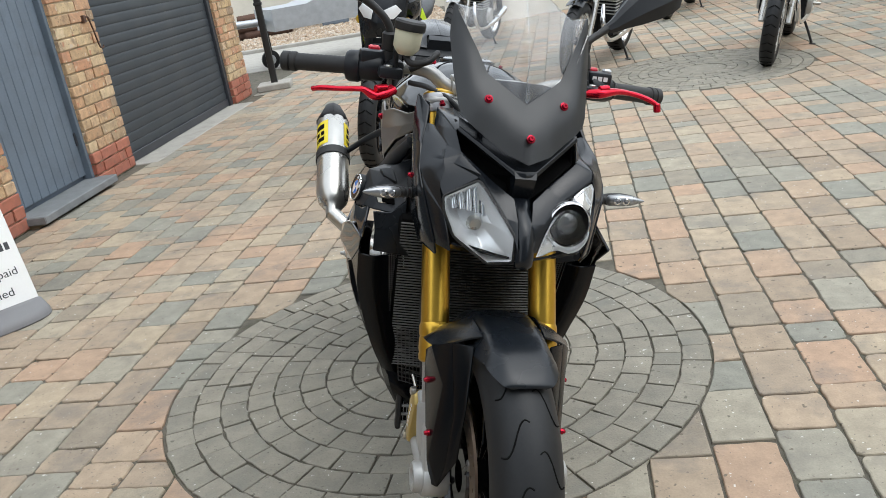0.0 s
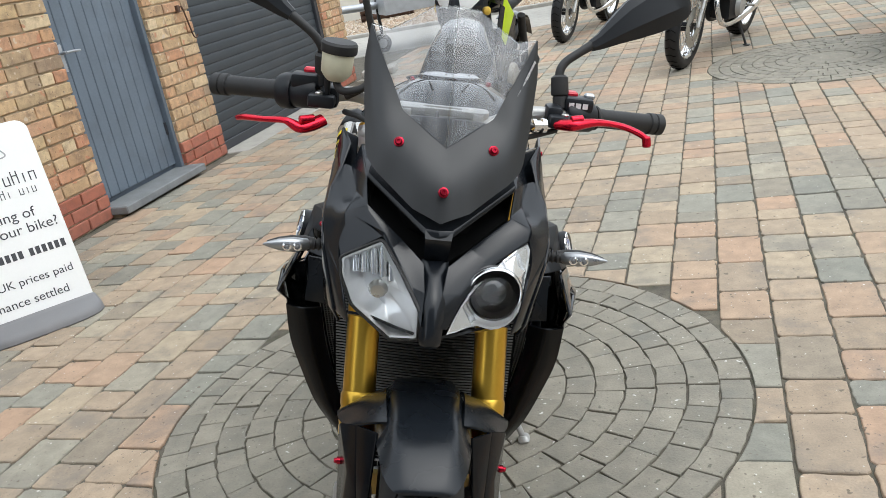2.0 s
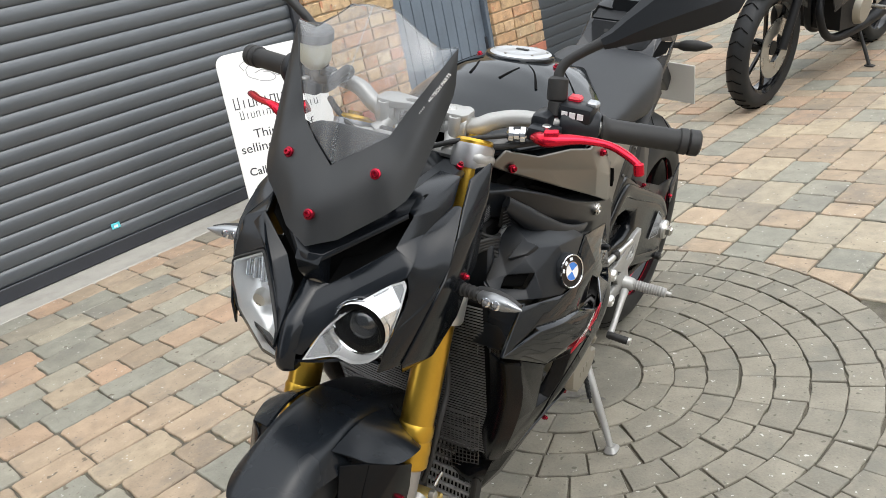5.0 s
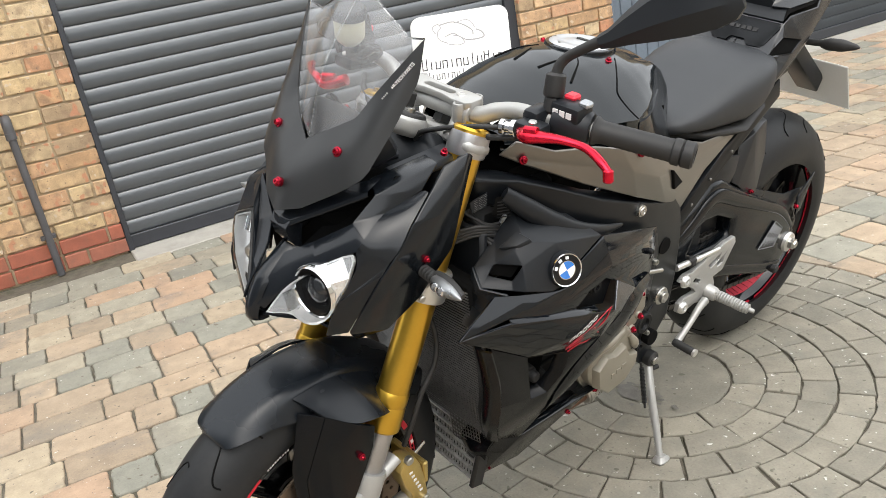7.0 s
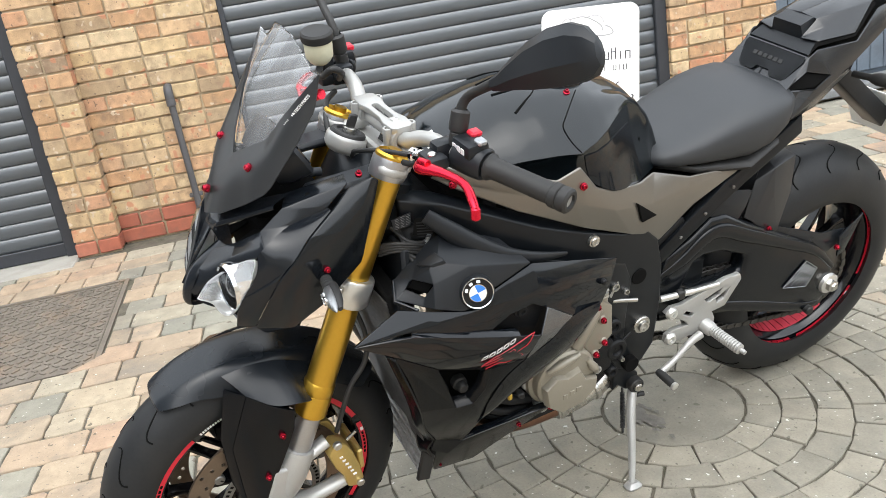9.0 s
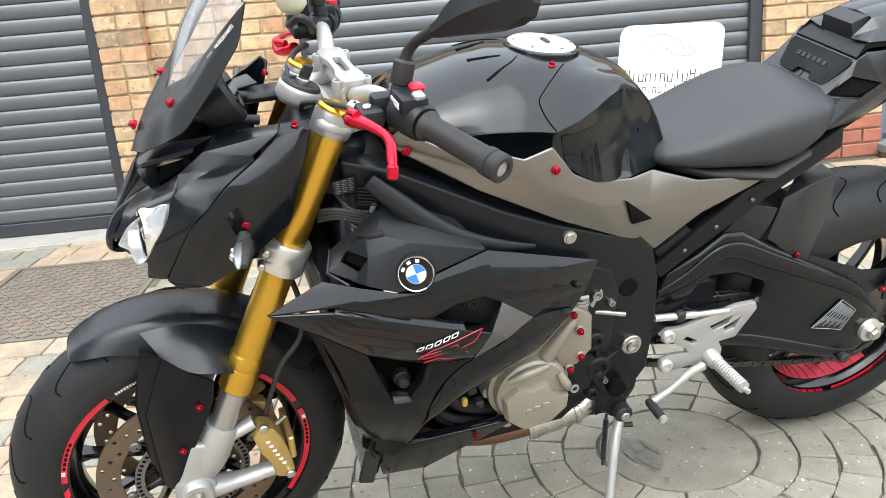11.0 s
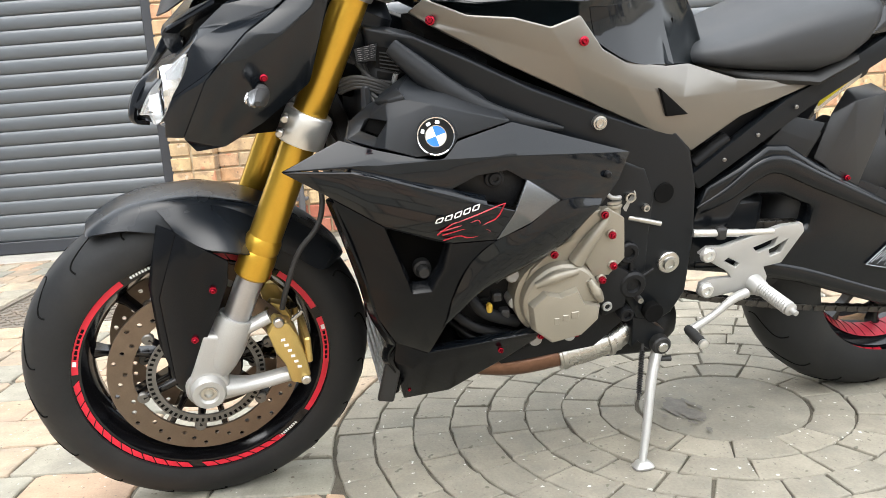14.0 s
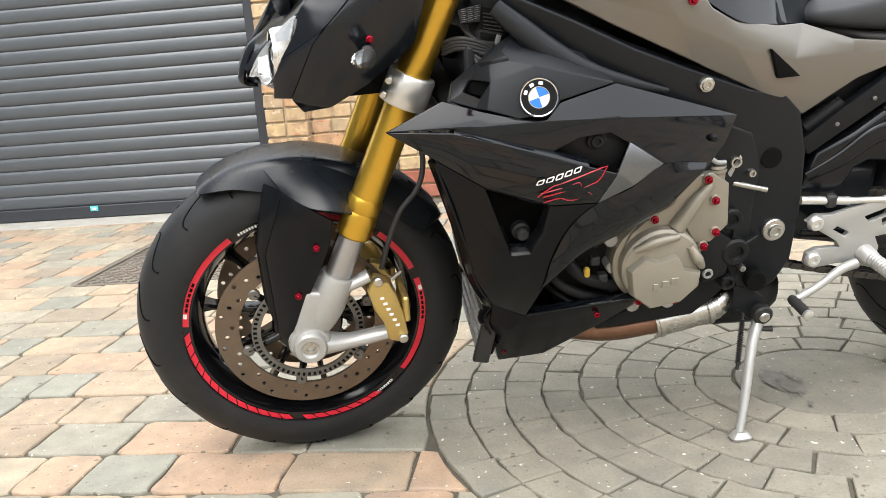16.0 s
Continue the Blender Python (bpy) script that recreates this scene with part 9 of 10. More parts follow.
sp0, sp1 = Vector((0.145, 0.795, 0.265)), piv.lerp(FOOT, 0.48) + Vector((-0.004, -0.022, 0.0))
for j in range(26):
    p = sp0.lerp(sp1, 0.12 + 0.76 * j / 25)
    lathe_bm([(0.0045, -0.0011), (0.0062, 0.0), (0.0045, 0.0011)], 10, between(p, sp1)[0], tb)
rod_bm(sp0, sp1, 0.003, None, 8, bm=tb)
part("stand_spring", tb, M_RUBBER, stand, "black coil spring", 50)
part("stand_peg", rod_bm(piv.lerp(FOOT, 0.16) + Vector((0, 0.010, 0)), piv.lerp(FOOT, 0.16) + Vector((0.004, 0.032, 0)), 0.005, 0.006, 10), M_RUBBER, stand, smooth=40)

# ---- exhaust ----
ex = part("exhaust_pipe", tube_bm([(0.02, 0.40, 0.23), (0.055, 0.48, 0.222), (0.085, 0.56, 0.224), (0.102, 0.655, 0.242)], [0.022, 0.023, 0.023, 0.023], 20, 6), M_COPPER, bike, "heat-tinted exhaust pipe", 60)
part("exhaust_sleeve", tube_bm([(0.104, 0.640, 0.239), (0.106, 0.70, 0.250), (0.102, 0.76, 0.262)], [0.0275, 0.0275, 0.0265], 20, 5), M_STEEL, ex, "bare steel exhaust sleeve", 60)
for p, q in (((0.1042, 0.645, 0.240), (0.1045, 0.655, 0.242)), ((0.106, 0.735, 0.257), (0.105, 0.745, 0.259))):
    part("exhaust_band", rod_bm(p, q, 0.0300, None, 20, 0.001), M_STEEL, ex, smooth=40)
part("exhaust_bend", tube_bm([(0.102, 0.755, 0.262), (0.08, 0.815, 0.285), (0.02, 0.855, 0.28), (-0.08, 0.89, 0.28)], 0.026, 18, 6), M_STEEL, ex, smooth=60)
part("collector", loft_bm([oval((-0.02, v, 0.235), (1, 0, 0), (0, 0, 1), a, b, 16, 3) for v, a, b in ((0.62, 0.06, 0.03), (0.68, 0.10, 0.05), (0.86, 0.11, 0.055), (0.92, 0.06, 0.04))]), M_BLOCK, ex, smooth=50)
mu0, mu1 = Vector((-0.302, 1.200, 0.455)), Vector((-0.318, 1.490, 0.655))
mdir = (mu1 - mu0).normalized()
mm, d = between(mu0, mu1)
muf = part("silencer", lathe_bm([(0.022, -0.04), (0.024, -0.01), (0.034, 0.0), (0.046, 0.018), (0.052, 0.05), (0.052, d), (0.050, d + 0.004)], 6 * 6, mm), M_STEEL, bike, "titanium-coloured silencer with a dark conical tip", 50)
part("silencer_tip", lathe_bm([(0.0525, d - 0.004), (0.055, d + 0.0), (0.055, d + 0.014), (0.032, d + 0.070), (0.020, d + 0.086), (0.016, d + 0.080), (0.0, d + 0.06)], 8, mm, caps=False), M_BLOCK, muf, "dark conical end cap", 40)
part("silencer_band", lathe_bm([(0.052, d * 0.52), (0.0555, d * 0.52), (0.0555, d * 0.60), (0.052, d * 0.60)], 36, mm), M_RUBBER, muf, smooth=40)
part("silencer_strap", tube_bm([mu0.lerp(mu1, 0.56) + Vector((0.045, 0, 0.03)), (-0.20, 1.30, 0.66), (-0.12, 1.18, 0.73)], 0.012, 10, 5, flat=((1, 0, 0), 0.4)), M_FRAME, muf, smooth=50)
for ang in (35, 165):
    stv = [mm @ Vector((0.0528 * math.cos(radians(ang + a)), 0.0528 * math.sin(radians(ang + a)), h)) for h in (d * 0.64, d * 0.93) for a in (-34, -17, 0, 17, 34)]
    me = mesh_of("silencer_sticker", stv, [(j, j + 1, j + 6, j + 5) for j in range(4)], M_YELLOW)
    part("silencer_sticker", me, None, muf, "yellow sticker")
    for k, (h0, h1, aa, ab) in enumerate(((0.68, 0.73, -22, 20), (0.75, 0.80, -22, -2), (0.75, 0.80, 6, 20), (0.83, 0.89, -20, 20))):
        mv = [mm @ Vector((0.0533 * math.cos(radians(ang + a)), 0.0533 * math.sin(radians(ang + a)), d * h)) for h in (h0, h1) for a in (aa, (aa + ab) / 2, ab)]
        part("sticker_mark", mesh_of("sticker_mark", mv, [(0, 1, 4, 3), (1, 2, 5, 4)], M_SHADEBLACK), None, muf)
part("link_pipe", tube_bm([(-0.08, 0.89, 0.28), (-0.10, 1.00, 0.315), (-0.16, 1.085, 0.362), (-0.250, 1.135, 0.408), mu0 - mdir * 0.03], 0.024, 16, 6), M_STEEL, muf, smooth=60)

# ---- cables round the steering head ----
for j in range(5):
    part("wiring_loom", tube_bm([(0.09, 0.285 + 0.006 * j, 0.83), (0.135 + 0.004 * j, 0.31, 0.805 - 0.008 * j), (0.138, 0.345, 0.795 - 0.006 * j), (0.12, 0.40, 0.775 - 0.004 * j)], 0.0035, 7, 6), M_RUBBER, bike, "", 60)
tie = part("cable_tie", rod_bm((0.128, 0.338, 0.772), (0.146, 0.346, 0.812), 0.004, None, 8), M_GREYMETAL, bike, "pale cable tie", 40)
part("head_label", mesh_of("head_label", [(0.1515, 0.318, 0.856), (0.1535, 0.355, 0.848), (0.1505, 0.352, 0.815), (0.1485, 0.315, 0.823)], [(0, 1, 2, 3)], M_SHADEBLACK), None, bike, "black printed label")
tb = bmesh.new()
for j in range(6):
    z = 0.848 - j * 0.0055
    vs = [tb.verts.new(p) for p in ((0.1528, 0.321, z), (0.1545, 0.350, z - 0.006), (0.1545, 0.350, z - 0.008), (0.1528, 0.321, z - 0.002))]
    tb.faces.new(vs)
part("label_print", tb, M_PLASTIC, bike)


# ---- things round the court ----
sign = thing("pavement_sign", "white pavement sign with dark lettering on a grey plastic base", "sign", m=Matrix.Translation((-1.970, 2.020, 0)) @ Matrix.Rotation(radians(39), 4, "Z") @ Matrix.Diagonal((1.035, 1, 0.972, 1)))
SW, SB, ST = 0.235, 0.085, 0.890
corner = []
for cx, cz, a0 in ((SW - 0.05, ST - 0.05, 0), (-SW + 0.05, ST - 0.05, 90)):
    corner += [(cx + 0.05 * math.cos(radians(a0 + 15 * j)), cz + 0.05 * math.sin(radians(a0 + 15 * j))) for j in range(7)]
outline = [(SW, SB - 0.03)] + corner + [(-SW, SB - 0.03)]
board = part("sign_panel", plate_bm(outline, -0.006, 0.006, "y", 0.002), M_WHITE, sign, "white printed panel, leaning back", 40, Matrix.Rotation(radians(-16), 4, "X"))
base = part("sign_base", loft_bm([oval((0, 0, h), (1, 0, 0), (0, 1, 0), a, b, 28, 3.2) for h, a, b in ((-0.002, 0.250, 0.120), (0.004, 0.256, 0.126), (0.026, 0.254, 0.122), (0.042, 0.248, 0.104), (0.056, 0.243, 0.062), (0.064, 0.240, 0.036), (0.067, 0.238, 0.022))]), M_GREYPLASTIC, sign, "grey moulded weighted base", 50)
FACE = Matrix.Rotation(radians(90), 4, "X")


def sign_line(body, z, size, bold=0.0):
    me = text_mesh(body, size, M_TEXT, 0.0004, bold=bold)
    part("sign_lettering", me, None, board, "dark lettering", m=Matrix.Translation((0, -0.0068, z)) @ FACE)


def sign_bars(widths, z, h, gap, mat=M_TEXT, x0=None):
    total = sum(widths) + gap * (len(widths) - 1)
    x = -total / 2 if x0 is None else x0
    for w in widths:
        if w > 0:
            part("sign_mark", box_bm(x + w / 2, -0.0068, z, w, 0.0008, h, 0), mat, board)
        x += abs(w) + gap


for word, z, high, wide, step, stroke in ((12, 0.640, 0.040, 0.0205, 0.0335, 0.0048), (15, 0.582, 0.028, 0.0135, 0.0245, 0.0034)):
    # the trader's name, as plain strokes
    for j in range(word):
        if word == 15 and j == 11:
            continue
        x = (j - (word - 1) / 2) * step
        tall = high * (1.45 if j in (0, 7, 9) else 1.0)
        for dx in ((-0.5, 0.5) if j % 3 != 1 else (0.0,)):
            part("sign_mark", box_bm(x + dx * wide, -0.0068, z - high / 2 + tall / 2, stroke, 0.0008, tall, 0), M_TEXT, board)
        if j % 3 != 1:
            part("sign_mark", box_bm(x, -0.0067, z + (high / 2 if j % 2 else -high / 2) - (stroke / 2 if j % 2 else -stroke / 2), wide, 0.0006, stroke, 0), M_TEXT, board)
sign_line("Thinking of", 0.488, 0.062)
sign_line("selling your bike?", 0.424, 0.062)
me = text_mesh("Call:", 0.052, M_TEXT, 0.0004, "LEFT", bold=0.0006)
part("sign_lettering", me, None, board, "dark lettering", m=Matrix.Translation((-0.200, -0.0068, 0.310)) @ FACE)
sign_bars([0.017] * 5 + [-0.010] + [0.017] * 6, 0.322, 0.034, 0.0080, x0=-0.078)
sign_line("Best UK prices paid", 0.208, 0.050)
sign_line("Finance settled", 0.124, 0.052)
# abstract line drawing at the head of the sign
for pts, r in (([(-0.115, 0.795), (-0.128, 0.825), (-0.10, 0.84), (-0.088, 0.82), (-0.105, 0.80), (-0.10, 0.765), (-0.06, 0.74)], 0.0022), ([(-0.09, 0.835), (-0.03, 0.842), (0.02, 0.822), (0.06, 0.79), (0.065, 0.765)], 0.0030), ([(-0.02, 0.835), (0.03, 0.843), (0.06, 0.83), (0.075, 0.80)], 0.0020),
               ([(-0.07, 0.775), (-0.03, 0.785), (0.0, 0.765), (0.03, 0.745)], 0.0026), ([(-0.055, 0.735), (-0.01, 0.725), (0.02, 0.735), (0.0, 0.765), (-0.03, 0.775)], 0.0022), ([(0.03, 0.745), (0.08, 0.742), (0.115, 0.75), (0.105, 0.775), (0.08, 0.79)], 0.0034)):
    part("sign_drawing", tube_bm([(x, -0.0066, z) for x, z in pts], r, 6, 5, flat=((0, 1, 0), 0.25)), M_TEXTGREY, board, "thin grey line drawing", 60)

# waste pipe on the wall between the shutters
pipe = thing("waste_pipe", "dark grey plastic waste pipe clipped to the brick wall", "pipe", m=WALL.copy())
part("pipe_run", tube_bm([(0.005, 0.305, 0.0), (0.005, 0.305, 0.25), (0.005, 0.302, 0.5), (0.005, 0.300, 0.70)], 0.0175, 16, 4), M_PIPE, pipe, smooth=60)
part("pipe_elbow", tube_bm([(0.005, 0.300, 0.69), (0.005, 0.300, 0.735), (-0.012, 0.300, 0.752), (-0.05, 0.300, 0.755)], 0.0225, 16, 5), M_PIPE, pipe, smooth=60)
part("pipe_collar", rod_bm((0.005, 0.300, 0.665), (0.005, 0.300, 0.70), 0.0235, None, 18, 0.003), M_PIPE, pipe, smooth=40)
clip = box_bm(-0.012, 0.304, 0.19, 0.04, 0.068, 0.018, 0.003)
part("pipe_clip", clip, M_PIPE, pipe, smooth=40)

# damaged brick patch and air brick are part of the wall; small label on each shutter
for s, z, fx in ((-1.41, 0.06, -0.0135), (1.63, 0.150, -0.048)):
    lab = thing("shutter_label", "small pale blue label stuck on the shutter", "label", m=WALL @ Matrix.Translation((fx, s, z)))
    part("label_sheet", box_bm(0, 0, 0, 0.002, 0.045, 0.028, 0), surf("pale_blue_label", (0.10, 0.55, 0.62), 0.4, bump=0), lab)
    part("label_mark", box_bm(0.0016, 0, -0.002, 0.001, 0.020, 0.012, 0), M_WHITE, lab)

# wrought hook beside the wooden door
hook = thing("iron_hook", "rusty iron cabin hook hanging on the brick pier", "hook", m=WALL.copy())
part("hook_bar", tube_bm([(0.020, 5.00, 1.10), (0.030, 5.03, 1.11), (0.032, 5.05, 1.05), (0.030, 5.07, 0.98), (0.030, 5.09, 0.90), (0.034, 5.12, 0.885), (0.032, 5.14, 0.90)], 0.006, 8, 5), M_RUST, hook, smooth=60)
part("hook_staple", box_bm(0.012, 5.00, 1.10, 0.03, 0.03, 0.05, 0.004), M_RUST, hook)

# black down pipe at the garage corner with its concrete pad
drain = thing("down_pipe", "black square down pipe standing on a concrete pad", "down pipe", m=Matrix.Translation((-1.26, 8.02, 0)))
part("down_pipe_run", box_bm(0, 0, 1.3, 0.07, 0.07, 2.5, 0.012, seg=2), M_RUBBER, drain, smooth=40)
part("down_pipe_pad", box_bm(0.0, -0.02, 0.035, 0.36, 0.32, 0.07, 0.01), M_CONC, drain, "pale concrete pad")
part("pipe_band", box_bm(0, 0, 0.9, 0.085, 0.085, 0.03, 0.004), M_RUBBER, drain)

# ---- far end of the court ----
def wall_block(name, a, b, h, t, mat, label):
    a, b = Vector((*a, 0)), Vector((*b, 0))
    d = b - a
    m = Matrix.Translation((a + b) / 2) @ Matrix.Rotation(math.atan2(d.y, d.x), 4, "Z")
    top = thing(name, label, "wall", m=m, kind="structure")
    part("wall_body", box_bm(0, 0, h / 2 - 0.05, d.length, t, h + 0.1, 0.01), mat, top)
    part("wall_coping", box_bm(0, 0, h + 0.03, d.length + 0.04, t + 0.08, 0.06, 0.012), M_CONC, top)
    return top


wall_block("wall_far", (1.02, 10.85), (7.2, 13.2), 1.9, 0.22, M_RENDER, "cream rendered boundary wall")
wall_block("wall_end", (-6.0, 16.6), (1.6, 16.2), 2.0, 0.22, M_RENDER, "cream rendered wall behind the gravel")
wall_block("wall_side", (5.3, 3.0), (7.2, 13.2), 1.9, 0.22, M_RENDER, "pale rendered side wall")
wall_block("wall_side_near", (4.6, -6.5), (5.3, 3.0), 2.0, 0.22, M_RENDER, "pale rendered side wall")
wall_block("wall_house", (-4.4, -6.6), (4.6, -6.5), 7.0, 0.3, M_PEBBLE, "plain grey roughcast house wall closing the court")
kerb = part("kerb", box_bm(0, 0, 0.0, 6.2, 0.12, 0.12, 0.012, Matrix.Translation((-1.6, 12.55, 0)) @ Matrix.Rotation(radians(-3), 4, "Z")), M_CONC, None)
tagged(kerb, "pale concrete kerb before the gravel bed", "kerb", kind="structure")
apron = part("apron", box_bm(-1.7, 11.2, -0.012, 5.4, 2.6, 0.03, 0.006), M_CONC, None)
tagged(apron, "pale concrete drive strip", "drive", kind="structure")


def pebbles(name, n, box, zb, seed, label):
    r = random.Random(seed)
    v, f = [], []
    for _ in range(n):
        x, y = r.uniform(box[0], box[1]), r.uniform(box[2], box[3])
        s = r.uniform(0.02, 0.05)
        b0 = len(v)
        z = zb + r.uniform(0, 0.03)
        v += [(x + s, y, z), (x, y + s * 0.8, z), (x - s, y, z), (x, y - s * 0.8, z), (x, y, z + s * 0.7), (x, y, z - s * 0.5)]
        f += [(b0 + i, b0 + (i + 1) % 4, b0 + 4) for i in range(4)] + [(b0 + (i + 1) % 4, b0 + i, b0 + 5) for i in range(4)]
    ob = part(name, mesh_of(name, v, f, M_GRAVEL), None, None)
    tagged(ob, label, "gravel", kind="stuff")


pebbles("gravel_bed", 9000, (-5.5, 1.3, 12.7, 16.2), 0.0, 3, "brown pea gravel bed before the wall")
pebbles("gravel_edge", 2600, (5.0, 6.0, 4.0, 9.0), -0.01, 5, "loose gravel along the side wall")

trailer = thing("trailer", "grey box trailer nose with a jockey wheel and coupling", "trailer", m=Matrix.Translation((-1.40, 10.0, 0)) @ Matrix.Rotation(radians(200), 4, "Z"))
part("drawbar", tube_bm([(-0.9, 0.0, 0.58), (0.1, 0.0, 0.60), (0.55, 0.0, 0.62)], 0.05, 10, 3), M_GREYMETAL, trailer, smooth=50)
part("trailer_body", loft_bm([[(x, y, z) for y, z in ((-0.45, 0.48), (0.45, 0.48), (0.45, 0.75 if x > -0.6 else 0.95), (-0.45, 0.75 if x > -0.6 else 0.95))] for x in (0.05, -0.4, -1.3)]), M_GREYMETAL, trailer, smooth=30)
part("coupling", loft_bm([oval((-1.45 - 0.0 + 1.45 + 0.55 + d, 0, 0.64), (0, 1, 0), (0, 0, 1), a, b, 12) for d, a, b in ((0, 0.05, 0.05), (0.12, 0.06, 0.07), (0.22, 0.04, 0.05))]), M_RUBBER, trailer, smooth=50)
part("jockey_leg", rod_bm((0.05, 0.0, 0.12), (0.05, 0.0, 0.66), 0.022, None, 12), M_RUBBER, trailer, smooth=50)
part("jockey_wheel", lathe_bm([(0.02, -0.03), (0.10, -0.035), (0.12, -0.02), (0.12, 0.02), (0.10, 0.035), (0.02, 0.03)], 28, Matrix.Translation((0.07, 0.0, 0.118)) @ Matrix.Rotation(radians(90), 4, "X")), M_TYRE, trailer, "black jockey wheel", 50)
part("jockey_hub", lathe_bm([(0.0, -0.04), (0.06, -0.038), (0.06, 0.038), (0.0, 0.04)], 20, Matrix.Translation((0.07, 0.0, 0.118)) @ Matrix.Rotation(radians(90), 4, "X"), caps=False), M_GREYMETAL, trailer, smooth=50)

cab = thing("utility_cabinet", "dark grey metal utility cabinet by the wall", "cabinet", m=Matrix.Translation((-0.72, 15.7, 0)))
part("cabinet_body", box_bm(0, 0, 0.42, 0.52, 0.34, 0.86, 0.012), M_CABINET, cab, smooth=40)
part("cabinet_door", box_bm(0, -0.176, 0.43, 0.46, 0.012, 0.76, 0.004), M_CABINET, cab)
part("cabinet_lid", box_bm(0, 0, 0.87, 0.56, 0.38, 0.04, 0.01), M_CABINET, cab, smooth=40)
rub = thing("log_pile", "brown weathered logs stacked on the gravel", "logs", m=Matrix.Translation((-2.05, 15.3, 0)))
for j in range(9):
    rr = random.Random(j)
    part("log", tube_bm([(-0.45 + rr.uniform(-.1, .1), 0.1 * (j % 3), 0.10 + 0.14 * (j // 3)), (0.0, 0.1 * (j % 3) + rr.uniform(-.03, .03), 0.11 + 0.14 * (j // 3)), (0.45 + rr.uniform(-.1, .1), 0.1 * (j % 3), 0.10 + 0.14 * (j // 3))], 0.085, 9, 3), M_RUST, rub, smooth=50)

# ---- other motorcycles standing in the court ----
M_PAINTS = {"black": M_GLOSS, "green": surf("dark_green_paint", (0.02, 0.045, 0.03), 0.2, var=0.05, bump=0, coat=1), "silver": surf("silver_paint", (0.4, 0.4, 0.41), 0.25, metal=0.6, var=0.05, bump=0, coat=1),
            "neon": surf("neon_yellow_paint", (0.55, 0.75, 0.02), 0.35, var=0.05, bump=0)}


def parked(at, deg, label, paint, spoked=True, sport=False):
    """A parked motorcycle with its front wheel's foot at the given spot, leaning on its stand."""
    m = Matrix.Translation((*at, 0)) @ Matrix.Rotation(radians(-deg), 4, "Z") @ Matrix.Rotation(radians(11), 4, "Y")
    b = thing("motorcycle", label, "motorcycle", m=m, group="motorcycles parked behind")
    fr_r, rr_r = 0.315, 0.315
    for nm, y, r, w in (("front_wheel", 0.0, fr_r, 0.11), ("rear_wheel", 1.43, rr_r, 0.15)):
        bs = Matrix.Translation((0, y, r)) @ AXLE
        hub = part(nm, lathe_bm([(0.0, -0.05), (0.035, -0.05), (0.035, 0.05), (0.0, 0.05)], 16, bs, caps=False), M_BLOCK, b, smooth=40)
        prof = [(r - 0.085, -w * 0.38), (r - 0.05, -w * 0.5), (r - 0.025, -w * 0.44), (r - 0.007, -w * 0.25), (r, 0), (r - 0.007, w * 0.25), (r - 0.025, w * 0.44), (r - 0.05, w * 0.5), (r - 0.085, w * 0.38)]
        ty = part("tyre", lathe_bm(prof, 48, bs, caps=False), M_TYRE, hub, "black treaded tyre", 60)
        gb = bmesh.new()
        for q in range(30):
            a = 2 * math.pi * q / 30
            for s in (-1, 1):
                pts = [bs @ Vector(((r + 0.001 - 0.012 * t * t) * math.cos(a + 0.07 * t), (r + 0.001 - 0.012 * t * t) * math.sin(a + 0.07 * t), s * w * (0.02 + 0.34 * t))) for t in (0, 0.5, 1)]
                tube_bm(pts, 0.003, 4, 2, gb)
        tagged(part("groove_and_shade_black", gb, M_SHADEBLACK, ty), kind="stuff")
        part("rim", lathe_bm([(r - 0.085, -w * 0.36), (r - 0.080, -w * 0.40), (r - 0.10, -w * 0.3), (r - 0.105, 0), (r - 0.10, w * 0.3), (r - 0.080, w * 0.40), (r - 0.085, w * 0.36)], 48, bs, caps=False), M_CHROME if spoked else M_RIM, hub, smooth=50)
        for q in range(20 if spoked else 6):
            a = 2 * math.pi * q / (20 if spoked else 6)
            s = (-1) ** q * 0.03 if spoked else 0
            p0, p1 = bs @ Vector((0.03 * math.cos(a), 0.03 * math.sin(a), s)), bs @ Vector(((r - 0.10) * math.cos(a + 0.12), (r - 0.10) * math.sin(a + 0.12), 0))
            part("spoke", rod_bm(p0, p1, 0.0025 if spoked else 0.012, None, 6), M_STEEL if spoked else M_RIM, hub)
        part("brake_disc", lathe_bm([(0.07, 0.055), (0.15, 0.055), (0.15, 0.060), (0.07, 0.060), (0.07, 0.055)], 32, bs, caps=False), M_STEEL, hub, smooth=40)
    for s in (1, -1):
        part("fork_leg", rod_bm((s * 0.095, 0.0, fr_r), (s * 0.095, 0.30, 0.98), 0.022, 0.026, 14), M_BLOCK if sport else M_STEEL, b, smooth=50)
        part("rear_shock", rod_bm((s * 0.12, 1.38, 0.36), (s * 0.12, 1.18, 0.70), 0.028, None, 12), M_RUBBER, b, smooth=50)
        part("swingarm", tube_bm([(s * 0.11, 0.85, 0.40), (s * 0.12, 1.43, rr_r)], 0.026, 10, 3), M_BLOCK, b, smooth=50)
        part("foot_rest", rod_bm((s * 0.14, 0.86, 0.36), (s * 0.26, 0.86, 0.36), 0.012, None, 10), M_STEEL, b, smooth=50)
        part("mirror", tube_bm([(s * 0.24, 0.40, 1.03), (s * 0.27, 0.42, 1.16)], 0.006, 8, 3), M_RUBBER, b, smooth=50)
        part("mirror_housing", loft_bm([oval((s * 0.30, 0.42 + d, 1.19), (1, 0, 0), (0, 0, 1), a, a * 0.7, 14) for d, a in ((-0.02, 0.03), (0, 0.06), (0.02, 0.055))]), M_RUBBER, b, smooth=50)
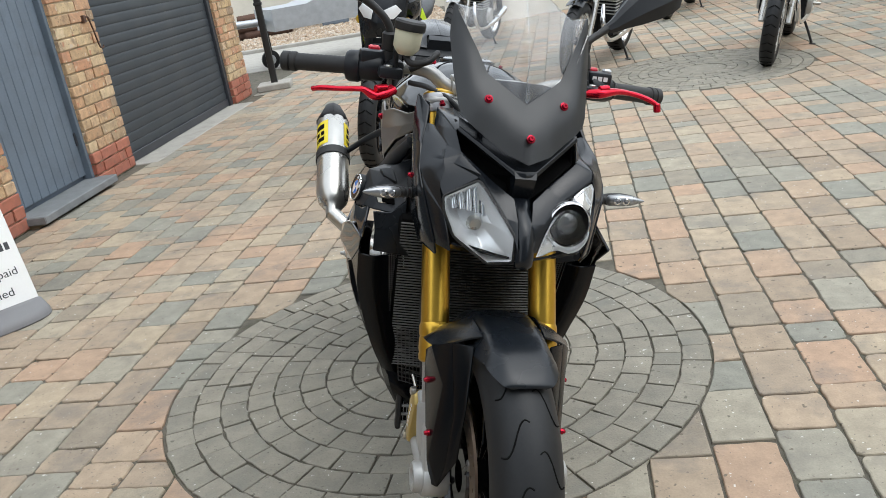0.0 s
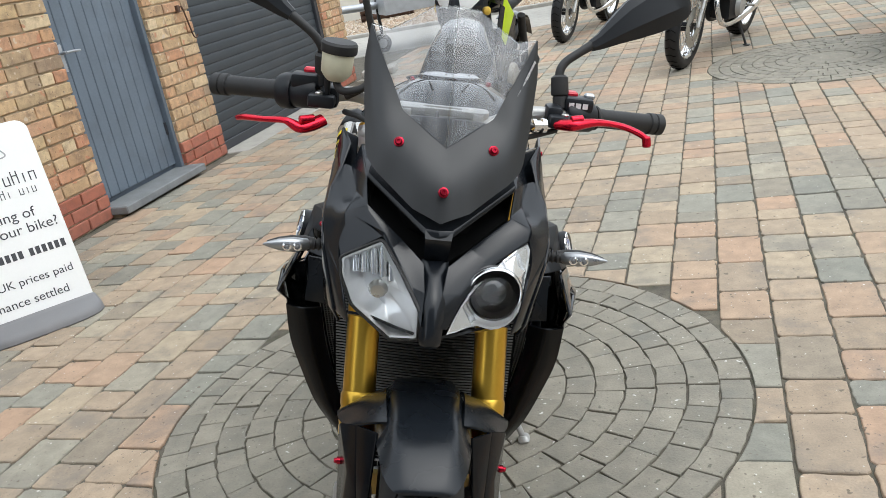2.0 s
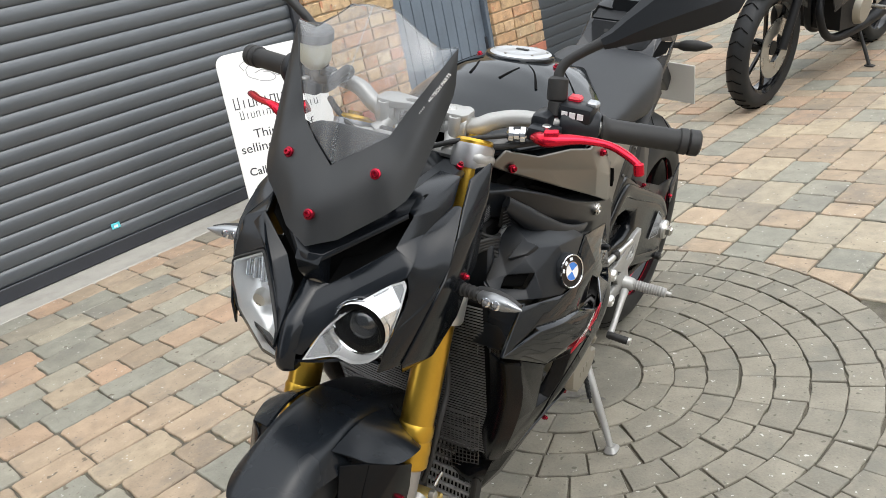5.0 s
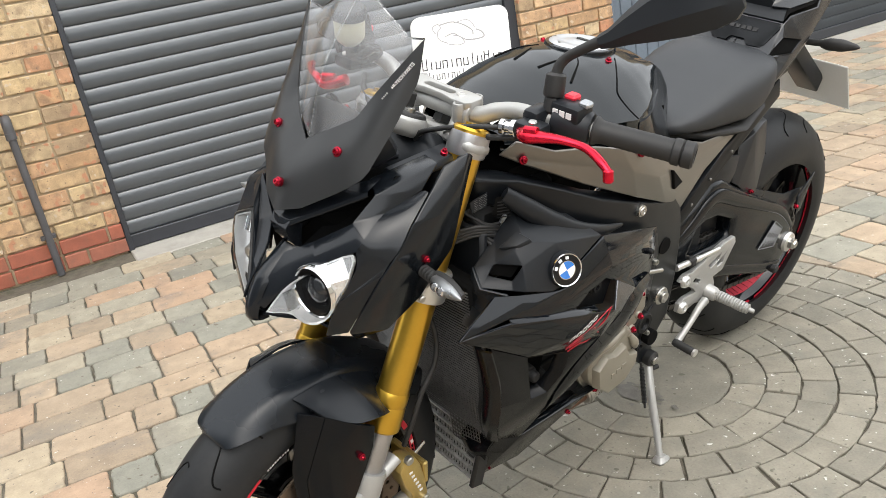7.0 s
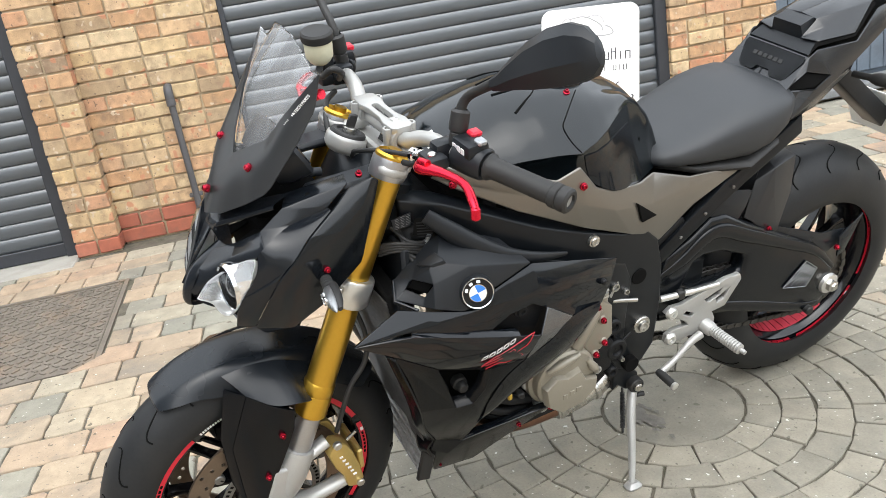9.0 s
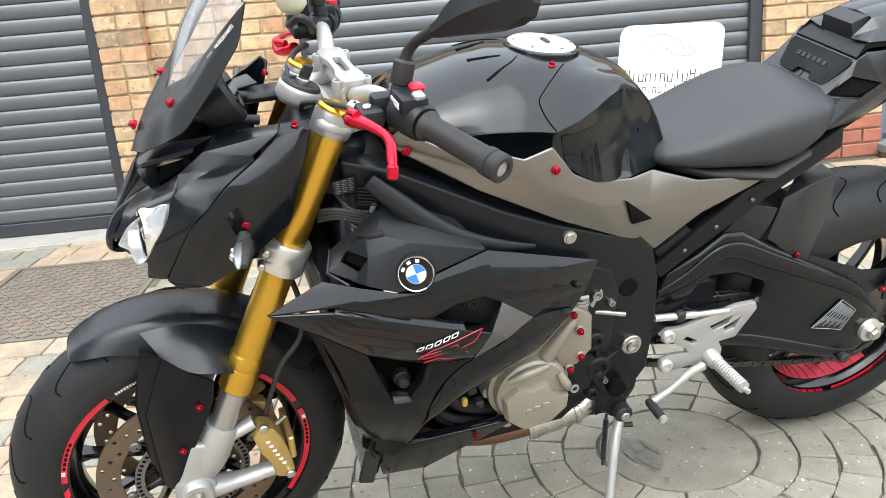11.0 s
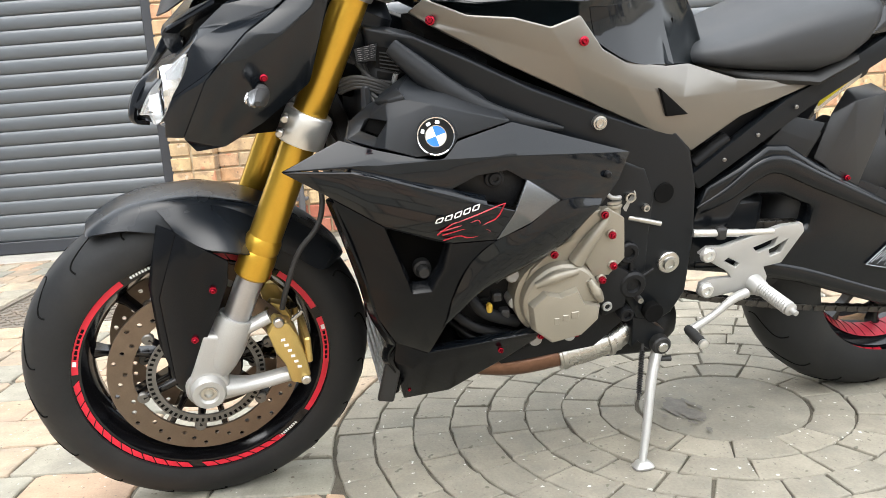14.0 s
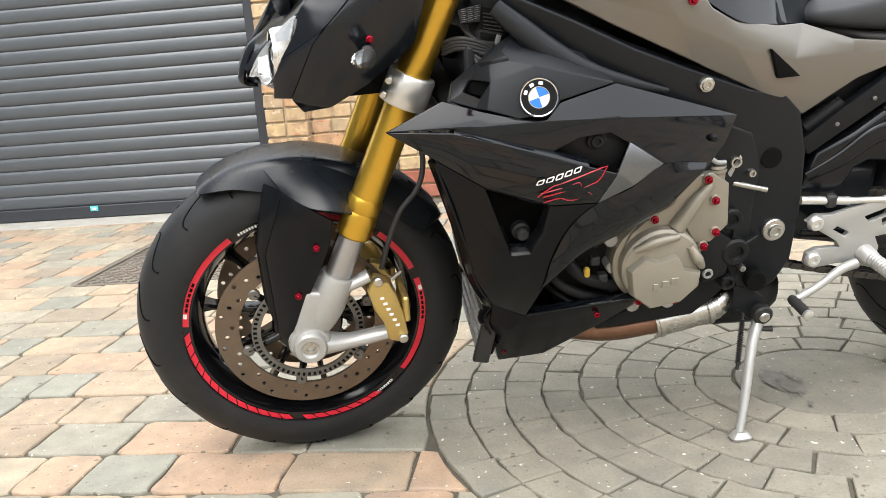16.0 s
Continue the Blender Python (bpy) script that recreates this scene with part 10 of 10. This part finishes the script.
        part("exhaust_pipe", tube_bm([(s * 0.08, 0.42, 0.55), (s * 0.12, 0.34, 0.40), (s * 0.14, 0.50, 0.26), (s * 0.17, 0.95, 0.28), (s * 0.19, 1.35, 0.38)], [0.02, 0.02, 0.022, 0.035, 0.042], 12, 5), M_CHROME if spoked else M_BLOCK, b, "", 60)
        part("indicator", lathe_bm([(0.0, 0), (0.02, 0.005), (0.024, 0.03), (0.0, 0.045)], 12, between((s * 0.13, 0.16, 0.86), (s * 0.2, 0.10, 0.86))[0]), M_AMBER, b, smooth=50)
    part("mudguard", skin_bm([[(x * (1 - 0.05 * abs(x)), -0.0 + (fr_r + 0.035 - 4 * x * x) * math.cos(radians(a)), fr_r + (fr_r + 0.035 - 4 * x * x) * math.sin(radians(a))) for x in (-0.07, -0.04, 0, 0.04, 0.07)] for a in (118, 95, 70, 45, 25)], 2, 0.004), M_PAINTS[paint], b, "painted front mudguard", 50)
    part("engine", loft_bm([[(x, y, z) for y, z in ((0.50, 0.30), (0.46, 0.50), (0.55, 0.70), (0.80, 0.66), (0.90, 0.42), (0.84, 0.27))] for x in (-0.17, -0.15, 0.15, 0.17)]), M_BLOCK, b, "dark finned engine", 30)
    tb = bmesh.new()
    for j in range(8):
        box_bm(0, 0.58, 0.48 + j * 0.026, 0.36, 0.24, 0.009, 0.002, bm=tb)
    part("cooling_fin", tb, M_ALUPAINT if spoked else M_BLOCK, b, "stack of cooling fins")
    for s in (1, -1):
        part("engine_cover", rod_bm((s * 0.14, 0.72, 0.38), (s * 0.205, 0.72, 0.38), 0.095, 0.085, 24, 0.01), M_ALUPAINT if spoked else M_CASE, b, smooth=40)
    part("down_tube", tube_bm([(0, 0.30, 0.86), (0, 0.42, 0.55), (0, 0.52, 0.30), (0, 0.80, 0.26)], 0.024, 10, 5), M_FRAME, b, smooth=60)
    part("fuel_tank", loft_bm([oval((0, v, c), (1, 0, 0), (0, 0, 1), a, h, 18, 2.6) for v, c, a, h in ((0.30, 0.88, 0.05, 0.05), (0.36, 0.90, 0.12, 0.09), (0.50, 0.91, 0.16, 0.11), (0.66, 0.89, 0.15, 0.10), (0.78, 0.85, 0.09, 0.06), (0.81, 0.83, 0.05, 0.03))]), M_PAINTS[paint], b, "painted fuel tank", 60)
    part("seat", loft_bm([oval((0, v, c), (1, 0, 0), (0, 0, 1), a, h, 16, 3) for v, c, a, h in ((0.78, 0.80, 0.07, 0.04), (0.92, 0.80, 0.13, 0.05), (1.15, 0.83, 0.14, 0.05), (1.45, 0.86, 0.11, 0.045), (1.52, 0.86, 0.06, 0.03))]), M_SEAT, b, "black seat", 60)
    part("rear_mudguard", skin_bm([[(x, 1.43 + (rr_r + 0.06 - 3 * x * x) * math.cos(radians(a)), rr_r + (rr_r + 0.06 - 3 * x * x) * math.sin(radians(a))) for x in (-0.09, -0.05, 0, 0.05, 0.09)] for a in (110, 85, 60, 30)], 2, 0.004), M_PAINTS[paint], b, "", 50)
    part("handlebar", tube_bm([(-0.38, 0.46, 1.04), (-0.22, 0.40, 1.05), (-0.08, 0.34, 1.00), (0.08, 0.34, 1.00), (0.22, 0.40, 1.05), (0.38, 0.46, 1.04)], 0.012, 10, 5), M_CHROME if spoked else M_BLOCK, b, "", 60)
    for s in (1, -1):
        part("grip", rod_bm(bar_p := Vector((s * 0.26, 0.415, 1.05)), (s * 0.40, 0.465, 1.04), 0.018, None, 14, 0.003), M_RUBBER, b, smooth=50)
    part("fork_bridge", box_bm(0, 0.30, 0.97, 0.24, 0.07, 0.03, 0.008), M_BLOCK, b, smooth=40)
    if sport:
        fv = [(0.0, 0.02, 0.98), (0.075, 0.06, 1.00), (0.15, 0.12, 1.02), (0.0, -0.02, 0.86), (0.07, 0.01, 0.88), (0.14, 0.08, 0.90), (0.0, 0.0, 0.78), (0.08, 0.05, 0.76), (0.13, 0.12, 0.78), (0.0, 0.12, 1.16), (0.08, 0.15, 1.14)]
        lf, rf = None, None
        lf = facets_bm(fv, [(0, 1, 4, 3), (1, 2, 5, 4), (3, 4, 7, 6), (4, 5, 8, 7), (0, 9, 10, 1), (1, 10, 2)], 0.005, 0.003)
        other = mirrored(lf)
        part("headlight_cowl", lf, M_MATT, b, "black headlight cowl", 25)
        part("headlight_cowl", other, M_MATT, b, "", 25)
        for s in (1, -1):
            part("headlight", facets_bm([(s * 0.03, -0.012, 0.93), (s * 0.10, 0.03, 0.965), (s * 0.13, 0.06, 0.93), (s * 0.09, 0.025, 0.885), (s * 0.04, -0.012, 0.88)], [(0, 1, 2, 3, 4)], 0.006, 0.002), M_ENAMEL, b, "white framed headlight", 25)
            part("side_panel", facets_bm([(s * 0.20, 0.36, 0.92), (s * 0.22, 0.52, 0.80), (s * 0.19, 0.46, 0.62), (s * 0.17, 0.34, 0.72)], [(0, 1, 2, 3)], 0.006, 0.002), M_PAINTS["neon"], b, "neon yellow side blade", 25)
            part("side_fairing", facets_bm([(s * 0.19, 0.30, 0.88), (s * 0.215, 0.60, 0.78), (s * 0.20, 0.62, 0.50), (s * 0.17, 0.40, 0.42), (s * 0.16, 0.30, 0.62)], [(0, 1, 2, 3, 4)], 0.006, 0.002), M_MATT, b, "", 25)
        part("crash_bobbin", rod_bm((0.2, 0.62, 0.55), (0.27, 0.62, 0.55), 0.018, None, 12, 0.004), M_RUBBER, b, smooth=50)
    else:
        part("headlight", lathe_bm([(0.0, -0.10), (0.05, -0.095), (0.085, -0.05), (0.09, 0.0), (0.086, 0.006)], 26, between((0, 0.14, 0.93), (0, 0.0, 0.92))[0], caps=False), M_PAINTS[paint], b, "round headlight shell", 50)
        part("headlight_lens", lathe_bm([(0.086, 0.0), (0.05, 0.016), (0.0, 0.022)], 26, between((0, 0.136, 0.93), (0, 0.0, 0.92))[0], caps=False), M_CHROME, b, smooth=50)
    part("side_stand", tube_bm([(0.13, 0.80, 0.30), (0.20, 0.79, 0.17), (0.255, 0.78, 0.062)], 0.010, 8, 4), M_RUBBER, b, "black side stand", 50)
    part("stand_foot", box_bm(0.262, 0.775, 0.058, 0.05, 0.035, 0.008, 0.002, None), M_RUBBER, b)
    return b


parked((-0.27, 3.72), 14.5, "black sports motorcycle with neon yellow and white details", "black", False, True)
parked((1.43, 5.50), 31.7, "black retro motorcycle with wire wheels on its side stand", "black")
parked((2.72, 4.74), 31.7, "dark green retro motorcycle standing on the paving circle", "green")
parked((0.73, 8.05), 25, "black motorcycle with wire wheels before the cream wall", "silver")
parked((3.26, 8.33), 31.7, "black motorcycle by the side wall", "black")


# old oil spots on the middle disc
spot_r = random.Random(5)
for k in range(26):
    big = k < 3
    cx, cy = ((-0.195, 0.955), (-0.125, 0.968), (-0.16, 0.945))[k] if big else (-0.16 + spot_r.gauss(0, 0.06), 0.955 + spot_r.gauss(0, 0.03))
    rr = (0.038, 0.030, 0.034)[k] if big else spot_r.uniform(0.003, 0.011)
    ph = [spot_r.uniform(0, 6.3) for _ in range(4)]
    n = 30 if big else 12
    ring_pts = []
    for j in range(n):
        a = 2 * math.pi * j / n
        q = rr * (1 + 0.22 * math.sin(2 * a + ph[0]) + 0.16 * math.sin(3 * a + ph[1]) + 0.10 * math.sin(5 * a + ph[2]) + 0.07 * math.sin(8 * a + ph[3]))
        ring_pts.append((cx + q * math.cos(a), cy + 0.6 * q * math.sin(a), 0.0036 + 0.00012 * k))
    part("oil_stain", mesh_of("oil_stain", ring_pts, [tuple(range(n))], M_OIL), None, circle_1, "dark old oil stain")
